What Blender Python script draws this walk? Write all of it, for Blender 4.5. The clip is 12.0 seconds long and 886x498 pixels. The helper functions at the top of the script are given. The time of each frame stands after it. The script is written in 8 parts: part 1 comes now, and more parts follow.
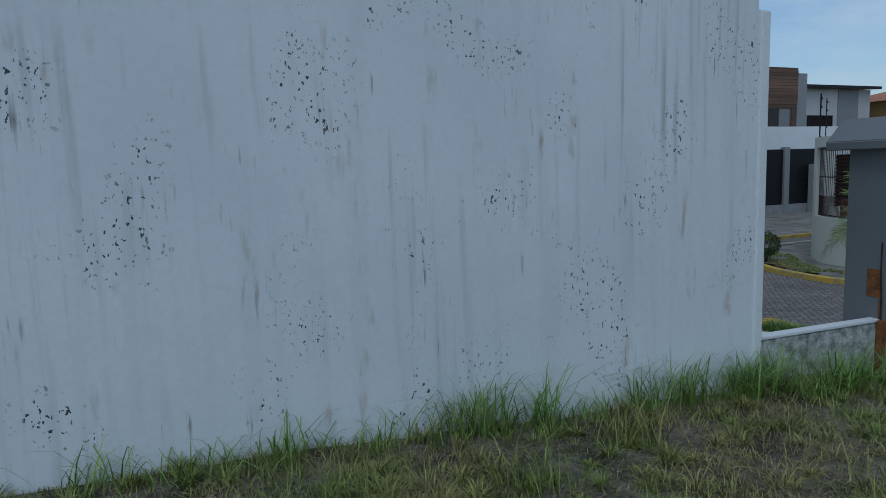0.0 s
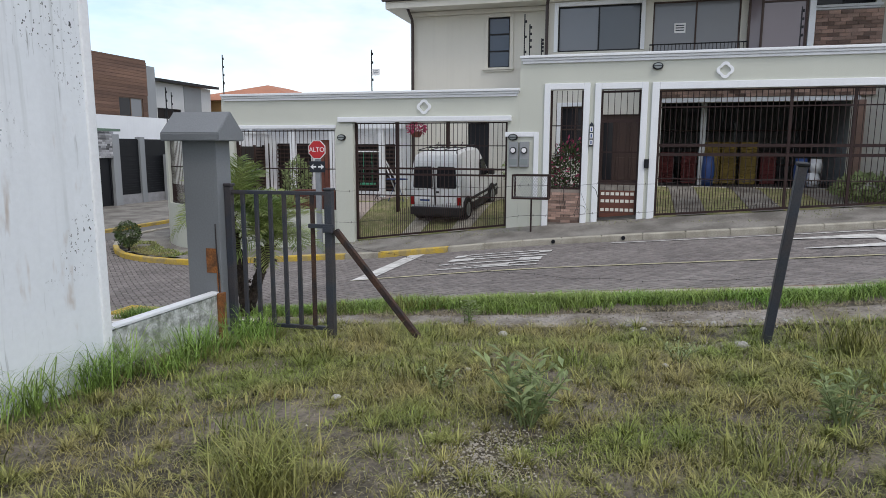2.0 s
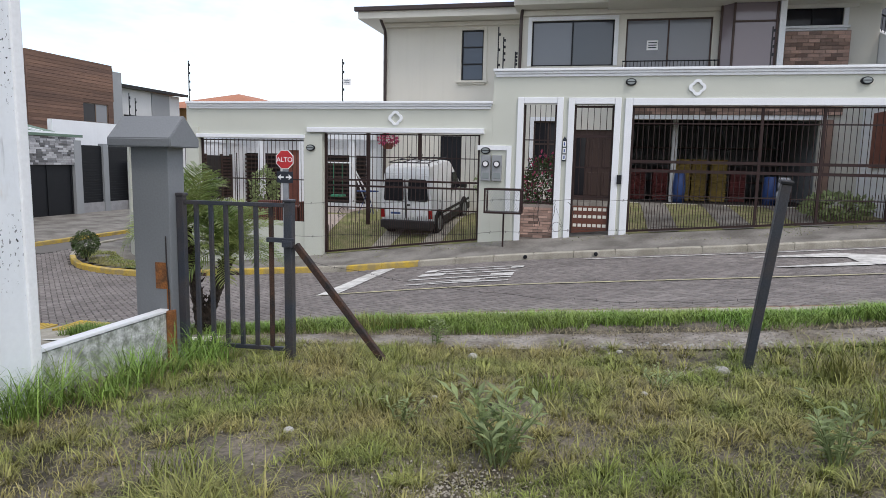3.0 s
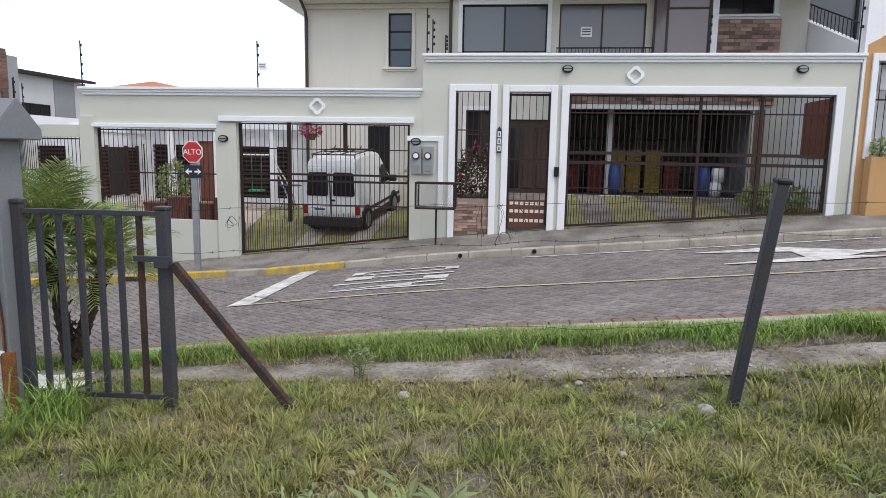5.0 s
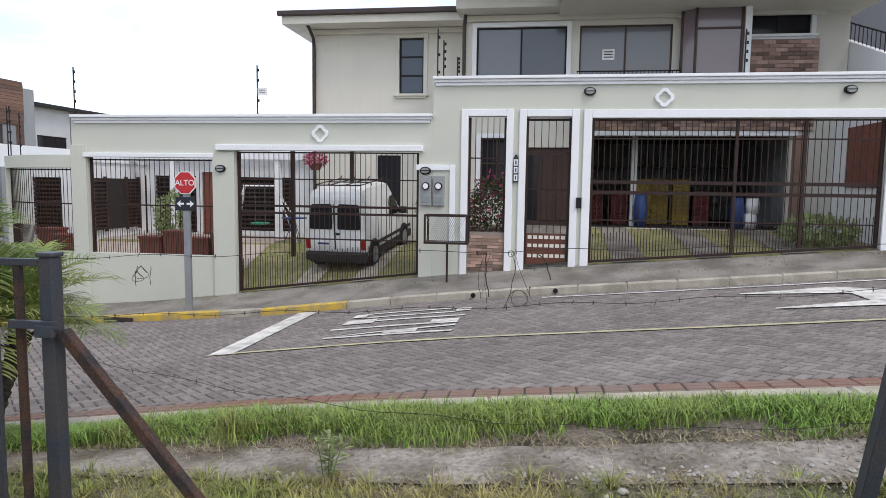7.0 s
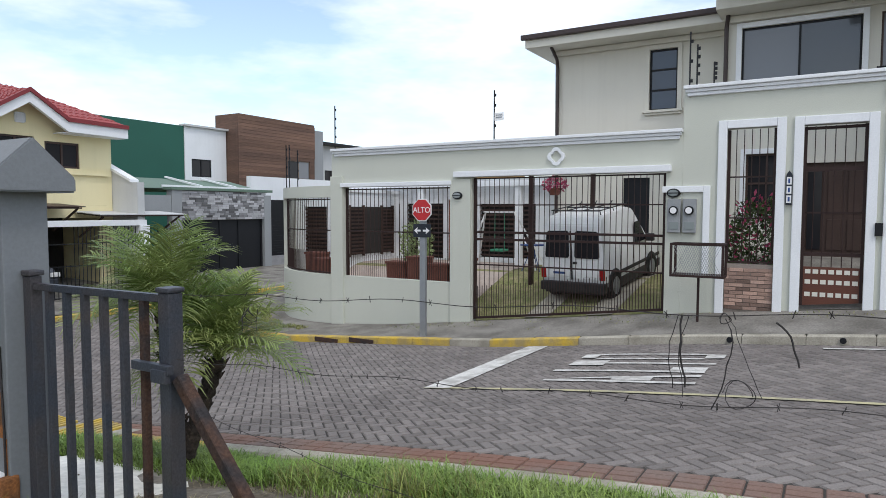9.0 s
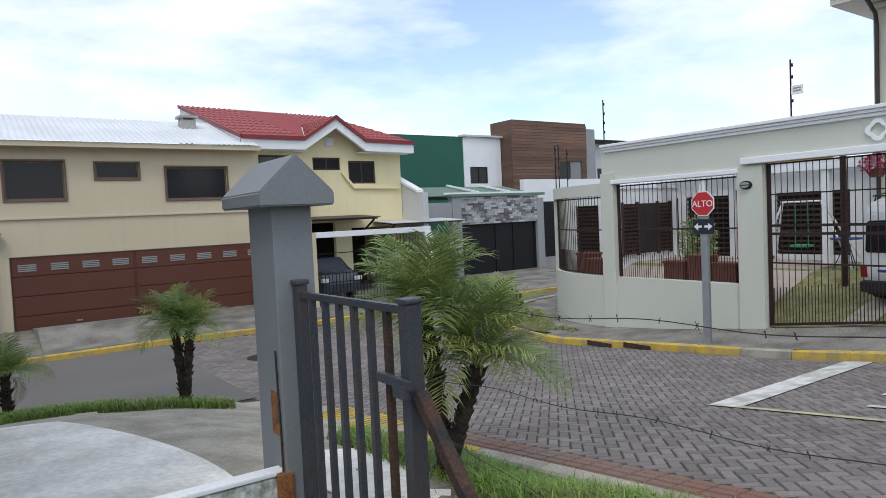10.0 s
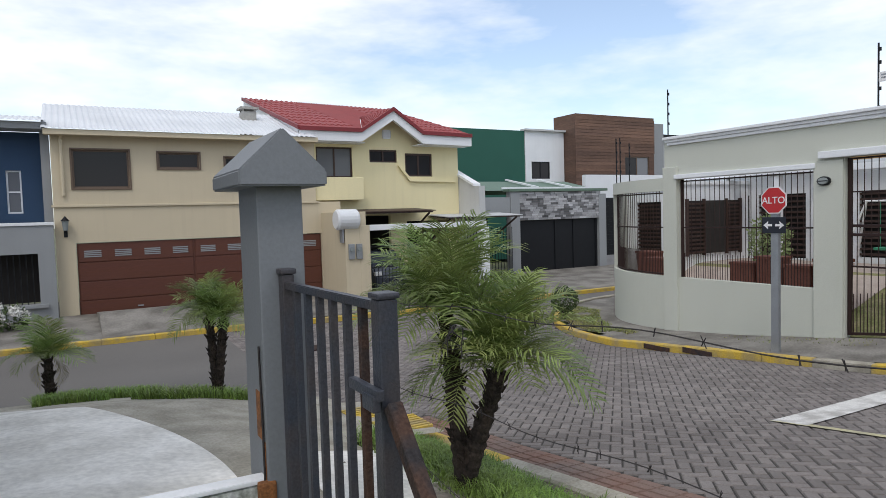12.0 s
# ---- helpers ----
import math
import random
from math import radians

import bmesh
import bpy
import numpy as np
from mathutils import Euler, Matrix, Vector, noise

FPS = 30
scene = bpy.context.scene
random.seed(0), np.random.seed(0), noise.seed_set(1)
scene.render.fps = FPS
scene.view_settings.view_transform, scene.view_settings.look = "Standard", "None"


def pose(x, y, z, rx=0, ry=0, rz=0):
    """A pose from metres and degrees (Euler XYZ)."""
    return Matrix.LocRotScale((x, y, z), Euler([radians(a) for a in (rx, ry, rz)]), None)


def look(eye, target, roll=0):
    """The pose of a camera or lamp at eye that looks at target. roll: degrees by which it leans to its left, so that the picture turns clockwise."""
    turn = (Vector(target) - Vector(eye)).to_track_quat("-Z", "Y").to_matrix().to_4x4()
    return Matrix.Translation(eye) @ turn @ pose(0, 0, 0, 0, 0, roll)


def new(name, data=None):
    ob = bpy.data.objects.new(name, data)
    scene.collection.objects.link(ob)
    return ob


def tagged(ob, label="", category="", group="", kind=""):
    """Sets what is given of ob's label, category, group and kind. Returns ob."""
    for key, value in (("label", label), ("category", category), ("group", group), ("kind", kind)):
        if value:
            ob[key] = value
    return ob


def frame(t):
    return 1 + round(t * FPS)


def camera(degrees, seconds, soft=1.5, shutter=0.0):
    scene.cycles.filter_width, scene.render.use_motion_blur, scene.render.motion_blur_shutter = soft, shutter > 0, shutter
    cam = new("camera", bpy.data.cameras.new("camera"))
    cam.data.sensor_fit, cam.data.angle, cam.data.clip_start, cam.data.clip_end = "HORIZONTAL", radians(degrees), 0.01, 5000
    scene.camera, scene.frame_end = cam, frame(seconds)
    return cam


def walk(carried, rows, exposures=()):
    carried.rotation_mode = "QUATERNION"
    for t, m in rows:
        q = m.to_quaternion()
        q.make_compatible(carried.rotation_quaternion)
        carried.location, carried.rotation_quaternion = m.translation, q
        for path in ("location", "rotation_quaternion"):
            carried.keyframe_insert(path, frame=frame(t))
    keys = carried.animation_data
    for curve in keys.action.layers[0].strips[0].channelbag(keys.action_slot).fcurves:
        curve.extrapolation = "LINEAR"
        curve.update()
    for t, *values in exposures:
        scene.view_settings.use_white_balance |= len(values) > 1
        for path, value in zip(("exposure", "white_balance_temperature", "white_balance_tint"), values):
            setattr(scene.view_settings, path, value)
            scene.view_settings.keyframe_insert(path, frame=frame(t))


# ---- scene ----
# ---- camera and walk ----
cam = camera(68.5, 12.0, soft=0.7)
PATH = [
    (0, (0.05, -0.007, 1.429), (0.815, 1.825, 1.186), -1.8),
    (0.5, (0.08, -0.047, 1.43), (1.388, 1.445, 1.179), -0.4),
    (1, (0.11, -0.087, 1.43), (1.773, 0.994, 1.171), 0.4),
    (1.5, (0.147, -0.125, 1.423), (1.981, 0.618, 1.134), 0.0),
    (2, (0.182, -0.123, 1.411), (2.091, 0.393, 1.109), 0.2),
    (2.5, (0.282, -0.118, 1.417), (2.214, 0.317, 1.14), -1.0),
    (3, (0.517, -0.073, 1.398), (2.452, 0.361, 1.136), 1.2),
    (3.5, (0.751, -0.04, 1.398), (2.688, 0.344, 1.084), 1.5),
    (3.7, (0.806, 0.0, 1.389), (2.759, 0.32, 1.103), 0.8),
    (5.3, (1.809, 0.14, 1.436), (3.782, 0.337, 1.172), 1.3),
    (5.5, (1.915, 0.184, 1.409), (3.896, 0.34, 1.185), 1.7),
    (6, (2.276, 0.214, 1.417), (4.257, 0.32, 1.166), -0.4),
    (6.5, (2.575, 0.172, 1.393), (4.56, 0.343, 1.224), 0.1),
    (6.7, (2.691, 0.151, 1.406), (4.669, 0.383, 1.228), 0.4),
    (8.3, (3.696, -0.087, 1.4), (5.635, 0.387, 1.273), 2.1),
    (8.5, (3.758, -0.067, 1.39), (5.628, 0.634, 1.279), 2.4),
    (9, (3.923, -0.007, 1.396), (5.641, 1.01, 1.277), 0.1),
    (9.5, (4.131, 0.07, 1.397), (5.613, 1.41, 1.309), -2.3),
    (10, (4.315, 0.176, 1.391), (5.472, 1.804, 1.291), -2.7),
    (10.5, (4.502, 0.162, 1.38), (5.198, 2.034, 1.273), -0.9),
    (11, (4.635, 0.258, 1.351), (5.268, 2.153, 1.26), -1.9),
    (11.5, (4.727, 0.364, 1.325), (5.491, 2.211, 1.263), -2.8),
    (12, (4.809, 0.373, 1.325), (5.802, 2.106, 1.219), -1.7),
]
EXPOSURES = [(0.0, -1.36, 5350, 2), (0.5, -0.90, 5800, 5), (1.0, -0.72, 6100, 8), (1.5, -0.45, 6400, 10), (2.5, -0.05, 6600, 13), (6.5, 0.12, 6650, 14), (8.5, 0.02, 6550, 11), (9.5, -0.2, 6400, 10), (10.5, -0.22, 6400, 10), (12.0, -0.3, 6600, 11)]
walk(cam, [(t, look(eye, target, roll)) for t, eye, target, roll in PATH], EXPOSURES)

# ---- world, sun ----
world = bpy.data.worlds.new("World")
scene.world = world
world.use_nodes = True
wn, wl = world.node_tree.nodes, world.node_tree.links
SUN_EL, SUN_AZ = 56.0, 226.0   # degrees; azimuth of the way to the sun, from +x towards +y
sky = wn.new("ShaderNodeTexSky")
sky.sky_type, sky.sun_disc = "NISHITA", False
sky.sun_elevation, sky.sun_rotation = radians(SUN_EL), radians(90 - SUN_AZ)
sky.air_density, sky.dust_density = 1.0, 1.5
co = wn.new("ShaderNodeTexCoord")
mp = wn.new("ShaderNodeMapping")
mp.inputs["Scale"].default_value = (1.0, 1.0, 3.2)
n1 = wn.new("ShaderNodeTexNoise")
n1.inputs["Scale"].default_value, n1.inputs["Detail"].default_value, n1.inputs["Roughness"].default_value = 2.1, 6.0, 0.58
rp = wn.new("ShaderNodeValToRGB")
rp.color_ramp.elements[0].position, rp.color_ramp.elements[1].position = 0.36, 0.62
rp.color_ramp.elements[0].color = (0.10, 0.10, 0.10, 1)
mx = wn.new("ShaderNodeMix")
mx.data_type = "RGBA"
mx.inputs["B"].default_value = (9.4, 9.8, 10.2, 1)
wl.new(co.outputs["Generated"], mp.inputs["Vector"])
wl.new(mp.outputs["Vector"], n1.inputs["Vector"])
wl.new(n1.outputs["Fac"], rp.inputs["Fac"])
wl.new(rp.outputs["Color"], mx.inputs["Factor"])
brighter = wn.new("ShaderNodeVectorMath")
brighter.operation = "SCALE"
brighter.inputs["Scale"].default_value = 1.75
wl.new(sky.outputs["Color"], brighter.inputs[0])
wl.new(brighter.outputs["Vector"], mx.inputs["A"])
wl.new(mx.outputs["Result"], wn["Background"].inputs["Color"])
wn["Background"].inputs["Strength"].default_value = 0.145
sun = new("sun", bpy.data.lights.new("sun", "SUN"))
sun.data.energy, sun.data.angle, sun.data.color = 1.0, radians(12), (1.0, 0.96, 0.9)
sun.matrix_basis = look((math.cos(radians(SUN_AZ)) * math.cos(radians(SUN_EL)) * 30, math.sin(radians(SUN_AZ)) * math.cos(radians(SUN_EL)) * 30, math.sin(radians(SUN_EL)) * 30), (0, 0, 0))


# ---- materials ----
def mat(name, c, rough=0.75, var=0.1, scale=1.5, fine=45.0, bump=0.12, metal=0.0, rnd=0.0, c2=None, amount=0.5, streak=0.0, island=False, spec=0.4, stretch=(1, 1, 1)):
    """A surface: base colour c, patches towards c2 at a large scale, grain at a fine one, and per-piece variation."""
    m = bpy.data.materials.new(name)
    m.use_nodes = True
    n, l = m.node_tree.nodes, m.node_tree.links
    b = n["Principled BSDF"]
    b.inputs["Roughness"].default_value, b.inputs["Metallic"].default_value = rough, metal
    b.inputs["Specular IOR Level"].default_value = spec
    g = n.new("ShaderNodeNewGeometry")
    ma = n.new("ShaderNodeMapping")
    ma.inputs["Scale"].default_value = stretch
    l.new(g.outputs["Position"], ma.inputs["Vector"])
    big, small = n.new("ShaderNodeTexNoise"), n.new("ShaderNodeTexNoise")
    big.inputs["Scale"].default_value, big.inputs["Detail"].default_value = scale, 5
    small.inputs["Scale"].default_value, small.inputs["Detail"].default_value = fine, 3
    l.new(ma.outputs["Vector"], big.inputs["Vector"])
    l.new(ma.outputs["Vector"], small.inputs["Vector"])
    r = n.new("ShaderNodeMapRange")
    r.inputs["From Min"].default_value, r.inputs["From Max"].default_value = 0.38, 0.64
    l.new(big.outputs["Fac"], r.inputs["Value"])
    mix = n.new("ShaderNodeMix")
    mix.data_type = "RGBA"
    c2 = c2 or tuple(v * (1 - 2 * var) for v in c)
    mix.inputs["A"].default_value, mix.inputs["B"].default_value = (*c, 1), tuple(c[k] + (c2[k] - c[k]) * amount for k in range(3)) + (1,)
    l.new(r.outputs["Result"], mix.inputs["Factor"])
    out = mix.outputs["Result"]
    v = n.new("ShaderNodeMapRange")
    v.inputs["From Min"].default_value, v.inputs["From Max"].default_value = 0.3, 0.7
    v.inputs["To Min"].default_value, v.inputs["To Max"].default_value = 1 - var, 1 + var
    l.new(small.outputs["Fac"], v.inputs["Value"])
    val = v.outputs["Result"]
    if rnd:
        if island:
            src = g.outputs["Random Per Island"]
        else:
            src = n.new("ShaderNodeObjectInfo").outputs["Random"]
        rr = n.new("ShaderNodeMapRange")
        rr.inputs["To Min"].default_value, rr.inputs["To Max"].default_value = 1 - rnd, 1 + rnd
        l.new(src, rr.inputs["Value"])
        k = n.new("ShaderNodeMath")
        k.operation = "MULTIPLY"
        l.new(val, k.inputs[0])
        l.new(rr.outputs["Result"], k.inputs[1])
        val = k.outputs[0]
    if streak:
        ms = n.new("ShaderNodeMapping")
        ms.inputs["Scale"].default_value = (5.0, 5.0, 0.22)
        sn = n.new("ShaderNodeTexNoise")
        sn.inputs["Scale"].default_value, sn.inputs["Detail"].default_value = 1.6, 5
        l.new(g.outputs["Position"], ms.inputs["Vector"])
        l.new(ms.outputs["Vector"], sn.inputs["Vector"])
        sr = n.new("ShaderNodeMapRange")
        sr.inputs["From Min"].default_value, sr.inputs["From Max"].default_value = 0.5, 0.72
        sr.inputs["To Min"].default_value, sr.inputs["To Max"].default_value = 1.0, 1 - streak
        l.new(sn.outputs["Fac"], sr.inputs["Value"])
        k = n.new("ShaderNodeMath")
        k.operation = "MULTIPLY"
        l.new(val, k.inputs[0])
        l.new(sr.outputs["Result"], k.inputs[1])
        val = k.outputs[0]
    vm = n.new("ShaderNodeVectorMath")
    vm.operation = "SCALE"
    l.new(out, vm.inputs[0])
    l.new(val, vm.inputs["Scale"])
    l.new(vm.outputs["Vector"], b.inputs["Base Color"])
    if bump:
        bp = n.new("ShaderNodeBump")
        bp.inputs["Strength"].default_value, bp.inputs["Distance"].default_value = bump, 0.02
        l.new(small.outputs["Fac"], bp.inputs["Height"])
        l.new(bp.outputs["Normal"], b.inputs["Normal"])
    return m


def mouldy_plaster(name):
    """White painted plaster with grey runs, small black mould specks and rust-tinged scuffs."""
    m = mat(name, (0.80, 0.83, 0.86), 0.7, 0.02, 0.9, 30, 0.10, c2=(0.72, 0.76, 0.80), amount=0.8, streak=0.05)
    n, l = m.node_tree.nodes, m.node_tree.links
    b = n["Principled BSDF"]
    src = b.inputs["Base Color"].links[0].from_socket
    g = n.new("ShaderNodeNewGeometry")

    def noise(scale, lo, hi, stretch, detail=2):
        mp_ = n.new("ShaderNodeMapping")
        mp_.inputs["Scale"].default_value = stretch
        t = n.new("ShaderNodeTexNoise")
        t.inputs["Scale"].default_value, t.inputs["Detail"].default_value = scale, detail
        r = n.new("ShaderNodeMapRange")
        r.inputs["From Min"].default_value, r.inputs["From Max"].default_value = lo, hi
        l.new(g.outputs["Position"], mp_.inputs["Vector"])
        l.new(mp_.outputs["Vector"], t.inputs["Vector"])
        l.new(t.outputs["Fac"], r.inputs["Value"])
        return r.outputs["Result"]

    def times(a, c):
        k = n.new("ShaderNodeMath")
        k.operation = "MULTIPLY"
        l.new(a, k.inputs[0])
        l.new(c, k.inputs[1])
        return k.outputs[0]

    def over(base, colour, fac):
        mx_ = n.new("ShaderNodeMix")
        mx_.data_type = "RGBA"
        mx_.inputs["B"].default_value = (*colour, 1)
        l.new(base, mx_.inputs["A"])
        l.new(fac, mx_.inputs["Factor"])
        return mx_.outputs["Result"]

    specks = times(noise(52, 0.632, 0.662, (1, 1, 0.7), 3), noise(2.1, 0.53, 0.62, (1, 1, 0.8), 5))
    runs = times(noise(2.0, 0.55, 0.78, (8, 8, 0.4), 4), noise(1.1, 0.46, 0.66, (1, 1, 0.7), 3))
    thin = times(noise(2.0, 0.62, 0.72, (22, 22, 1.6), 4), noise(1.7, 0.52, 0.64, (1, 1, 1), 3))
    rust = times(noise(1.6, 0.64, 0.76, (5, 5, 0.9), 4), noise(9, 0.45, 0.7, (1, 1, 0.5), 3))
    c = over(src, (0.44, 0.47, 0.47), runs)
    c = over(c, (0.27, 0.28, 0.28), thin)
    c = over(c, (0.40, 0.30, 0.22), rust)
    c = over(c, (0.06, 0.065, 0.07), specks)
    l.new(c, b.inputs["Base Color"])
    return m


def glass(name, c, rough=0.06, gloss=0.6):
    m = bpy.data.materials.new(name)
    m.use_nodes = True
    b = m.node_tree.nodes["Principled BSDF"]
    b.inputs["Base Color"].default_value = (*c, 1)
    b.inputs["Roughness"].default_value = rough
    b.inputs["Specular IOR Level"].default_value = gloss
    return m


def thin_leaf(m, share):
    """Lets part of the light through the leaf, in the leaf's own colour."""
    n, l = m.node_tree.nodes, m.node_tree.links
    b = n["Principled BSDF"]
    t, mix = n.new("ShaderNodeBsdfTranslucent"), n.new("ShaderNodeMixShader")
    mix.inputs["Fac"].default_value = share
    l.new(b.inputs["Base Color"].links[0].from_socket, t.inputs["Color"])
    l.new(b.outputs["BSDF"], mix.inputs[1])
    l.new(t.outputs["BSDF"], mix.inputs[2])
    l.new(mix.outputs["Shader"], n["Material Output"].inputs["Surface"])
    return m


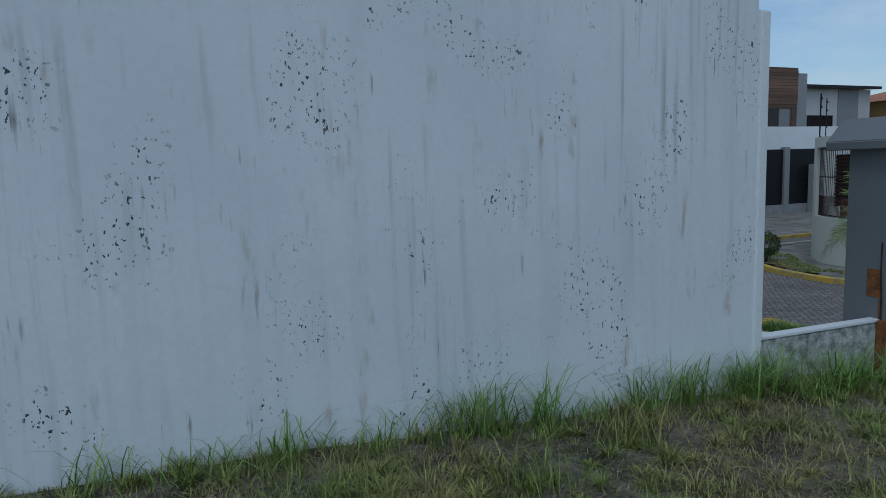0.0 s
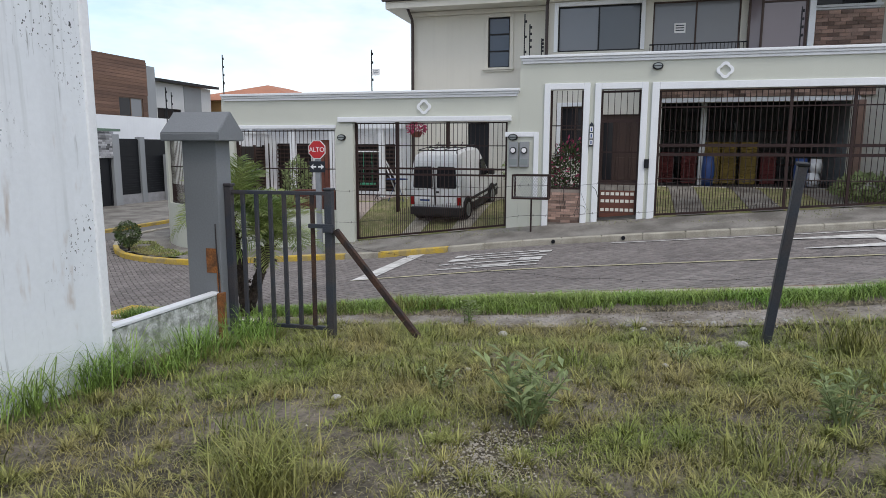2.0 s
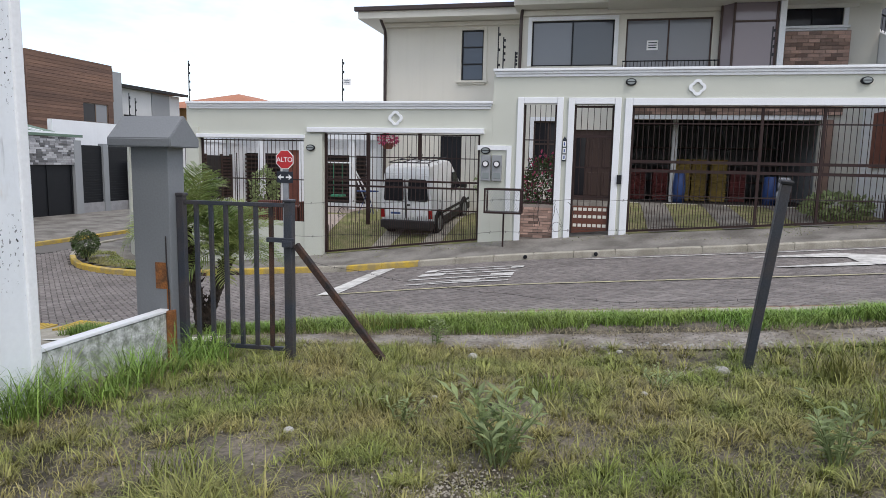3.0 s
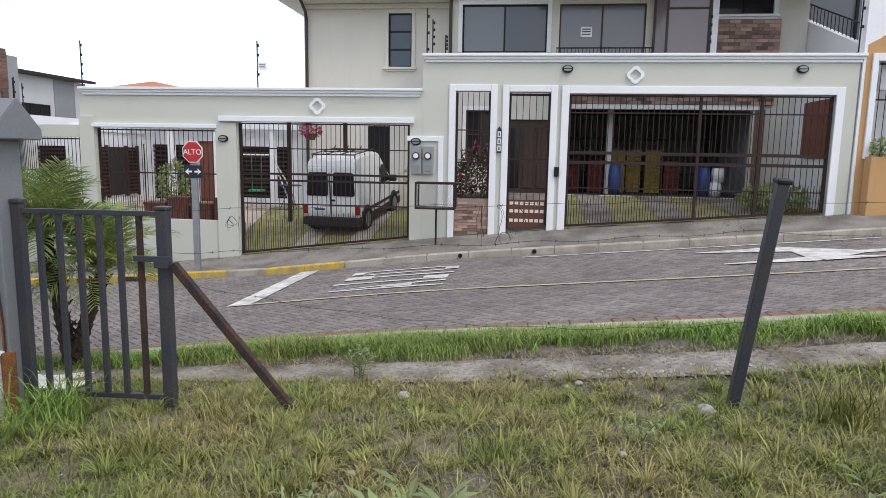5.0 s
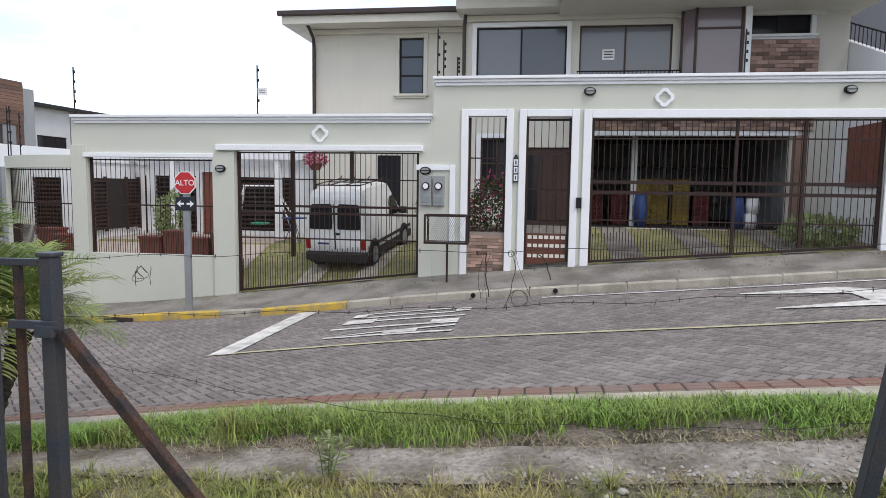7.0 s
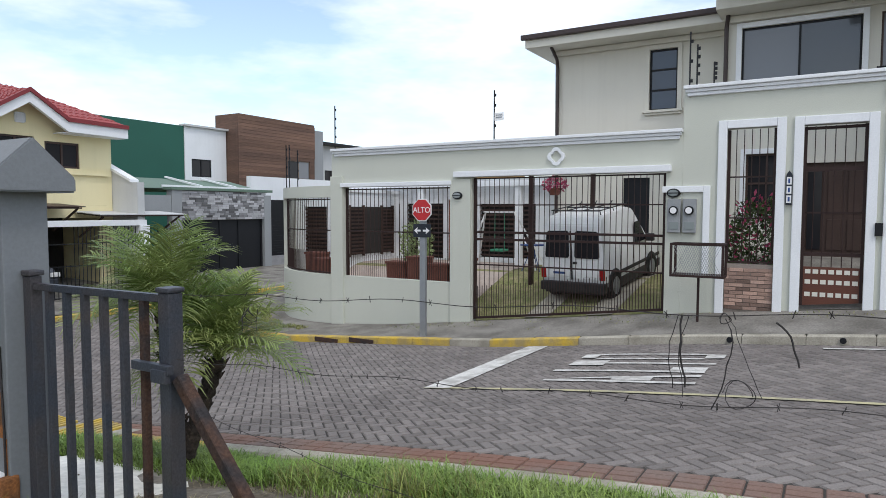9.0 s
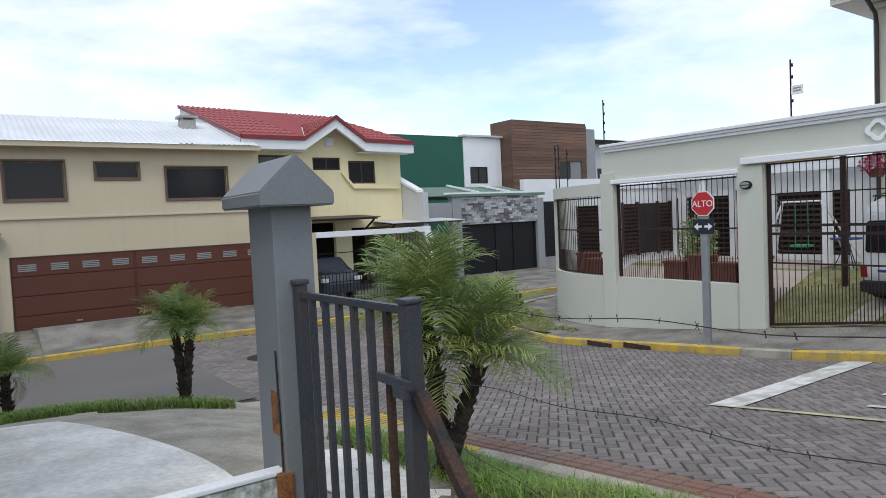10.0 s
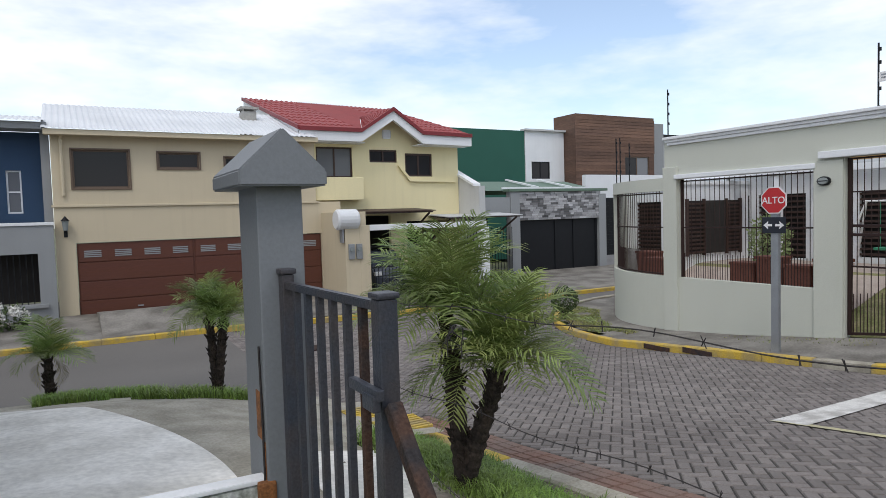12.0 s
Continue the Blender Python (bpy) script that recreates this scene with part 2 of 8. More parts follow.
M = dict(
    plaster_wall=mouldy_plaster("mouldy_white_plaster"),
    cream=mat("cream_render", (0.56, 0.575, 0.505), 0.85, 0.05, 0.6, 60, 0.15, c2=(0.515, 0.53, 0.465), streak=0.015),
    cream_up=mat("beige_render", (0.66, 0.64, 0.57), 0.85, 0.05, 0.6, 60, 0.15, streak=0.03),
    white=mat("white_trim", (0.80, 0.82, 0.84), 0.6, 0.04, 1.2, 40, 0.08, streak=0.03),
    dirty_white=mat("weathered_white", (0.60, 0.62, 0.60), 0.8, 0.28, 12.0, 45, 0.35, c2=(0.17, 0.19, 0.15), amount=0.85),
    grey=mat("grey_paint", (0.20, 0.215, 0.23), 0.55, 0.05, 1.5, 60, 0.08),
    grey_front=mat("grey_render", (0.255, 0.27, 0.28), 0.7, 0.05, 1.0, 60, 0.1),
    steel=mat("charcoal_steel", (0.040, 0.047, 0.062), 0.42, 0.25, 5, 90, 0.15, 0.0, c2=(0.066, 0.056, 0.056), amount=0.7, spec=0.45),
    rust=mat("rusty_steel", (0.075, 0.042, 0.030), 0.85, 0.3, 9, 70, 0.35, c2=(0.03, 0.03, 0.033), amount=0.9, spec=0.25),
    rust_plate=mat("rust_patch", (0.28, 0.11, 0.035), 0.9, 0.3, 12, 80, 0.3, c2=(0.12, 0.06, 0.03), amount=0.8),
    iron=mat("brown_iron", (0.036, 0.020, 0.018), 0.55, 0.15, 4, 80, 0.08, 0.0, spec=0.25),
    concrete=mat("concrete", (0.25, 0.235, 0.21), 0.9, 0.2, 1.3, 28, 0.4, c2=(0.12, 0.11, 0.095), amount=0.9),
    apron=mat("pale_concrete", (0.86, 0.84, 0.79), 0.85, 0.12, 1.9, 18, 0.35, c2=(0.62, 0.60, 0.55), amount=0.85),
    walk=mat("worn_walk", (0.29, 0.265, 0.235), 0.95, 0.28, 2.2, 24, 0.8, c2=(0.115, 0.095, 0.07), amount=0.95),
    kerb=mat("kerb_concrete", (0.43, 0.40, 0.335), 0.9, 0.15, 3, 40, 0.4, c2=(0.26, 0.24, 0.19), amount=0.8),
    yellow=mat("yellow_kerb_paint", (0.60, 0.41, 0.06), 0.8, 0.14, 4, 40, 0.25, c2=(0.33, 0.27, 0.15), amount=0.8),
    yellow_line=mat("worn_yellow_line", (0.50, 0.46, 0.27), 0.85, 0.12, 4, 50, 0.1, c2=(0.30, 0.28, 0.22), amount=0.8),
    white_line=mat("road_white", (0.66, 0.65, 0.62), 0.8, 0.14, 5, 60, 0.1, c2=(0.36, 0.345, 0.32), amount=0.85),
    paver=mat("grey_paver", (0.215, 0.194, 0.181), 0.9, 0.14, 0.5, 60, 0.4, rnd=0.2, island=True, c2=(0.165, 0.147, 0.138), amount=0.9),
    paver_one=mat("grey_paver_piece", (0.215, 0.194, 0.181), 0.9, 0.14, 0.5, 60, 0.4, rnd=0.2, c2=(0.165, 0.147, 0.138), amount=0.9),
    red_paver=mat("red_paver", (0.20, 0.108, 0.080), 0.9, 0.12, 1.2, 60, 0.35, rnd=0.16, c2=(0.19, 0.15, 0.13), amount=0.8),
    joint=mat("joint_sand", (0.055, 0.050, 0.045), 0.95, 0.2, 2, 60, 0.3),
    asphalt=mat("street_grey", (0.150, 0.142, 0.132), 0.9, 0.08, 0.4, 40, 0.25, c2=(0.12, 0.112, 0.105)),
    soil=mat("dry_soil", (0.175, 0.15, 0.12), 0.98, 0.4, 3.0, 34, 1.0, c2=(0.05, 0.045, 0.03), amount=1.0),
    far_ground=mat("far_ground", (0.13, 0.14, 0.08), 0.98, 0.2, 0.1, 5, 0.2),
    grass=mat("grass_blades", (0.172, 0.214, 0.044), 0.6, 0.25, 1.3, 9, 0.0, rnd=0.55, island=True, c2=(0.265, 0.236, 0.085), amount=1.0),
    grass_deep=mat("lush_grass", (0.15, 0.265, 0.042), 0.55, 0.2, 1.1, 9, 0.0, rnd=0.45, island=True, c2=(0.20, 0.26, 0.06), amount=0.8),
    straw=mat("dry_straw", (0.31, 0.27, 0.17), 0.9, 0.2, 2, 9, 0.0, rnd=0.5, island=True),
    leaf=thin_leaf(mat("weed_leaf", (0.30, 0.37, 0.17), 0.55, 0.15, 3, 20, 0.0, rnd=0.3, island=True), 0.4),
    palm=thin_leaf(mat("palm_leaf", (0.20, 0.29, 0.085), 0.40, 0.15, 2, 20, 0.0, rnd=0.40, c2=(0.32, 0.35, 0.12), amount=0.8), 0.35),
    palm_dry=mat("yellowed_palm_leaf", (0.30, 0.27, 0.09), 0.7, 0.15, 2, 20, 0.0, rnd=0.2),
    bark=mat("palm_bark", (0.055, 0.040, 0.031), 0.95, 0.4, 9, 40, 0.9, c2=(0.024, 0.019, 0.016), amount=0.9),
    shrub=mat("clipped_shrub", (0.065, 0.105, 0.03), 0.6, 0.25, 5, 20, 0.0, rnd=0.5, island=True),
    flower_white=mat("white_flower", (0.75, 0.75, 0.72), 0.7, 0.08, 9, 30, 0.0, rnd=0.15, island=True),
    flower_pink=mat("pink_flower", (0.45, 0.06, 0.14), 0.6, 0.15, 9, 30, 0.0, rnd=0.3, island=True),
    lawn=mat("yard_lawn", (0.185, 0.20, 0.075), 0.95, 0.35, 4, 30, 0.9, c2=(0.29, 0.26, 0.14), amount=0.95),
    brick_a=mat("mixed_brick", (0.33, 0.215, 0.17), 0.9, 0.15, 3, 50, 0.3, rnd=0.6, c2=(0.24, 0.18, 0.155)),
    mortar=mat("mortar", (0.28, 0.24, 0.21), 0.95, 0.1, 4, 60, 0.3),
    stone_piece=mat("stacked_stone", (0.33, 0.33, 0.34), 0.9, 0.15, 4, 50, 0.4, rnd=0.75),
    dark_glass=glass("dark_window_glass", (0.020, 0.020, 0.024), 0.10, 0.25),
    # mauve tint, its base colour lightened to paint in reflected sky
    mauve_glass=glass("mauve_tint_sky_sheen", (0.20, 0.165, 0.185), 0.12),
    # blue base colour paints the sky's reflection in the upper window
    sky_glass=glass("sky_reflection_glass", (0.03, 0.05, 0.085), 0.05, 0.6),
    car_paint=mat("dark_car_paint", (0.055, 0.065, 0.085), 0.25, 0.05, 1, 20, 0.0, spec=0.6),
    slate_glass=glass("slate_tinted_glass", (0.075, 0.085, 0.10), 0.10),
    tile_floor=mat("pinkish_terrace_tile", (0.47, 0.40, 0.35), 0.7, 0.1, 2, 30, 0.1, c2=(0.36, 0.29, 0.25), amount=0.8),
    # grey tint, likewise lightened: sky reflection is put into the colour
    grey_glass=glass("grey_tint_sky_sheen", (0.16, 0.17, 0.19), 0.10),
    black=mat("black_steel", (0.012, 0.013, 0.016), 0.5, 0.1, 5, 60, 0.05, spec=0.25),
    # near-black: shade painted into rooms and openings; also one dark door
    shade_door_black=mat("painted_shade_and_door_black", (0.03, 0.027, 0.025), 0.9, 0.1, 2, 20, 0.0),
    fascia=mat("brown_gutter", (0.045, 0.03, 0.028), 0.45, 0.1, 2, 60, 0.05),
    wood=mat("brown_garage_wood", (0.110, 0.037, 0.021), 0.55, 0.14, 1.5, 20, 0.15, c2=(0.11, 0.038, 0.026), amount=0.9, stretch=(0.4, 0.4, 8)),
    wood_dark=mat("dark_louvre_wood", (0.06, 0.035, 0.028), 0.55, 0.12, 2, 30, 0.1),
    clad=mat("brown_cladding", (0.185, 0.105, 0.072), 0.7, 0.22, 0.5, 8, 0.15, rnd=0.28, c2=(0.12, 0.07, 0.052), amount=0.9, stretch=(0.4, 0.4, 4)),
    tan=mat("tan_render", (0.60, 0.52, 0.375), 0.85, 0.05, 0.5, 50, 0.1, streak=0.05),
    yellow_wall=mat("yellow_render", (0.82, 0.735, 0.455), 0.85, 0.04, 0.5, 50, 0.1, streak=0.04),
    zinc=mat("pale_metal_roof", (0.66, 0.68, 0.70), 0.5, 0.06, 0.7, 30, 0.05, 0.0, c2=(0.5, 0.52, 0.54)),
    red_tile=mat("red_roof_tile", (0.30, 0.055, 0.055), 0.6, 0.12, 0.8, 20, 0.1, c2=(0.24, 0.05, 0.05)),
    red_trim=mat("dark_red_gutter", (0.22, 0.03, 0.035), 0.5, 0.08, 2, 40, 0.05),
    blue=mat("navy_render", (0.028, 0.065, 0.13), 0.7, 0.08, 1, 40, 0.1),
    mid_grey=mat("mid_grey_render", (0.30, 0.315, 0.325), 0.8, 0.06, 0.8, 40, 0.1, streak=0.03),
    pale_grey=mat("pale_grey_render", (0.55, 0.56, 0.56), 0.8, 0.06, 0.8, 40, 0.1, streak=0.03),
    green=mat("green_cladding", (0.018, 0.105, 0.075), 0.6, 0.06, 0.5, 40, 0.1),
    green_roof=mat("pale_green_roof", (0.13, 0.20, 0.15), 0.6, 0.08, 0.8, 30, 0.1),
    orange=mat("orange_render", (0.52, 0.31, 0.14), 0.85, 0.06, 0.8, 40, 0.12, streak=0.1),
    orange_roof=mat("orange_roof", (0.42, 0.17, 0.09), 0.7, 0.12, 0.8, 20, 0.1),
    sign_red=mat("sign_red", (0.50, 0.025, 0.03), 0.4, 0.04, 3, 40, 0.02),
    sign_white=mat("sign_white", (0.82, 0.82, 0.82), 0.4, 0.02, 3, 40, 0.0),
    sign_black=mat("sign_black", (0.015, 0.02, 0.03), 0.4, 0.05, 3, 40, 0.0),
    galv=mat("galvanised_steel", (0.33, 0.35, 0.37), 0.5, 0.1, 5, 60, 0.05, 0.5),
    van=mat("white_van_paint", (0.90, 0.91, 0.92), 0.25, 0.03, 1, 20, 0.0, c2=(0.80, 0.81, 0.81), spec=0.6),
    plastic=mat("black_plastic", (0.025, 0.025, 0.027), 0.6, 0.1, 5, 60, 0.05),
    tyre=mat("tyre_rubber", (0.018, 0.018, 0.018), 0.9, 0.15, 6, 60, 0.2),
    lamp_red=mat("red_tail_lens", (0.30, 0.015, 0.015), 0.2, 0.05, 5, 30, 0.0),
    crate_yellow=mat("yellow_crate", (0.27, 0.18, 0.03), 0.6, 0.1, 3, 30, 0.05, rnd=0.2),
    crate_red=mat("red_crate", (0.17, 0.028, 0.025), 0.6, 0.1, 3, 30, 0.05, rnd=0.2),
    crate_blue=mat("blue_drum", (0.03, 0.07, 0.22), 0.5, 0.1, 3, 30, 0.05),
    terracotta=mat("terracotta", (0.22, 0.085, 0.06), 0.8, 0.15, 4, 40, 0.15),
    toy=mat("green_plastic", (0.05, 0.28, 0.16), 0.4, 0.05, 3, 30, 0.0),
    wire=mat("rusty_wire", (0.05, 0.045, 0.045), 0.7, 0.2, 9, 60, 0.0, 0.4),
    tank=mat("white_tank", (0.72, 0.74, 0.76), 0.35, 0.05, 2, 30, 0.0),
    meter_glass=glass("meter_glass", (0.25, 0.28, 0.28), 0.1),
    frame_brown=mat("brown_window_frame", (0.15, 0.105, 0.075), 0.5, 0.08, 3, 40, 0.05),
    stone=mat("field_stone", (0.40, 0.39, 0.36), 0.9, 0.15, 9, 60, 0.4),
)


# ---- building helpers ----
ORG = {}


def thing(name, loc, label, category, group="", kind=""):
    """A top-level thing: an Empty at its base."""
    ob = new(name)
    ob.empty_display_size = 0.1
    ob.location = loc
    ORG[ob.name] = Vector(loc)
    return tagged(ob, label, category, group, kind)


def part(name, bm, material, parent=None, label="", smooth=False, kind=""):
    """Links a bmesh, given in world metres, as one mesh object under a thing or a part."""
    me = bpy.data.meshes.new(name)
    o = ORG.get(parent.name, Vector()) if parent else Vector()
    if o.length > 0:
        bmesh.ops.translate(bm, verts=bm.verts, vec=-o)
    bmesh.ops.recalc_face_normals(bm, faces=bm.faces)
    if smooth:
        for f_ in bm.faces:
            f_.smooth = True
    bm.to_mesh(me)
    bm.free()
    me.materials.append(M[material])
    ob = new(name, me)
    if parent:
        ob.parent = parent
        ORG[ob.name] = o
    else:
        ORG[ob.name] = Vector()
    if label:
        ob["label"] = label
    if kind:
        ob["kind"] = kind
    return ob


def raw(name, verts, faces, material, parent=None, label="", kind=""):
    """A large mesh straight from arrays, in world metres."""
    me = bpy.data.meshes.new(name)
    o = ORG.get(parent.name, Vector()) if parent else Vector()
    me.from_pydata((np.asarray(verts) - np.array(o)).tolist(), [], faces)
    me.materials.append(M[material])
    ob = new(name, me)
    if parent:
        ob.parent = parent
    ORG[ob.name] = o
    if label:
        ob["label"] = label
    if kind:
        ob["kind"] = kind
    return ob


def box(bm, x0, x1, y0, y1, z0, z1, bev=0.0):
    """A box; z0, z1 may be functions of (x, y)."""
    za = z0 if callable(z0) else (lambda x, y: z0)
    zb = z1 if callable(z1) else (lambda x, y: z1)
    c = [(x0, y0), (x1, y0), (x1, y1), (x0, y1)]
    v = [bm.verts.new((x, y, za(x, y))) for x, y in c] + [bm.verts.new((x, y, zb(x, y))) for x, y in c]
    f = [bm.faces.new([v[k] for k in q]) for q in ((3, 2, 1, 0), (4, 5, 6, 7), (0, 1, 5, 4), (1, 2, 6, 5), (2, 3, 7, 6), (3, 0, 4, 7))]
    if bev:
        bmesh.ops.bevel(bm, geom=list({e for q in f for e in q.edges}), offset=bev, segments=2, affect="EDGES", profile=0.6)
    return bm


def prism(bm, pts, axis, a0, a1, bev=0.0):
    """A polygon of (u, v) pushed along an axis: x gives (y, z), y gives (x, z), z gives (x, y)."""
    def at(u, v, a):
        return {"x": (a, u, v), "y": (u, a, v), "z": (u, v, a)}[axis]
    va = [bm.verts.new(at(u, v, a0)) for u, v in pts]
    vb = [bm.verts.new(at(u, v, a1)) for u, v in pts]
    k = len(pts)
    f = [bm.faces.new(va), bm.faces.new(vb[::-1])]
    f += [bm.faces.new([va[i], va[(i + 1) % k], vb[(i + 1) % k], vb[i]]) for i in range(k)]
    if bev:
        bmesh.ops.bevel(bm, geom=list({e for q in f for e in q.edges}), offset=bev, segments=2, affect="EDGES")
    return bm


def tube(bm, pts, r, n=6, cap=True):
    """A round bar along points; r a number or one per point."""
    pts = [Vector(p) for p in pts]
    rs = r if isinstance(r, (list, tuple)) else [r] * len(pts)
    rings = []
    for i, p in enumerate(pts):
        d = (pts[min(i + 1, len(pts) - 1)] - pts[max(i - 1, 0)]).normalized()
        a = d.cross(Vector((0, 0, 1)) if abs(d.z) < 0.9 else Vector((1, 0, 0))).normalized()
        b = d.cross(a)
        rings.append([bm.verts.new(p + (a * math.cos(2 * math.pi * k / n) + b * math.sin(2 * math.pi * k / n)) * rs[i]) for k in range(n)])
    for q, w in zip(rings, rings[1:]):
        for k in range(n):
            bm.faces.new([q[k], q[(k + 1) % n], w[(k + 1) % n], w[k]])
    if cap:
        bm.faces.new(rings[0][::-1])
        bm.faces.new(rings[-1])
    return bm


def holed(bm, u0, u1, z0, z1, holes, lo, hi, axis="x"):
    """A wall lo..hi thick across an axis, from u0 to u1, z0 (number or function of u) to z1, with holes (ua, ub, za, zb) through it."""
    base = z0 if callable(z0) else (lambda u: z0)
    cuts = sorted({u0, u1, *[h[0] for h in holes], *[h[1] for h in holes]})
    for a, b in zip(cuts, cuts[1:]):
        mid = (a + b) / 2
        here = sorted([h for h in holes if h[0] <= mid <= h[1]], key=lambda h: h[2])
        lower = None
        for h in here + [None]:
            top = z1 if h is None else h[2]
            fa = base if lower is None else (lambda u, q=lower: q)
            if top > min(fa(a), fa(b)) + 0.01:
                if axis == "x":
                    box(bm, lo, hi, a, b, lambda x, y: fa(y), top)
                else:
                    box(bm, a, b, lo, hi, lambda x, y: fa(x), top)
            if h is not None:
                lower = h[3]
    bmesh.ops.remove_doubles(bm, verts=bm.verts, dist=1e-4)
    return bm


def sheet(xs, ys, fn, skip=None):
    """Vertices and faces of a ground sheet over a grid."""
    xs, ys = np.asarray(xs, float), np.asarray(ys, float)
    v = [(x, y, fn(x, y)) for y in ys for x in xs]
    k = len(xs)
    f = []
    for j in range(len(ys) - 1):
        for i in range(k - 1):
            if skip and skip((xs[i] + xs[i + 1]) / 2, (ys[j] + ys[j + 1]) / 2):
                continue
            f.append((j * k + i, j * k + i + 1, (j + 1) * k + i + 1, (j + 1) * k + i))
    return v, f


def shared(name, mesh, parent, m, label=""):
    """Another piece on a mesh that its fellows share."""
    ob = new(name, mesh)
    ob.parent = parent
    ob.matrix_basis = m
    if label:
        ob["label"] = label
    return ob


def text_mesh(word, size, material, m, parent, name="lettering", label=""):
    """Flat letters in the built-in font, turned into a mesh."""
    cu = bpy.data.curves.new(name, "FONT")
    cu.body, cu.size, cu.align_x, cu.align_y, cu.extrude = word, size, "CENTER", "CENTER", 0.002
    tmp = bpy.data.objects.new(name, cu)
    scene.collection.objects.link(tmp)
    dg = bpy.context.evaluated_depsgraph_get()
    me = bpy.data.meshes.new_from_object(tmp.evaluated_get(dg))
    bpy.data.objects.remove(tmp)
    me.materials.clear()
    me.materials.append(M[material])
    ob = new(name, me)
    ob.parent = parent
    ob.matrix_basis = Matrix.Translation(-ORG[parent.name]) @ m
    if label:
        ob["label"] = label
    return ob


# the way that flat writing faces: towards -x (the lot), towards -y
FACE_X = Matrix(((0, 0, -1, 0), (-1, 0, 0, 0), (0, 1, 0, 0), (0, 0, 0, 1)))
FACE_Y = Matrix(((1, 0, 0, 0), (0, 0, -1, 0), (0, 1, 0, 0), (0, 0, 0, 1)))


# ---- levels ----
def smooth_line(x, xs, zs):
    return float(np.interp(x, xs, zs))


def street(y):
    """Level of the street's middle."""
    return smooth_line(y, [-60, -8, -3, 1, 2.3, 4, 5.5, 8, 11, 14, 18, 90], [4.2, 0.20, -0.27, -0.63, -0.77, -0.98, -1.17, -1.40, -1.68, -1.76, -1.66, -1.6])


def road_z(x, y):
    w = smooth_line(y, [6, 12], [1.0, 0.3])
    return street(y) + w * smooth_line(x, [8.2, 11.5, 15.2], [0.19, 0.0, -0.08])


def base_z(y):
    """Foot of the white house's street wall."""
    return smooth_line(y, [-24, -6.58, -0.55, 2.62, 7.05, 9.0, 10.75, 16], [1.75, 0.236, -0.27, -0.60, -1.15, -1.39, -1.54, -1.75])


GX = [-30, 0, 5, 6.1, 7.1, 8.1]
GY = [-60, -8, -3, -1.4, 0.6, 4, 8, 11.2]
GZ = [[5.0, 1.6, 1.2, 1.1, 1.0, 0.9, 0.6, 0.2],
      [4.4, 0.40, 0.12, 0.05, 0.0, -0.05, -0.40, -1.05],
      [4.4, 0.45, 0.06, -0.11, -0.22, -0.36, -0.57, -1.22],
      [4.4, 0.46, 0.0, -0.21, -0.36, -0.49, -0.70, -1.30],
      [4.4, 0.48, -0.02, -0.19, -0.38, -0.64, -0.96, -1.38],
      [4.5, 0.52, 0.05, -0.09, -0.28, -0.67, -1.09, -1.46]]


def lot_z(x, y):
    rows = [smooth_line(y, GY, r) for r in GZ]
    return smooth_line(x, GX, rows)


# ---- ground ----
def under(x, y):
    d = max(0.0, -x - 30, x - 45, y - 60, -y - 60)
    lo = min(lot_z(min(x, 8.1), y) if x < 8.1 else 9, road_z(x, y) if x > 7.5 or y > 9.5 else 9)
    return min(lo, 9) - 0.12


gxs = [-900, -300, -90, -30, -15, -6, 0, 4, 6, 7, 8.3, 10, 12, 14, 16, 18, 22, 30, 45, 90, 300, 900]
gys = [-900, -300, -90, -60, -30, -16, -8, -4, -2, 0, 2, 4, 6, 8, 10, 12, 14, 17, 20, 30, 60, 90, 300, 900]
v, f = sheet(gxs, gys, under)
ground = tagged(raw("ground", v, f, "far_ground"), "bare earth and scrub under and beyond the streets", "ground", kind="structure")

NEAR_C, NEAR_R = (4.6, 7.7), 3.5     # near street corner: kerb's outer arc
FAR_C, FAR_R = (20.95, 11.0), 5.75     # white house's corner
KERB = 0.16


def on_near(x, y):
    """Whether a place lies on the near block, inside its kerb."""
    if x > 8.1 or y > 11.2:
        return False
    if x > NEAR_C[0] and y > NEAR_C[1]:
        return math.hypot(x - NEAR_C[0], y - NEAR_C[1]) < NEAR_R
    return True


def on_far(x, y):
    """Whether a place lies on the white house's block."""
    if x < 15.2 or y > 16.75:
        return False
    if x < FAR_C[0] and y > FAR_C[1]:
        return math.hypot(x - FAR_C[0], y - FAR_C[1]) < FAR_R
    return True


v, f = sheet(np.r_[-24:4:2.0, np.arange(4, 19, 0.5), np.arange(19, 61, 3.0)], np.r_[np.arange(-40, -8, 4.0), np.arange(-8, 18.7, 0.5)], lambda x, y: road_z(x, y) - 0.012,
             lambda x, y: (on_near(x, y) and on_near(x + 0.5, y + 0.5)) or (on_far(x, y) and on_far(x - 0.5, y + 0.5)))
road = tagged(raw("road", v, f, "joint"), "grey block-paved street with sandy joints", "road", kind="structure")
v, f = sheet(np.r_[np.arange(-24, 7, 3.0), 8.1], [11.3, 13, 16, 18.1], lambda x, y: road_z(x, y) + 0.004)
tagged(raw("road_side", v, f, "asphalt"), "plain grey side street surface", "road", kind="structure")
v, f = sheet([17.6, 24, 30, 40, 60], [16.8, 17.4, 18.1], lambda x, y: road_z(x, y) + 0.004)
tagged(raw("road_far", v, f, "asphalt"), "plain grey side street running away", "road", kind="structure")

# lot: earth under the grass
v, f = sheet(np.r_[-24:-2:2.0, np.arange(-2, 6.71, 0.15)], np.r_[np.arange(-30, -6, 2.0), np.arange(-6, 3.7, 0.15)],
             lambda x, y: lot_z(x, y) + 0.025 * noise.noise((x * 1.3, y * 1.3, 0)) + 0.012 * noise.noise((x * 5, y * 5, 3)))
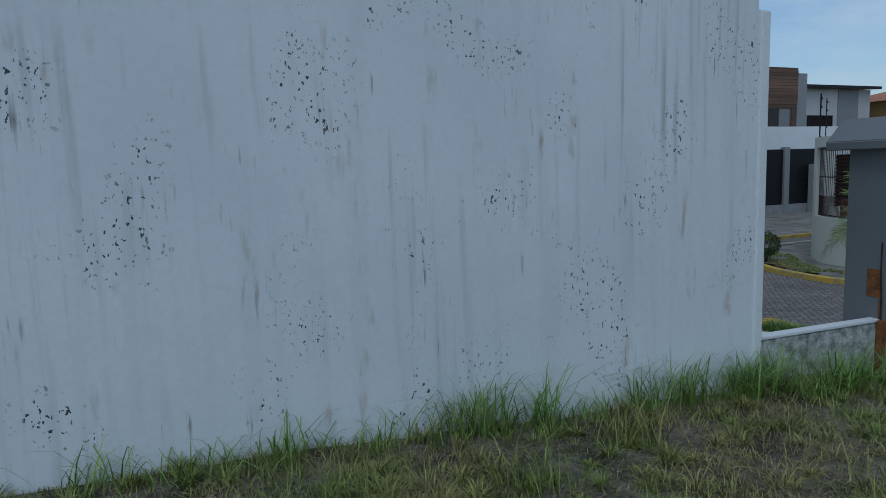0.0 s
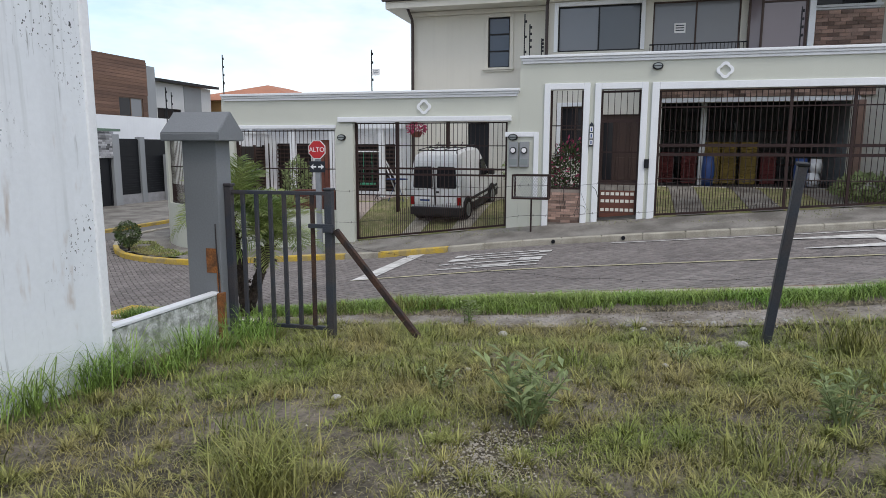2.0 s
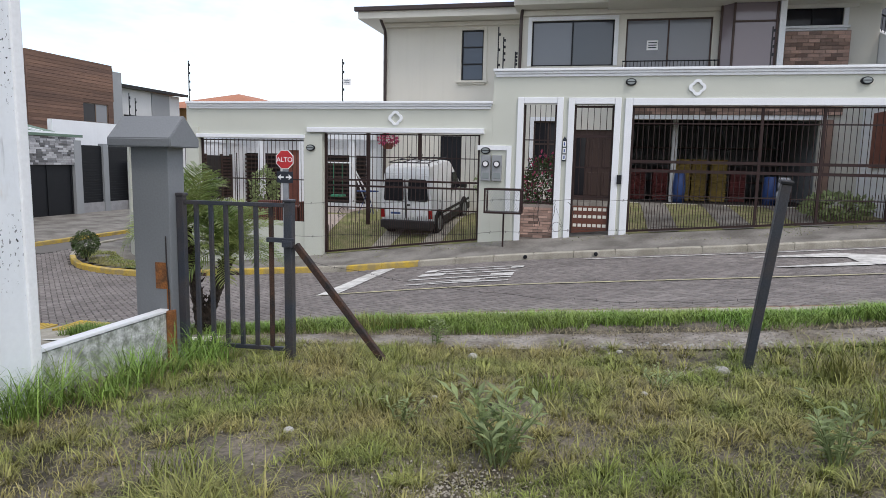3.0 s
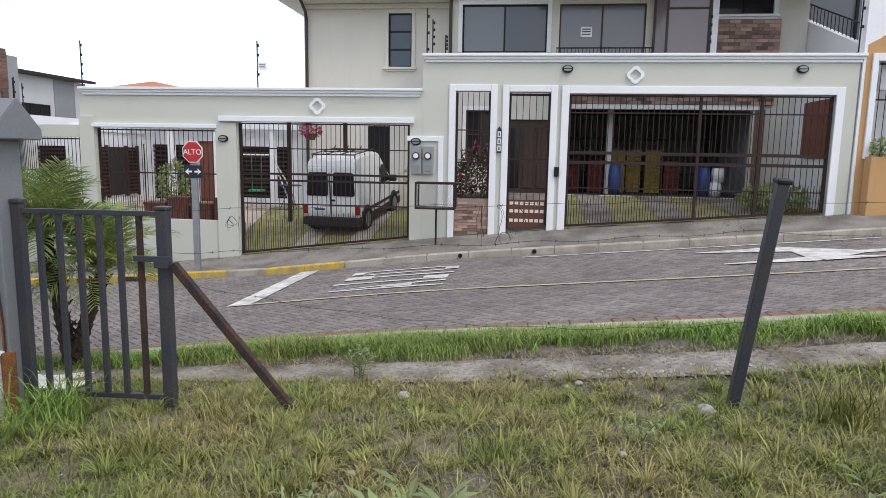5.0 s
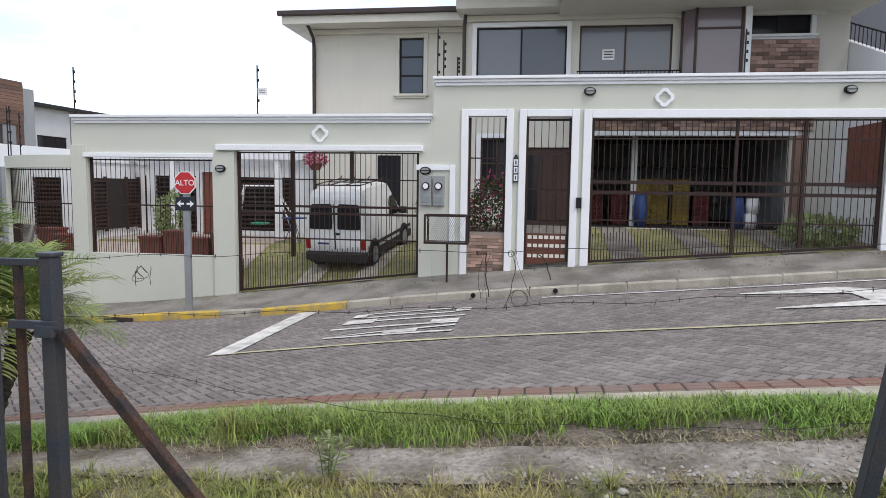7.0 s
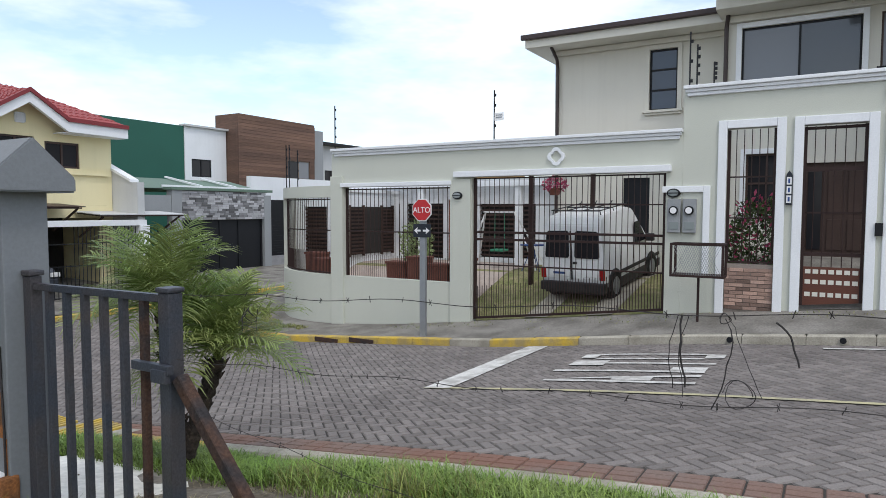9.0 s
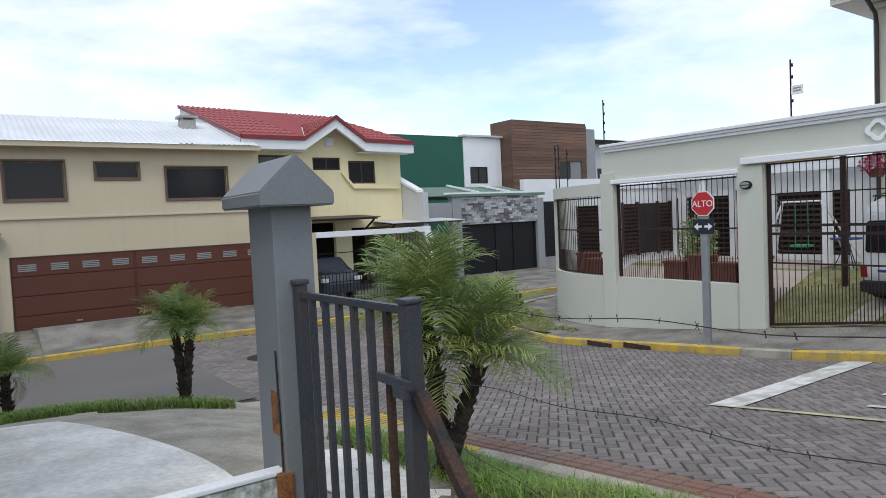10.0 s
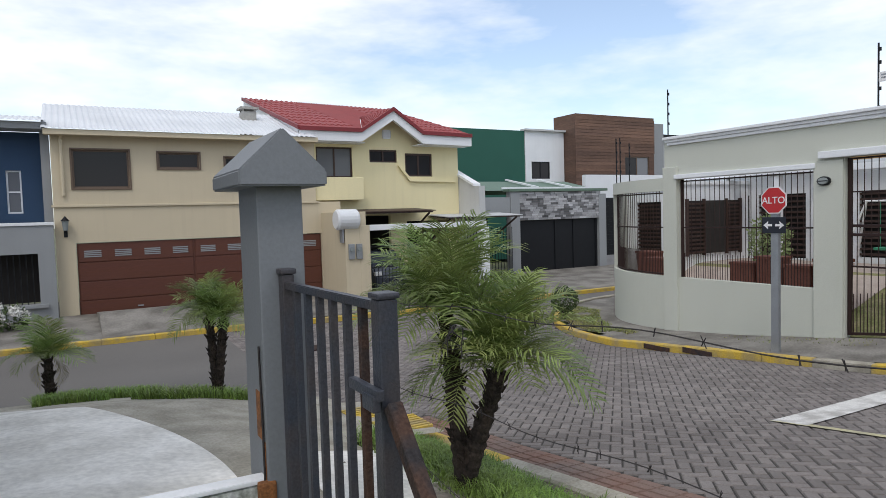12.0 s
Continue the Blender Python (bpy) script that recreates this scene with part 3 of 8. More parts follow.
lot = tagged(raw("lot_ground", v, f, "soil"), "dry patchy earth of an empty lot", "ground", kind="structure")


def walk_z(x, y):
    return lot_z(x, y) + 0.012 * noise.noise((x * 2, y * 2, 7))


v, f = sheet(np.linspace(6.55, 7.12, 6), np.r_[np.arange(-30, -6, 2.0), np.arange(-6, 4.6, 0.25)], lambda x, y: walk_z(x, y) + 0.022)
tagged(raw("pavement", v, f, "walk"), "worn earth-stained concrete pavement", "pavement", kind="structure")
def verge_z(x, y):
    """The strip runs from the pavement's edge to just under the kerb's top."""
    w = max(0.0, min(1.0, (x - 7.1) / 0.72))
    return (lot_z(7.1, y) + 0.02) * (1 - w) + (road_z(8.1, y) + 0.06) * w + 0.02 * math.sin(w * math.pi)


v, f = sheet(np.linspace(7.1, 7.94, 8), np.r_[np.arange(-30, -6, 2.0), np.arange(-6, 6.1, 0.25)], verge_z)
tagged(raw("verge", v, f, "soil"), "grassed earth strip along the kerb", "ground", kind="structure")
# corner apron and drive of the neighbour
ys_ = np.arange(3.8, 9.35, 0.1)
v = [(3.3 + (5.75 - 0.1 * max(0, y - 5) ** 2 - 3.3) * k / 8, y, 0.0) for y in ys_ for k in range(9)]
v = [(x, y, lot_z(x, y) + 0.016) for x, y, z in v]
f = [(j * 9 + k, j * 9 + k + 1, (j + 1) * 9 + k + 1, (j + 1) * 9 + k) for j in range(len(ys_) - 1) for k in range(8)]
tagged(raw("drive", v, f, "apron"), "pale brushed concrete drive of the neighbour", "pavement", kind="structure")
v, f = sheet(np.arange(-6, 8.01, 0.25), np.r_[3.62, 3.9, 4.2, np.arange(4.5, 11.2, 0.25)], lambda x, y: lot_z(x, y) + 0.010,
             lambda x, y: not on_near(x + 0.14, y + 0.14) or (x > 7.0 and y < 6.0) or (x < 3.9 and y < 7.6) or (x < 5.45 and y < 4.5))
tagged(raw("pavement_corner", v, f, "kerb"), "grey concrete pavement round the street corner", "pavement", kind="structure")


v, f = sheet(np.linspace(6.2, 7.08, 6), np.linspace(3.61, 5.6, 11), lambda x, y: lot_z(x, y) + 0.022)
tagged(raw("pavement_gate", v, f, "apron"), "pale concrete pavement behind the small gate", "pavement", kind="structure")


# kerbs: one stone after another along a line
def kerb_run(name, pts, z_at, side, yellow, width=0.16, label="", tall=0.15):
    th = thing(name, (*pts[0], z_at(*pts[0])), label, "kerb", kind="structure")
    acc = 0
    for i in range(len(pts) - 1):
        a, b = Vector(pts[i]), Vector(pts[i + 1])
        d = (b - a).normalized()
        nrm = Vector((-d.y, d.x)) * side * width
        bm = bmesh.new()
        q = [a + d * 0.004, b - d * 0.004, b + nrm - d * 0.004, a + nrm + d * 0.004]
        lo = [bm.verts.new((p.x, p.y, z_at(p.x, p.y) - 0.06)) for p in q]
        up = [bm.verts.new((p.x, p.y, z_at(p.x, p.y) + tall + 0.004 * noise.noise((p.x * 3, p.y * 3, 5)))) for p in q]
        for fc in ((up[0], up[1], up[2], up[3]), (lo[0], lo[1], up[1], up[0]), (lo[1], lo[2], up[2], up[1]), (lo[2], lo[3], up[3], up[2]), (lo[3], lo[0], up[0], up[3])):
            bm.faces.new(fc)
        bmesh.ops.bevel(bm, geom=[e for e in bm.edges if all(vv in up for vv in e.verts)], offset=0.02, segments=1, affect="EDGES")
        part("kerb_stone", bm, "yellow" if yellow(*((a + b) / 2)) else "kerb", th)
    return th


def line_points(a, b, step):
    n_ = max(1, round((Vector(b) - Vector(a)).length / step))
    return [tuple(Vector(a).lerp(Vector(b), i / n_)) for i in range(n_ + 1)]


def arc_points(c, r, a0, a1, n_):
    return [(c[0] + r * math.cos(radians(a0 + (a1 - a0) * i / n_)), c[1] + r * math.sin(radians(a0 + (a1 - a0) * i / n_))) for i in range(n_ + 1)]


near_line = line_points((8.1, -14.0), (8.1, 7.7), 0.9)[:-1] + arc_points(NEAR_C, NEAR_R, 0, 90, 9)[:-1] + line_points((4.6, 11.2), (-16, 11.2), 1.0)
kerb_run("kerb_near", near_line, lambda x, y: road_z(x, y) - 0.01, 1, lambda x, y: y > 5.4, width=0.19, label="worn concrete kerb with some yellow paint", tall=0.095)
far_line = line_points((15.2, -24.0), (15.2, 11.0), 0.9)[:-1] + arc_points(FAR_C, FAR_R, 180, 90, 11)[:-1] + line_points((20.95, 16.75), (50, 16.75), 1.2)
kerb_run("kerb_far", far_line, lambda x, y: road_z(x, y) - 0.01, -1, lambda x, y: 3.6 < y < 5.5 or 6.6 < y < 15.2, label="concrete kerb painted yellow round the corner", tall=0.15)
north_line = line_points((-20, 18.1), (50, 18.1), 1.2)
kerb_run("kerb_north", north_line, lambda x, y: road_z(x, y) - 0.01, 1, lambda x, y: True, label="yellow painted kerb before the houses", tall=0.15)

# far pavement, tilted up to the house wall
def far_walk(x, y):
    e = road_z(15.2, y) + 0.13
    w = max(0.0, min(1.0, (x - 15.36) / 1.54))
    return e + (base_z(min(y, 13)) - e) * w + 0.01


v, f = sheet(np.r_[15.34, 15.6, 15.9, 16.2, 16.5, 16.92, np.arange(17.2, 21.2, 0.25), 24, 40, 60], np.r_[np.arange(-24, 11, 1.0), np.arange(11, 16.8, 0.2)], far_walk, lambda x, y: not on_far(x - 0.2, y + 0.2) or (x > 17 and y < 10.8))
tagged(raw("pavement_far", v, f, "concrete"), "grey concrete pavement sloping along the house wall", "pavement", kind="structure")
v, f = sheet([-20, 0, 10, 20, 35, 50], [18.24, 20, 22.6, 26], lambda x, y: road_z(x, 18) + 0.14 + 0.03 * (y - 18.2))
tagged(raw("pavement_north", v, f, "concrete"), "concrete pavement before the row of houses", "pavement", kind="structure")

# ---- neighbour's house beside the lot ----
neighbour = thing("neighbour_house", (0, 3.45, 0), "tall white house flank with mould specks and grey front", "house", kind="structure")
bm = bmesh.new()
box(bm, -14, 4.0, 3.45, 3.65, -0.6, 2.46)
part("flank_wall", bm, "plaster_wall", neighbour, "white plaster wall with black mould specks and grey runs")
bm = bmesh.new()
box(bm, -14, 3.93, 3.45, 3.65, 2.46, 6.2)
part("flank_wall", bm, "plaster_wall", neighbour)
# the front: a grey pier, a sheltered porch under a thin slab, a second pier, a balcony above
def front_x(y):
    """Outer edge of the front, which runs slightly askew."""
    return 4.288 - 0.079 * (y - 4.18)


bm = bmesh.new()
box(bm, 3.70, 4.21, 4.42, 4.62, -1.0, 6.2, 0.006)
part("front_pier", bm, "grey_front", neighbour, "dark grey painted front pier")
bm = bmesh.new()
box(bm, 3.30, 3.50, 3.652, 9.1, -1.0, 6.2)
box(bm, 3.501, 4.0, 3.652, 3.80, -1.0, 6.2)
part("front_wall", bm, "grey_front", neighbour, "dark grey painted front wall")
bm = bmesh.new()
box(bm, 4.205, 4.222, 4.412, 4.43, -1.0, 6.2)
part("corner_bead", bm, "pale_grey", neighbour)
bm = bmesh.new()
box(bm, 3.501, 3.885, 8.88, 9.08, -1.0, 2.28, 0.006)
part("porch_pier", bm, "mid_grey", neighbour, "grey porch pier")
bm = bmesh.new()
prism(bm, [(3.501, 4.63), (front_x(4.63), 4.63), (front_x(9.15), 9.15), (3.501, 9.15)], "z", 2.285, 2.36)
part("porch_slab", bm, "mid_grey", neighbour, "thin flat porch roof")
bm = bmesh.new()
prism(bm, [(3.0, 7.6), (3.97, 7.6), (3.94, 8.95), (3.0, 8.95)], "z", 3.33, 3.60, 0.01)
prism(bm, [(3.0, 7.6), (3.90, 7.6), (3.87, 8.90), (3.0, 8.90)], "z", 3.601, 6.2)
part("balcony", bm, "mid_grey", neighbour, "grey overhanging upper storey")
bm = bmesh.new()
tube(bm, [(3.80, 7.3, 2.284), (3.80, 7.3, 2.24), (3.80, 7.3, 2.18), (3.80, 7.3, 2.10)], [0.03, 0.07, 0.085, 0.05], 10)
porch_lamp = tagged(part("porch_lamp", bm, "black"), "small black lantern under the porch slab", "lamp")
bm = bmesh.new()
box(bm, -14, 3.29, 9.1, 9.3, -1.2, 6.2)
box(bm, -14, -13.8, 3.66, 9.09, -1.0, 6.2)
part("back_wall", bm, "grey_front", neighbour)
bm = bmesh.new()
box(bm, -14.3, 3.5, 3.45, 9.3, 6.201, 6.35)
part("roof", bm, "zinc", neighbour)
bm = bmesh.new()
box(bm, 3.952, 4.03, 3.432, 3.49, -0.5, 2.46, 0.012)
part("corner_bead", bm, "white", neighbour, "white plaster corner bead")

# low garden wall between the flank and the gate pillar
bm = bmesh.new()
prism(bm, [(4.0, -0.8), (5.62, -0.8), (5.62, 0.01), (4.0, 0.035)], "y", 3.60, 3.68, 0.01)
low = tagged(part("low_wall", bm, "dirty_white"), "low weathered white wall with green algae", "wall", kind="structure")
bm = bmesh.new()
prism(bm, [(4.0, 0.035), (5.62, 0.01), (5.62, 0.035), (4.0, 0.06)], "y", 3.592, 3.688, 0.004)
part("coping", bm, "white", low, "worn white painted top")

# ---- white corner house across the street ----
house = thing("corner_house", (16.9, 2.0, base_z(2.0)), "cream two-storey house behind a street wall with white mouldings", "house", kind="structure")
X0, X1 = 16.9, 17.1
bm = bmesh.new()
holed(bm, 2.4, 10.99, lambda u: base_z(u) - 0.5, 2.78, [(2.70, 6.92, -3, 2.14), (7.47, 10.60, -0.28, 1.97)], X0, X1)
part("street_wall", bm, "cream", house, "cream rendered street wall")
bm = bmesh.new()
holed(bm, -7.05, 2.398, lambda u: base_z(u) - 0.5, 3.55, [(0.82, 1.63, -3, 2.89), (-0.54, 0.40, -3, 2.88), (-6.62, -0.95, -3, 2.85)], X0, X1)
part("street_wall", bm, "cream", house)


def cornice(y0, y1, top, parent):
    bm = bmesh.new()
    box(bm, X0 - 0.05, X1 + 0.05, y0 - 0.02, y1 + 0.02, top - 0.19, top - 0.125, 0.012)
    box(bm, X0 - 0.085, X1 + 0.085, y0 - 0.05, y1 + 0.05, top - 0.123, top - 0.065, 0.012)
    box(bm, X0 - 0.13, X1 + 0.13, y0 - 0.08, y1 + 0.08, top - 0.063, top, 0.012)
    part("cornice", bm, "white", parent, "stepped white cornice")


cornice(2.48, 10.86, 2.94, house)
cornice(-7.05, 2.32, 3.72, house)
bm = bmesh.new()
box(bm, X0 + 0.01, X1 - 0.01, 2.4, 10.99, 2.78, 2.90)
box(bm, X0 + 0.01, X1 - 0.01, -7.05, 2.39, 3.55, 3.68)
part("wall_top", bm, "cream", house)
# pilasters beside the yard gate, at the corner
for a, b, t in ((6.93, 7.46, 2.1), (10.61, 11.0, 2.25)):
    bm = bmesh.new()
    box(bm, X0 - 0.06, X0 + 0.02, a, b, lambda x, y: base_z(y) - 0.4, t, 0.01)
    part("pilaster", bm, "cream", house)


def surround(y0, y1, top, w, parent, foot=None):
    """White plaster band round an opening, down to the pavement."""
    bm = bmesh.new()
    box(bm, X0 - 0.05, X0 + 0.03, y0 - w, y0, lambda x, y: base_z(y) - 0.2 if foot is None else foot, top + w, 0.012)
    box(bm, X0 - 0.05, X0 + 0.03, y1, y1 + w, lambda x, y: base_z(y) - 0.2 if foot is None else foot, top + w, 0.012)
    box(bm, X0 - 0.048, X0 + 0.03, y0 + 0.001, y1 - 0.001, top, top + w - 0.002, 0.012)
    part("surround", bm, "white", parent, "raised white plaster surround")


surround(0.82, 1.63, 2.89, 0.15, house)
surround(-0.54, 0.40, 2.88, 0.15, house)
surround(-6.62, -0.95, 2.85, 0.17, house)
bm = bmesh.new()
box(bm, X0 - 0.12, X0 + 0.05, 2.60, 7.35, 2.14, 2.27, 0.015)
part("lintel", bm, "white", house, "white lintel over the yard gate")
bm = bmesh.new()
box(bm, X0 - 0.09, X0 + 0.05, 7.42, 10.66, 1.97, 2.07, 0.015)
part("lintel", bm, "white", house)
bm = bmesh.new()
box(bm, X0 - 0.05, X0 + 0.03, 1.90, 2.02, 0.2, 1.86, 0.012)
box(bm, X0 - 0.05, X0 + 0.03, 2.021, 2.76, 1.74, 1.86, 0.012)
part("surround", bm, "white", house)
for y, z in ((4.92, 2.52), (-2.37, 3.26)):
    bm = bmesh.new()
    pts = []
    for k in range(40):
        a = 2 * math.pi * k / 40
        r = 0.145 + 0.045 * abs(math.cos(2 * a))
        pts.append((r * math.cos(a) * 1.0, r * math.sin(a)))
    va = [bm.verts.new((X0 - 0.05, y + u, z + w_)) for u, w_ in pts]
    vb = [bm.verts.new((X0 - 0.05, y + u * 0.62, z + w_ * 0.62)) for u, w_ in pts]
    vc = [bm.verts.new((X0, y + u, z + w_)) for u, w_ in pts]
    vd = [bm.verts.new((X0, y + u * 0.62, z + w_ * 0.62)) for u, w_ in pts]
    for k in range(40):
        j = (k + 1) % 40
        bm.faces.new([va[k], va[j], vb[j], vb[k]])
        bm.faces.new([vc[k], vc[j], va[j], va[k]])
        bm.faces.new([vd[k], vd[j], vb[j], vb[k]])
    part("quatrefoil", bm, "white", house, "white plaster quatrefoil ornament")

# rounded corner wall with a barred opening
CW, CWR = (20.95, 10.99), 4.05
def curved(bm, r0, r1, z0, z1, a0=180, a1=90, n_=40):
    p0, p1 = arc_points(CW, r0, a0, a1, n_), arc_points(CW, r1, a0, a1, n_)
    g = [[bm.verts.new((*p, z)) for p in q] for q, z in ((p0, z0), (p1, z0), (p1, z1), (p0, z1))]
    for i in range(n_):
        for k in range(4):
            bm.faces.new([g[k][i], g[k][i + 1], g[(k + 1) % 4][i + 1], g[(k + 1) % 4][i]])
    for i in (0, n_):
        bm.faces.new([g[k][i] for k in range(4)])
    return bm


bm = bmesh.new()
curved(bm, CWR, CWR - 0.2, -1.9, -0.28)
curved(bm, CWR, CWR - 0.2, 1.72, 2.02)
curved(bm, CWR, CWR - 0.2, -0.279, 1.719, 138, 90, 8)
box(bm, 20.95, 36, 14.84, 15.04, -1.9, 1.95)
part("corner_wall", bm, "cream", house, "rounded cream garden wall at the corner")

# yard floors
def yard(x, y):
    w = min(1.0, max(0.0, (x - 17.0) / 3.2))
    hi = -0.25 if y > 2.2 else 0.33
    return base_z(min(y, 11.0)) * (1 - w) + hi * w - 0.01


v, f = sheet(np.linspace(17.05, 23, 24), np.linspace(2.25, 14.8, 40), yard, lambda x, y: y > 10.8 and x < 20.95 and math.hypot(x - 20.95, y - 10.99) > 3.75)
tagged(raw("yard_lawn", v, f, "lawn"), "mown yellowish yard lawn behind the gate", "lawn", kind="structure")
v, f = sheet(np.linspace(17.05, 21.3, 8), np.linspace(-7.0, 2.24, 12), yard)
tagged(raw("forecourt", v, f, "lawn"), "grassed forecourt before the garage", "lawn", kind="structure")
for y0, y1 in ((3.75, 4.3), (5.15, 5.7), (-2.2, -1.5), (-3.9, -3.2), (-5.6, -4.9)):
    v, f = sheet(np.linspace(17.06, 21.3 if y0 < 0 else 23, 8), [y0, y1], lambda x, y: yard(x, y) + 0.02)
    tagged(raw("wheel_track", v, f, "kerb" if y0 > 0 else "concrete"), "concrete wheel track laid in the grass", "pavement", kind="structure")
v, f = sheet(np.linspace(17.06, 22.4, 12), np.linspace(7.5, 14.6, 30), lambda x, y: yard(x, y) + 0.018, lambda x, y: y > 10.7 and x < 20.95 and math.hypot(x - 20.95, y - 10.99) > 3.65)
tagged(raw("terrace", v, f, "tile_floor"), "pinkish tiled terrace before the low building", "floor", kind="structure")
v, f = sheet(np.linspace(17.0, 21.3, 9), [-0.9, 0.6, 2.2], lambda x, y: yard(x, y) + 0.025)
tagged(raw("entry_path", v, f, "concrete"), "concrete entry path", "pavement", kind="structure")

# the house itself: right part at x 21.2, left wing at x 22.2
bm = bmesh.new()
holed(bm, -7.6, 2.22, -0.6, 3.35, [(-6.35, -1.25, 0.33, 2.82), (-0.75, 0.5, 0.33, 2.5), (0.85, 1.75, 1.35, 2.75)], 21.2, 21.4)
holed(bm, -7.6, 2.22, 3.35, 6.6, [(-0.53, 1.91, 4.40, 5.74), (-3.28, -0.87, 3.6, 5.74), (-6.67, -5.14, 5.41, 6.19)], 21.2, 21.4)
part("front_wall", bm, "cream_up", house, "beige rendered upper front wall")
bm = bmesh.new()
holed(bm, 2.222, 7.0, -1.0, 6.0, [(3.57, 4.30, 4.11, 5.73), (4.24, 4.96, -0.3, 2.3)], 22.2, 22.4)
part("front_wall", bm, "cream_up", house)
bm = bmesh.new()
box(bm, 22.402, 31, 6.8, 7.0, -1, 6.0)
box(bm, 21.41, 31, -7.6, -7.4, -0.6, 6.6)
box(bm, 21.41, 22.19, 2.05, 2.22, -0.6, 6.6)
box(bm, 30.8, 31, -7.39, 6.79, -0.6, 6.0)
part("side_wall", bm, "cream_up", house)
# room slabs in near-black: the indoor shade is put into their colour
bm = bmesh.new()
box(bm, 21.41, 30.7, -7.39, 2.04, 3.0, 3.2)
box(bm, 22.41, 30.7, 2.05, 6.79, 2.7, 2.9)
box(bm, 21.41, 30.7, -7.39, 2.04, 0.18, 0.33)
part("inner_floor", bm, "shade_door_black", house)
bm = bmesh.new()
box(bm, 27.0, 27.2, -7.39, 2.04, 0.34, 2.99)
part("garage_back_wall", bm, "mid_grey", house)
bm = bmesh.new()
box(bm, 21.42, 26.99, -1.2, -1.05, 0.34, 2.99)
box(bm, 21.42, 26.99, -6.75, -6.6, 0.34, 2.99)
part("garage_side_wall", bm, "mid_grey", house)
# eaves and gutters
bm = bmesh.new()
box(bm, 21.45, 31.4, 2.3, 7.6, 6.0, 6.06)
box(bm, 21.35, 21.45, 2.3, 7.6, 6.0, 6.26, 0.01)
box(bm, 21.46, 31.4, 7.5, 7.6, 6.061, 6.26, 0.01)
box(bm, 22.05, 22.19, 2.25, 7.05, 5.85, 5.99, 0.02)
part("eave", bm, "cream_up", house, "boxed cream eave")
bm = bmesh.new()
box(bm, 21.24, 21.37, 2.2, 7.7, 6.22, 6.36, 0.02)
part("gutter", bm, "fascia", house, "dark brown gutter")
bm = bmesh.new()
prism(bm, [(21.3, 6.30), (31.5, 6.30), (26.5, 7.5)], "y", 2.25, 7.68)
part("roof", bm, "fascia", house, "dark brown roof")
bm = bmesh.new()
box(bm, 20.5, 31, -0.3, 2.4, 6.05, 6.1)
box(bm, 20.4, 20.5, -0.3, 2.4, 6.05, 6.55, 0.01)
box(bm, 19.5, 31, -7.9, -0.302, 5.98, 6.05)
box(bm, 19.4, 19.5, -7.9, -0.302, 5.98, 6.5, 0.01)
box(bm, 21.08, 21.19, -7.0, 2.22, 5.88, 6.04, 0.02)
part("eave", bm, "cream_up", house)
bm = bmesh.new()
box(bm, 20.28, 20.41, -0.29, 2.5, 6.5, 6.66, 0.02)
box(bm, 19.27, 19.41, -8.0, -0.302, 6.46, 6.64, 0.02)
part("gutter", bm, "fascia", house)
bm = bmesh.new()
prism(bm, [(19.3, 6.60), (31.5, 6.60), (25.5, 8.2)], "y", -8.0, 2.5)
part("roof", bm, "fascia", house)
bm = bmesh.new()
tube(bm, [(21.38, 6.9, 6.2), (21.6, 6.9, 6.0), (22.05, 6.9, 5.75), (22.12, 6.9, 5.5), (22.12, 6.9, -0.5)], 0.05, 8)
part("downpipe", bm, "fascia", house, "dark brown downpipe")
bm = bmesh.new()
tube(bm, [(20.4, 2.15, 6.45), (21.0, 2.2, 6.1), (21.12, 2.25, 5.8), (21.12, 2.25, 0.0)], 0.05, 8)
part("downpipe", bm, "fascia", house)


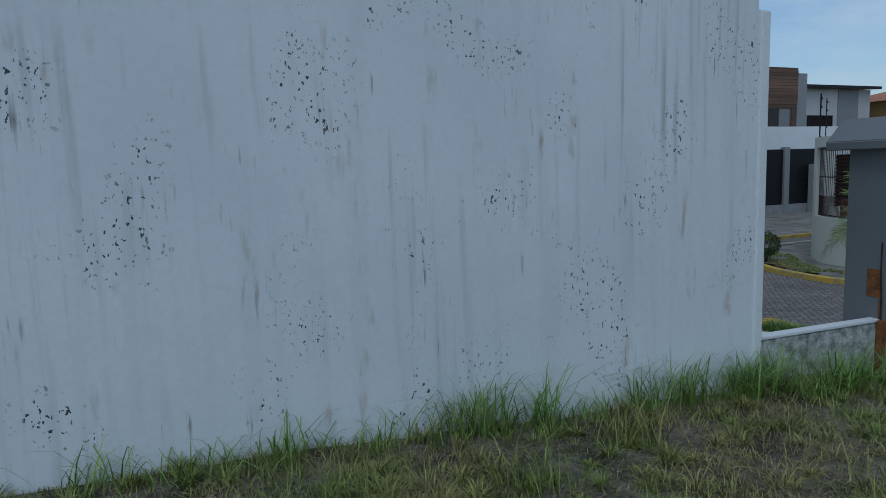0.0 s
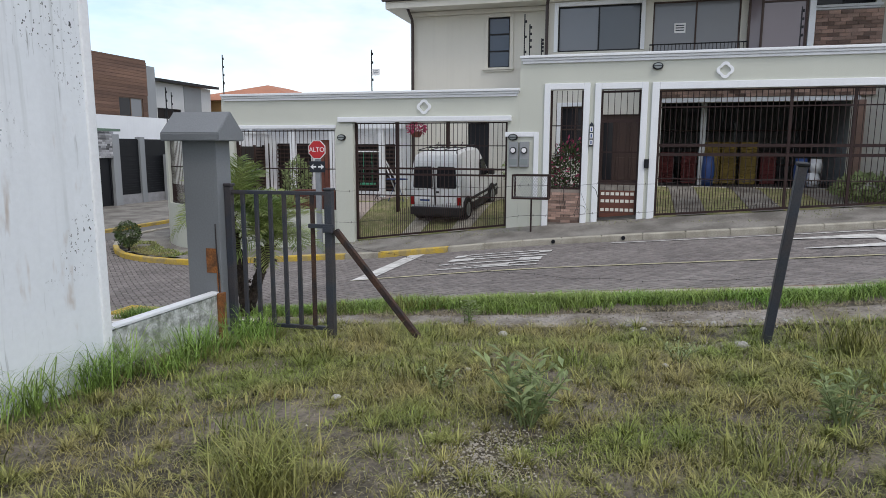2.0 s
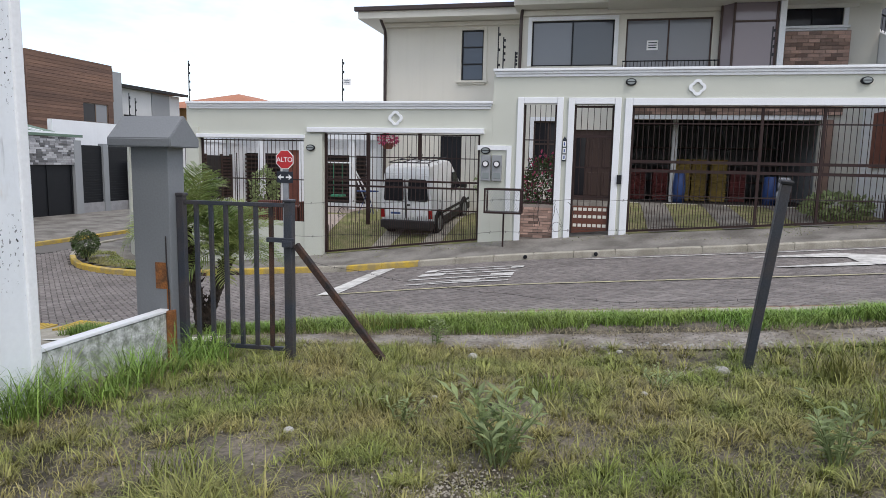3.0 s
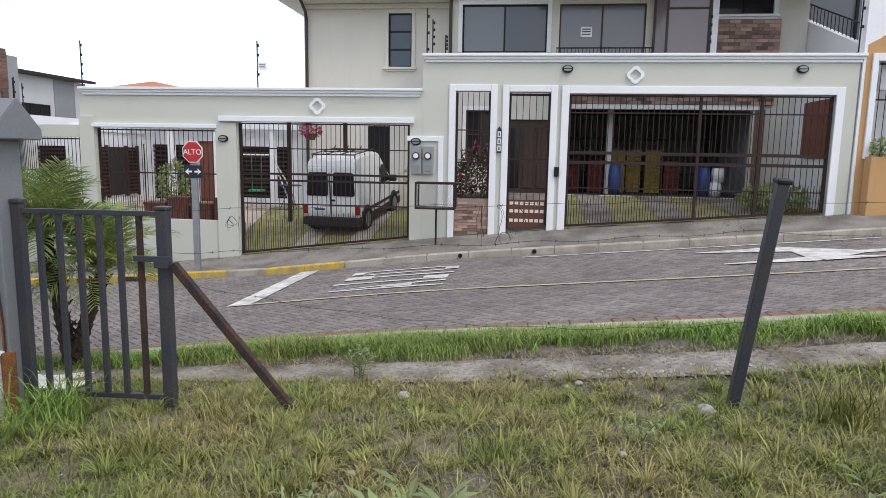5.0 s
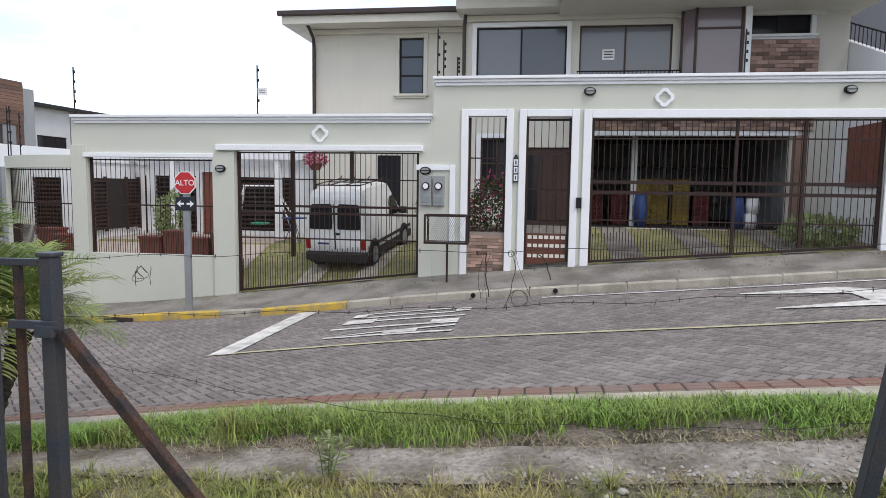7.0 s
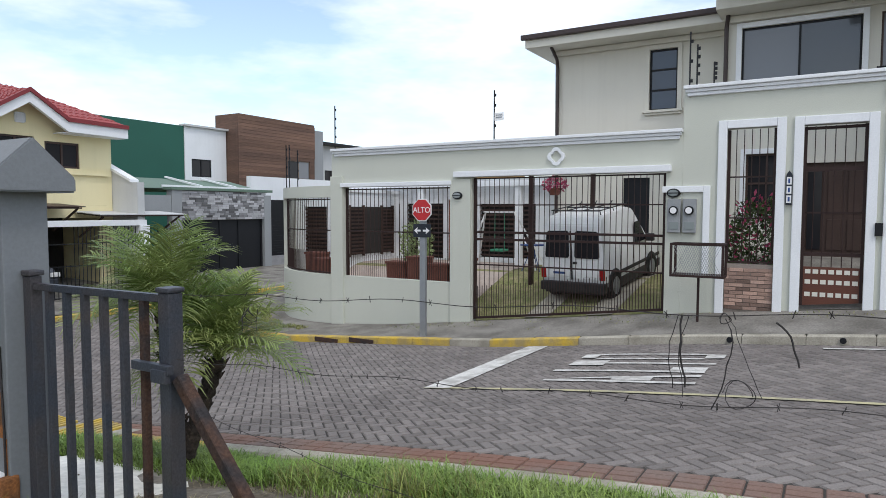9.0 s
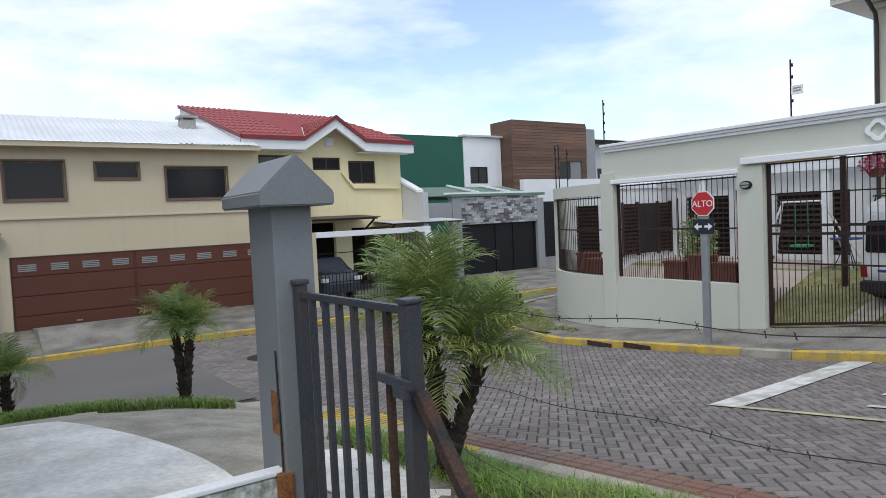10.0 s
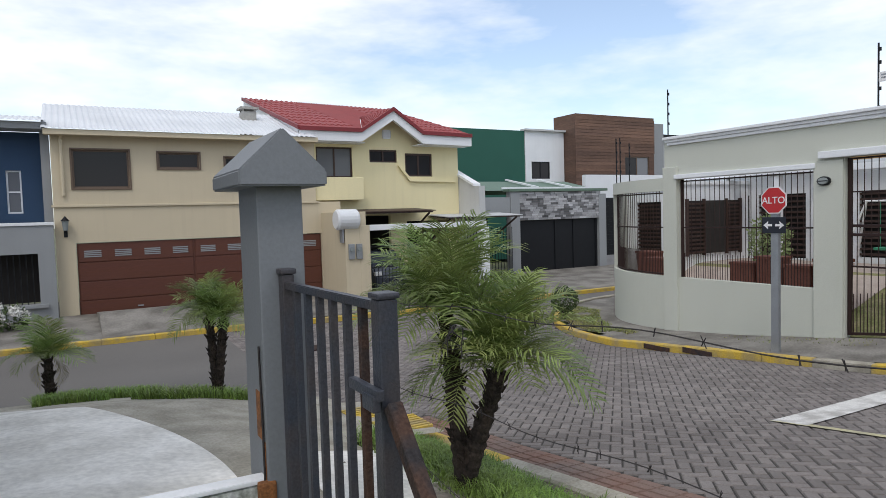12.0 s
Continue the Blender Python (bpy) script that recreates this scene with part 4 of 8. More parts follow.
def window(parent, plane, u0, u1, z0, z1, pane, frame_mat, cols=2, rows=1, axis="x", fw=0.045, out=-1, trim=None, sill=None, tw=0.12, foot=False):
    """A window in a wall: frame, panes, maybe a plaster trim and sill. plane: the wall's outer face; out: the way outwards along the axis."""
    def bx(bm, a0, a1, b0, b1, c0, c1, bev=0.0):
        a0, a1 = sorted((a0, a1))
        if axis == "x":
            box(bm, a0, a1, b0, b1, c0, c1, bev)
        else:
            box(bm, b0, b1, a0, a1, c0, c1, bev)
    bm = bmesh.new()
    i, o = plane - out * 0.12, plane - out * 0.05
    bx(bm, i, o, u0, u0 + fw, z0, z1)
    bx(bm, i, o, u1 - fw, u1, z0, z1)
    bx(bm, i, o, u0 + fw, u1 - fw, z0, z0 + fw)
    bx(bm, i, o, u0 + fw, u1 - fw, z1 - fw, z1)
    for c in range(1, cols):
        u = u0 + (u1 - u0) * c / cols
        bx(bm, i, o, u - fw * 0.5, u + fw * 0.5, z0 + fw, z1 - fw)
    w_ = part("window", bm, frame_mat, parent)
    for r in range(1, rows):
        bm = bmesh.new()
        z = z0 + (z1 - z0) * r / rows
        bx(bm, i, o, u0 + fw, u1 - fw, z - fw * 0.5, z + fw * 0.5)
        part("glazing_bar", bm, frame_mat, w_)
    for c in range(cols):
        bm = bmesh.new()
        bx(bm, plane - out * 0.09, plane - out * 0.08, u0 + (u1 - u0) * c / cols + 0.02, u0 + (u1 - u0) * (c + 1) / cols - 0.02, z0 + 0.02, z1 - 0.02)
        part("pane", bm, pane if isinstance(pane, str) else pane[c % len(pane)], w_)
    if trim:
        bm = bmesh.new()
        t = tw
        bx(bm, plane, plane + out * 0.04, u0 - t, u0, z0, z1 + t, 0.008)
        bx(bm, plane, plane + out * 0.04, u1, u1 + t, z0, z1 + t, 0.008)
        bx(bm, plane, plane + out * 0.039, u0 + 0.001, u1 - 0.001, z1, z1 + t - 0.001, 0.008)
        if foot:
            bx(bm, plane, plane + out * 0.039, u0 - t, u1 + t, z0 - t, z0 - 0.001, 0.008)
        part("trim", bm, trim, w_)
    if sill:
        bm = bmesh.new()
        bx(bm, plane, plane + out * 0.12, u0 - 0.16, u1 + 0.16, z0 - 0.07, z0, 0.012)
        bx(bm, plane, plane + out * 0.07, u0 - 0.10, u1 + 0.10, z0 - 0.13, z0 - 0.071, 0.012)
        part("sill", bm, sill, w_)
    return w_


window(house, 22.2, 3.57, 4.30, 4.11, 5.73, "sky_glass", "black", 1, 3, sill="cream_up", trim="cream_up")
window(house, 21.2, -0.53, 1.91, 4.40, 5.74, ("slate_glass", "grey_glass"), "black", 2, 1, trim="white")
window(house, 21.2, -3.28, -0.87, 3.60, 5.74, "grey_glass", "wood_dark", 2, 1)
window(house, 21.2, -6.67, -5.14, 5.41, 6.19, "dark_glass", "black", 2, 1, trim="white", sill="white")
window(house, 21.2, 0.85, 1.75, 1.35, 2.75, "dark_glass", "wood_dark", 2, 2, trim="white", sill="white")
bm = bmesh.new()
box(bm, 21.28, 21.33, -0.75, 0.5, 0.33, 2.5)
door_ = part("door", bm, "wood_dark", house, "dark wooden front door")
for y, z0, z1 in ((-0.5, 0.5, 1.2), (-0.5, 1.35, 2.3), (-0.1, 0.5, 1.2), (-0.1, 1.35, 2.3), (0.3, 0.5, 2.3)):
    bm = bmesh.new()
    box(bm, 21.25, 21.279, y - 0.15, y + 0.13, z0, z1, 0.01)
    part("panel", bm, "wood_dark" if y < 0.2 else "dark_glass", door_)
bm = bmesh.new()
box(bm, 22.26, 22.31, 4.24, 4.96, -0.3, 2.3)
part("door", bm, "black", house, "dark side door")
# bay window beside the brick panel
bay = bmesh.new()
box(bay, 20.6, 21.2, -4.86, -3.45, 3.5, 4.15)
box(bay, 20.55, 21.2, -4.92, -3.40, 6.02, 6.14)
part("bay", bay, "white", house, "white framed bay")
bm = bmesh.new()
prism(bm, [(20.64, -4.84), (21.19, -4.84), (21.19, -3.47), (20.95, -3.47), (20.64, -3.75)], "z", 4.15, 6.02)
part("bay_glass", bm, "mauve_glass", house, "mauve tinted bay glazing, lightened for sky reflection")
for p in ((20.63, -4.85), (20.63, -3.74), (20.95, -3.46)):
    bm = bmesh.new()
    box(bm, p[0] - 0.03, p[0] + 0.03, p[1] - 0.03, p[1] + 0.03, 4.15, 6.03)
    part("bay_post", bm, "wood_dark", house)
bm = bmesh.new()
box(bm, 20.61, 20.64, -4.84, -3.75, 5.45, 5.50)
part("bay_rail", bm, "wood_dark", house)
bm = bmesh.new()
box(bm, 20.56, 21.19, -5.06, -4.90, 3.4, 6.12, 0.01)
part("bay_frame", bm, "white", house)
# garage frame
bm = bmesh.new()
box(bm, 21.12, 21.19, -6.5, -1.1, 2.82, 2.95, 0.01)
part("garage_lintel", bm, "white", house, "white lintel over the garage")
# barred window on the forecourt's side wall
# white instead of cream: this shaded wall is brightened through its colour
bm = bmesh.new()
box(bm, 17.3, 21.19, -7.55, -7.4, -0.3, 3.4)
part("side_yard_wall", bm, "white", house)
bm = bmesh.new()
box(bm, 18.6, 20.3, -7.4, -7.34, 1.5, 2.95, 0.01)
part("shutter", bm, "terracotta", house, "brown red window shutters")
# white-grey block behind, over the neighbouring wall
back = thing("neighbouring_house_block", (23.0, -12, 2), "grey glazed upper storey with a sloping white wall", "house", kind="structure")
bm = bmesh.new()
box(bm, 22.5, 30, -16.0, -7.62, 4.9, 9.5)
part("glass_storey", bm, "grey_glass", back, "grey tinted glass wall, lightened for sky reflection")
bm = bmesh.new()
box(bm, 22.3, 30, -16.0, -7.62, 0.0, 4.88)
prism(bm, [(17.2, 3.0), (22.29, 3.0), (22.29, 5.6), (17.2, 3.75)], "y", -7.78, -7.62)
part("wall", bm, "white", back, "white sloping wall")
stair = thing("sloping_railing", (18.0, -7.70, 4.0), "black iron railing on the sloping wall", "railing")
slope = lambda x: 3.75 + (x - 17.2) / 5.09 * 1.85
for k in range(22):
    x = 17.4 + k * 0.22
    bm = bmesh.new()
    tube(bm, [(x, -7.70, slope(x) - 0.02), (x, -7.70, slope(x) + 0.42)], 0.011, 5)
    part("baluster", bm, "black", stair)
bm = bmesh.new()
tube(bm, [(17.3, -7.70, slope(17.3) + 0.43), (22.2, -7.70, slope(22.2) + 0.43)], 0.02, 6)
part("handrail", bm, "black", stair)
for y in (-9.4, -11.8):
    bm = bmesh.new()
    box(bm, 22.44, 22.52, y - 0.04, y + 0.04, 4.9, 9.4)
    part("mullion", bm, "black", back)
# orange house next door
orange = thing("orange_house", (16.9, -9, 0.2), "orange house front with a white arched window", "house", kind="structure")
bm = bmesh.new()
holed(bm, -16, -7.14, -0.2, 3.76, [(-12.0, -7.36, 1.57, 3.56)], 16.85, 17.1)
prism(bm, [(-7.14, 3.761), (-7.14, 3.90), (-7.5, 4.1), (-8.32, 4.31), (-10.0, 4.45), (-16, 4.45), (-16, 3.761)], "x", 16.85, 17.1)
part("front_wall", bm, "orange", orange, "orange rendered front wall")
bm = bmesh.new()
box(bm, 16.80, 17.12, -7.359, -7.25, 1.5, 3.72, 0.01)
box(bm, 16.80, 17.12, -12.0, -7.361, 3.559, 3.72, 0.01)
part("window_surround", bm, "white", orange)
bm = bmesh.new()
box(bm, 16.55, 16.84, -7.86, -7.29, -0.3, 1.55, 0.015)
part("planter_pier", bm, "orange", orange, "orange masonry pier")
bm = bmesh.new()
box(bm, 16.86, 17.1, -7.40, -7.08, -0.4, 8.2)
part("party_wall", bm, "white", orange, "white party wall")
bm = bmesh.new()
box(bm, 18.2, 18.3, -12, -7.6, -0.2, 4.4)
part("porch_wall", bm, "white", orange, "white porch wall")
bm = bmesh.new()
box(bm, 18.14, 18.198, -9.9, -8.53, 0.3, 3.45)
part("porch_door", bm, "shade_door_black", orange, "dark porch door")
bm = bmesh.new()
holed(bm, -16, -7.16, 3.95, 8.0, [(-12, -7.6, 4.8, 6.5)], 17.15, 17.35)
part("upper_wall", bm, "white", orange, "white upper storey wall")
window(orange, 17.15, -12, -7.6, 4.8, 6.5, "grey_glass", "black", 3, 1)

# low building behind the yard
BX = 22.5
yardhouse = thing("yard_building", (BX, 11, -0.4), "low white building with dark louvred windows", "house", kind="structure")
OPEN = ((12.72, 14.5, -0.3, 1.62), (11.0, 12.42, -0.2, 1.62), (10.2, 10.8, -0.4, 1.75), (7.7, 9.6, -0.1, 1.6))
bm = bmesh.new()
holed(bm, 7.05, 14.82, -1.6, 2.3, list(OPEN), BX, BX + 0.2)
part("front_wall", bm, "white", yardhouse, "white rendered wall")
bm = bmesh.new()
box(bm, BX - 0.25, 29, 7.05, 14.82, 2.302, 2.40)
part("roof", bm, "zinc", yardhouse)
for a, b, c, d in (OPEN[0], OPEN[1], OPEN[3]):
    # near-black backing sheet paints the shade behind the louvres
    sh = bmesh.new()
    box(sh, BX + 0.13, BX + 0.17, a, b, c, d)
    w_ = part("window", sh, "shade_door_black", yardhouse)
    for k in range(12):
        bm = bmesh.new()
        z = c + (d - c) * (k + 0.5) / 12
        box(bm, BX + 0.03, BX + 0.09, a, b, z - 0.02, z + 0.035)
        part("slat", bm, "wood_dark", w_)
bm = bmesh.new()
box(bm, BX + 0.06, BX + 0.11, 10.2, 10.9, -0.4, 1.75)
part("door", bm, "terracotta", yardhouse, "brown door")
for y in (7.9, 9.75, 11.3, 12.95):
    bm = bmesh.new()
    box(bm, 21.6, 21.8, y - 0.09, y + 0.09, -1.2, 2.12, 0.01)
    part("porch_post", bm, "white", yardhouse)
bm = bmesh.new()
box(bm, 21.55, 21.85, 7.1, 14.7, 2.12, 2.28)
part("porch_beam", bm, "white", yardhouse)
# a wing that comes forward to the rounded corner
bm = bmesh.new()
holed(bm, 12.75, 14.5, -1.6, 1.95, [(13.15, 14.05, -0.1, 1.5)], 19.2, 19.4)
box(bm, 19.41, 22.48, 12.75, 12.95, -1.6, 1.95)
box(bm, 19.1, 22.48, 12.7, 14.6, 1.951, 2.05)
part("wing_wall", bm, "white", yardhouse)
# wing window: near-black sheet as painted shade behind its slats
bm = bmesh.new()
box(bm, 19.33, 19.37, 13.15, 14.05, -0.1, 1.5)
w_ = part("window", bm, "shade_door_black", yardhouse)
for k in range(14):
    bm = bmesh.new()
    box(bm, 19.24, 19.29, 13.15, 14.05, -0.1 + k * 0.114, -0.045 + k * 0.114)
    part("slat", bm, "wood_dark", w_)
# side window: near-black sheet paints the unlit room between the slats
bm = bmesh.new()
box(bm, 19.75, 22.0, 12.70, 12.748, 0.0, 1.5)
w_ = part("window", bm, "shade_door_black", yardhouse, "dark wide louvred window")
for k in range(13):
    bm = bmesh.new()
    box(bm, 19.75, 20.4, 12.66, 12.698, 0.02 + k * 0.114, 0.075 + k * 0.114)
    box(bm, 21.4, 22.0, 12.66, 12.698, 0.02 + k * 0.114, 0.075 + k * 0.114)
    part("slat", bm, "wood_dark", w_)
bm = bmesh.new()
for x in (19.70, 20.4, 21.38, 22.0):
    box(bm, x, x + 0.05, 12.65, 12.748, -0.05, 1.55)
part("window_frame", bm, "wood_dark", w_)
for k in range(10):
    bm = bmesh.new()
    y = 7.5 + k * 0.75
    box(bm, 21.86, BX - 0.002, y - 0.04, y + 0.04, 2.15, 2.26)
    part("rafter", bm, "white", yardhouse)


# ---- row of houses beyond the side street ----
def corrugated(x0, x1, y0, z0, y1, z1, pitch=0.17, amp=0.022):
    """A ribbed roof sheet rising from (y0, z0) to (y1, z1)."""
    n_ = int((x1 - x0) / pitch * 4)
    bm = bmesh.new()
    a, b = [], []
    for i in range(n_ + 1):
        x = x0 + (x1 - x0) * i / n_
        h = amp * (1 if i % 4 in (1, 2) else 0)
        a.append(bm.verts.new((x, y0, z0 + h)))
        b.append(bm.verts.new((x, y1, z1 + h)))
    for i in range(n_):
        bm.faces.new([a[i], a[i + 1], b[i + 1], b[i]])
    return bm


TY = 22.5
tan = thing("tan_house", (8.5, TY, -1.5), "tan two-storey house with brown wooden garage doors", "house", kind="structure")
bm = bmesh.new()
holed(bm, 4.45, 13.3, -1.75, 1.9, [(4.96, 12.55, -1.55, 0.80)], TY, TY + 0.2, "y")
holed(bm, 4.45, 12.4, 1.9, 4.15, [(4.98, 6.5, 2.42, 3.56), (7.33, 8.55, 3.03, 3.52), (9.35, 11.3, 2.35, 3.40)], TY, TY + 0.2, "y")
box(bm, 4.45, 4.65, TY + 0.201, 31, -1.7, 4.1)
part("front_wall", bm, "tan", tan, "tan rendered front wall")
bm = bmesh.new()
box(bm, 4.4, 12.5, TY - 0.06, TY, 1.86, 1.93, 0.01)
part("string_course", bm, "tan", tan)
for a, b, c, d in ((4.98, 6.5, 2.42, 3.56), (7.33, 8.55, 3.03, 3.52), (9.35, 11.3, 2.35, 3.40)):
    window(tan, TY, a, b, c, d, "dark_glass", "frame_brown", 1, 1, "y", 0.05, trim="frame_brown", tw=0.05, foot=True)
bm = bmesh.new()
box(bm, 4.3, 12.4, TY - 0.4, TY - 0.002, 3.96, 4.02)
box(bm, 4.3, 12.4, TY - 0.45, TY - 0.4, 3.94, 4.10, 0.01)
part("eave", bm, "tan", tan)
part("roof", corrugated(4.25, 12.3, TY - 0.5, 4.10, TY + 3.6, 5.42), "zinc", tan, "pale corrugated metal roof")
bm = bmesh.new()
tube(bm, [(4.75, TY - 0.4, 3.98), (4.72, TY - 0.1, 3.85), (4.72, TY - 0.06, 2.2)], 0.05, 8)
part("downpipe", bm, "tan", tan)


def sectional_door(parent, x0, x1, z0, z1, y, vents, rows=4):
    """A wooden sectional garage door with a row of small vents."""
    bm = bmesh.new()
    box(bm, x0, x1, y, y + 0.05, z0, z1)
    d = part("garage_door", bm, "wood", parent, "brown wooden sectional garage door")
    hh = (z1 - z0) / rows
    for r in range(rows):
        bm = bmesh.new()
        box(bm, x0 + 0.04, x1 - 0.04, y - 0.025, y - 0.001, z0 + r * hh + 0.015, z0 + (r + 1) * hh - 0.015, 0.01)
        part("panel", bm, "wood", d)
    for k in range(vents):
        u = x0 + (x1 - x0) * (k + 0.5) / vents
        bm = bmesh.new()
        for q in range(4):
            box(bm, u - 0.23, u + 0.23, y - 0.04, y - 0.026, z1 - 0.42 + q * 0.055, z1 - 0.385 + q * 0.055)
        part("vent", bm, "mid_grey", d, "grey louvred vent")
    bm = bmesh.new()
    box(bm, (x0 + x1) / 2 - 0.08, (x0 + x1) / 2 + 0.08, y - 0.05, y - 0.026, z0 + hh * 0.5, z0 + hh * 0.5 + 0.04)
    part("handle", bm, "galv", d)
    return d


sectional_door(tan, 4.98, 8.27, -1.52, 0.78, TY + 0.06, 4)
sectional_door(tan, 8.275, 12.53, -1.52, 0.78, TY + 0.06, 5)
bm = bmesh.new()
prism(bm, [(18.25, -1.46), (TY - 0.01, -1.5), (TY - 0.01, -1.3), (20.2, -1.05), (18.9, -1.44)], "x", 5.4, 9.0)
part("ramp", bm, "concrete", tan, "rough concrete entrance ramp")


def coach_lamp(x, y, z):
    th = thing("wall_lantern", (x, y, z), "black coach lantern on the house wall", "lamp", "house lanterns")
    bm = bmesh.new()
    tube(bm, [(x, y, z), (x, y - 0.12, z + 0.02), (x, y - 0.16, z + 0.1)], 0.015, 6)
    box(bm, x - 0.05, x + 0.05, y - 0.03, y, z - 0.12, z + 0.12, 0.008)
    part("bracket", bm, "black", th)
    bm = bmesh.new()
    tube(bm, [(x, y - 0.16, z + 0.08), (x, y - 0.16, z + 0.36)], [0.07, 0.105], 6)
    part("glass", bm, "meter_glass", th)
    bm = bmesh.new()
    tube(bm, [(x, y - 0.16, z + 0.36), (x, y - 0.16, z + 0.44), (x, y - 0.16, z + 0.50)], [0.14, 0.06, 0.012], 6)
    part("cap", bm, "black", th)


coach_lamp(4.72, TY - 0.005, 1.1)
coach_lamp(12.95, TY - 0.005, 1.0)

# yellow house with the red roof
YY = 23.2
yel = thing("yellow_house", (15.5, YY, -1.5), "yellow two-storey house with a red tiled roof", "house", kind="structure")
bm = bmesh.new()
holed(bm, 12.42, 18.5, 1.55, 4.25, [(12.7, 14.1, 2.80, 3.92), (14.80, 15.95, 3.38, 3.86), (16.3, 17.5, 2.85, 3.75)], YY, YY + 0.2, "y")
holed(bm, 13.3, 18.5, -1.7, 1.548, [(13.6, 15.6, -1.7, 1.35), (16.3, 18.2, -1.7, 1.1)], YY, YY + 0.2, "y")
box(bm, 18.5, 18.7, YY, 33, -1.7, 4.2)
prism(bm, [(13.95, 4.251), (17.05, 4.251), (15.52, 5.27)], "y", YY - 0.001, YY + 0.2)
part("front_wall", bm, "yellow_wall", yel, "yellow rendered front wall")
bm = bmesh.new()
box(bm, 12.45, 14.3, YY - 0.55, YY - 0.01, 1.95, 2.78, 0.02)
part("balcony_front", bm, "yellow_wall", yel)
bm = bmesh.new()
prism(bm, [(16.0, 3.3), (16.5, 2.75), (18.5, 2.72), (18.5, 2.62), (16.45, 2.65), (15.95, 3.25)], "y", YY - 0.12, YY - 0.002)
part("balcony_coping", bm, "yellow_wall", yel)
window(yel, YY, 12.7, 14.1, 2.80, 3.92, "grey_glass", "wood_dark", 2, 1, "y", 0.06)
window(yel, YY, 14.80, 15.95, 3.38, 3.86, "dark_glass", "wood_dark", 2, 1, "y", 0.06)
window(yel, YY, 16.3, 17.5, 2.85, 3.75, "dark_glass", "wood_dark", 2, 1, "y", 0.07)
bm = bmesh.new()
box(bm, 15.35, 15.69, YY - 0.03, YY - 0.002, 4.28, 4.62, 0.06)
box(bm, 15.42, 15.62, YY - 0.05, YY - 0.031, 4.35, 4.55, 0.02)
part("vent", bm, "white", yel, "pale octagonal vent")
# white fascia that follows the gable, red gutter, tiled roof
def strip(bm, pts, y0, y1, h):
    for (xa, za), (xb, zb) in zip(pts, pts[1:]):
        prism(bm, [(xa, za), (xb, zb), (xb, zb - h), (xa, za - h)], "y", y0, y1)
    return bm


edge = [(11.9, 4.42), (14.22, 4.42), (15.52, 5.26), (16.75, 4.42), (18.95, 4.38)]
part("fascia", strip(bmesh.new(), edge, YY - 0.7, YY - 0.55, 0.36), "white", yel, "white boxed fascia")
bm = bmesh.new()
prism(bm, [(12.0, 4.06), (14.4, 4.06), (14.4, 4.03), (12.0, 4.03)], "y", YY - 0.55, YY - 0.002)
prism(bm, [(16.6, 4.05), (18.95, 4.05), (18.95, 4.02), (16.6, 4.02)], "y", YY - 0.55, YY - 0.002)
part("soffit", bm, "white", yel)
part("gutter", strip(bmesh.new(), [(x, z + 0.12) for x, z in edge], YY - 0.78, YY - 0.66, 0.14), "red_trim", yel, "dark red gutter")
for n_, quad in enumerate((((11.9, YY - 0.72, 4.47), (14.22, YY - 0.72, 4.47), (14.22, YY + 7.2, 6.72), (11.9, YY + 7.2, 6.76)),
                           ((14.22, YY - 0.72, 4.47), (15.52, YY + 2.5, 5.36), (15.52, YY + 7.2, 6.70), (14.22, YY + 7.2, 6.72)),
                           ((15.52, YY + 2.5, 5.36), (16.75, YY - 0.72, 4.46), (16.75, YY + 7.2, 6.68), (15.52, YY + 7.2, 6.70)),
                           ((16.75, YY - 0.72, 4.46), (18.98, YY - 0.72, 4.45), (18.98, YY + 7.2, 6.64), (16.75, YY + 7.2, 6.68)),
                           ((14.22, YY - 0.73, 4.50), (15.52, YY - 0.73, 5.34), (15.52, YY + 2.5, 5.38), (15.50, YY + 2.4, 5.40)),
                           ((15.52, YY - 0.73, 5.34), (16.75, YY - 0.73, 4.50), (15.54, YY + 2.4, 5.40), (15.52, YY + 2.5, 5.38)))):
    # ribs of tile run up each slope
    a, b, c, d = [Vector(q) for q in quad]
    bm = bmesh.new()
    cols, rows = max(3, int((b - a).length / 0.22)) * 2, 1 if n_ in (1, 2) else 10
    g = []
    for j in range(rows + 1):
        for half in ((0,) if j == 0 else (0, 1)):
            line = []
            for i in range(cols + 1):
                p = a.lerp(b, i / cols).lerp(d.lerp(c, i / cols), j / rows)
                line.append(bm.verts.new(p + Vector((0, 0, (0.05 if i % 2 else 0.0) + (0.035 if half else 0.0)))))
            g.append(line)
    for q, w_ in zip(g, g[1:]):
        for i in range(cols):
            bm.faces.new([q[i], q[i + 1], w_[i + 1], w_[i]])
    part("roof_slope", bm, "red_tile", yel, "red tiled roof slope")
bm = bmesh.new()
prism(bm, [(YY - 0.6, 4.1), (YY + 7.2, 6.2), (YY + 7.2, 6.72), (YY - 0.6, 4.44)], "x", 11.9, 12.1)
prism(bm, [(YY, 4.1), (YY + 7.2, 4.1), (YY + 7.2, 6.1), (YY, 4.15)], "x", 12.101, 12.3)
part("gable_wall", bm, "white", yel)
bm = bmesh.new()
prism(bm, [(YY - 0.75, 4.42), (YY + 7.22, 6.70), (YY + 7.22, 6.84), (YY - 0.75, 4.56)], "x", 11.82, 11.898)
part("verge_board", bm, "red_trim", yel)
ch = bmesh.new()
box(ch, 10.5, 11.0, TY + 2.2, TY + 2.7, 4.5, 5.3)
box(ch, 10.42, 11.08, TY + 2.12, TY + 2.78, 5.38, 5.46)
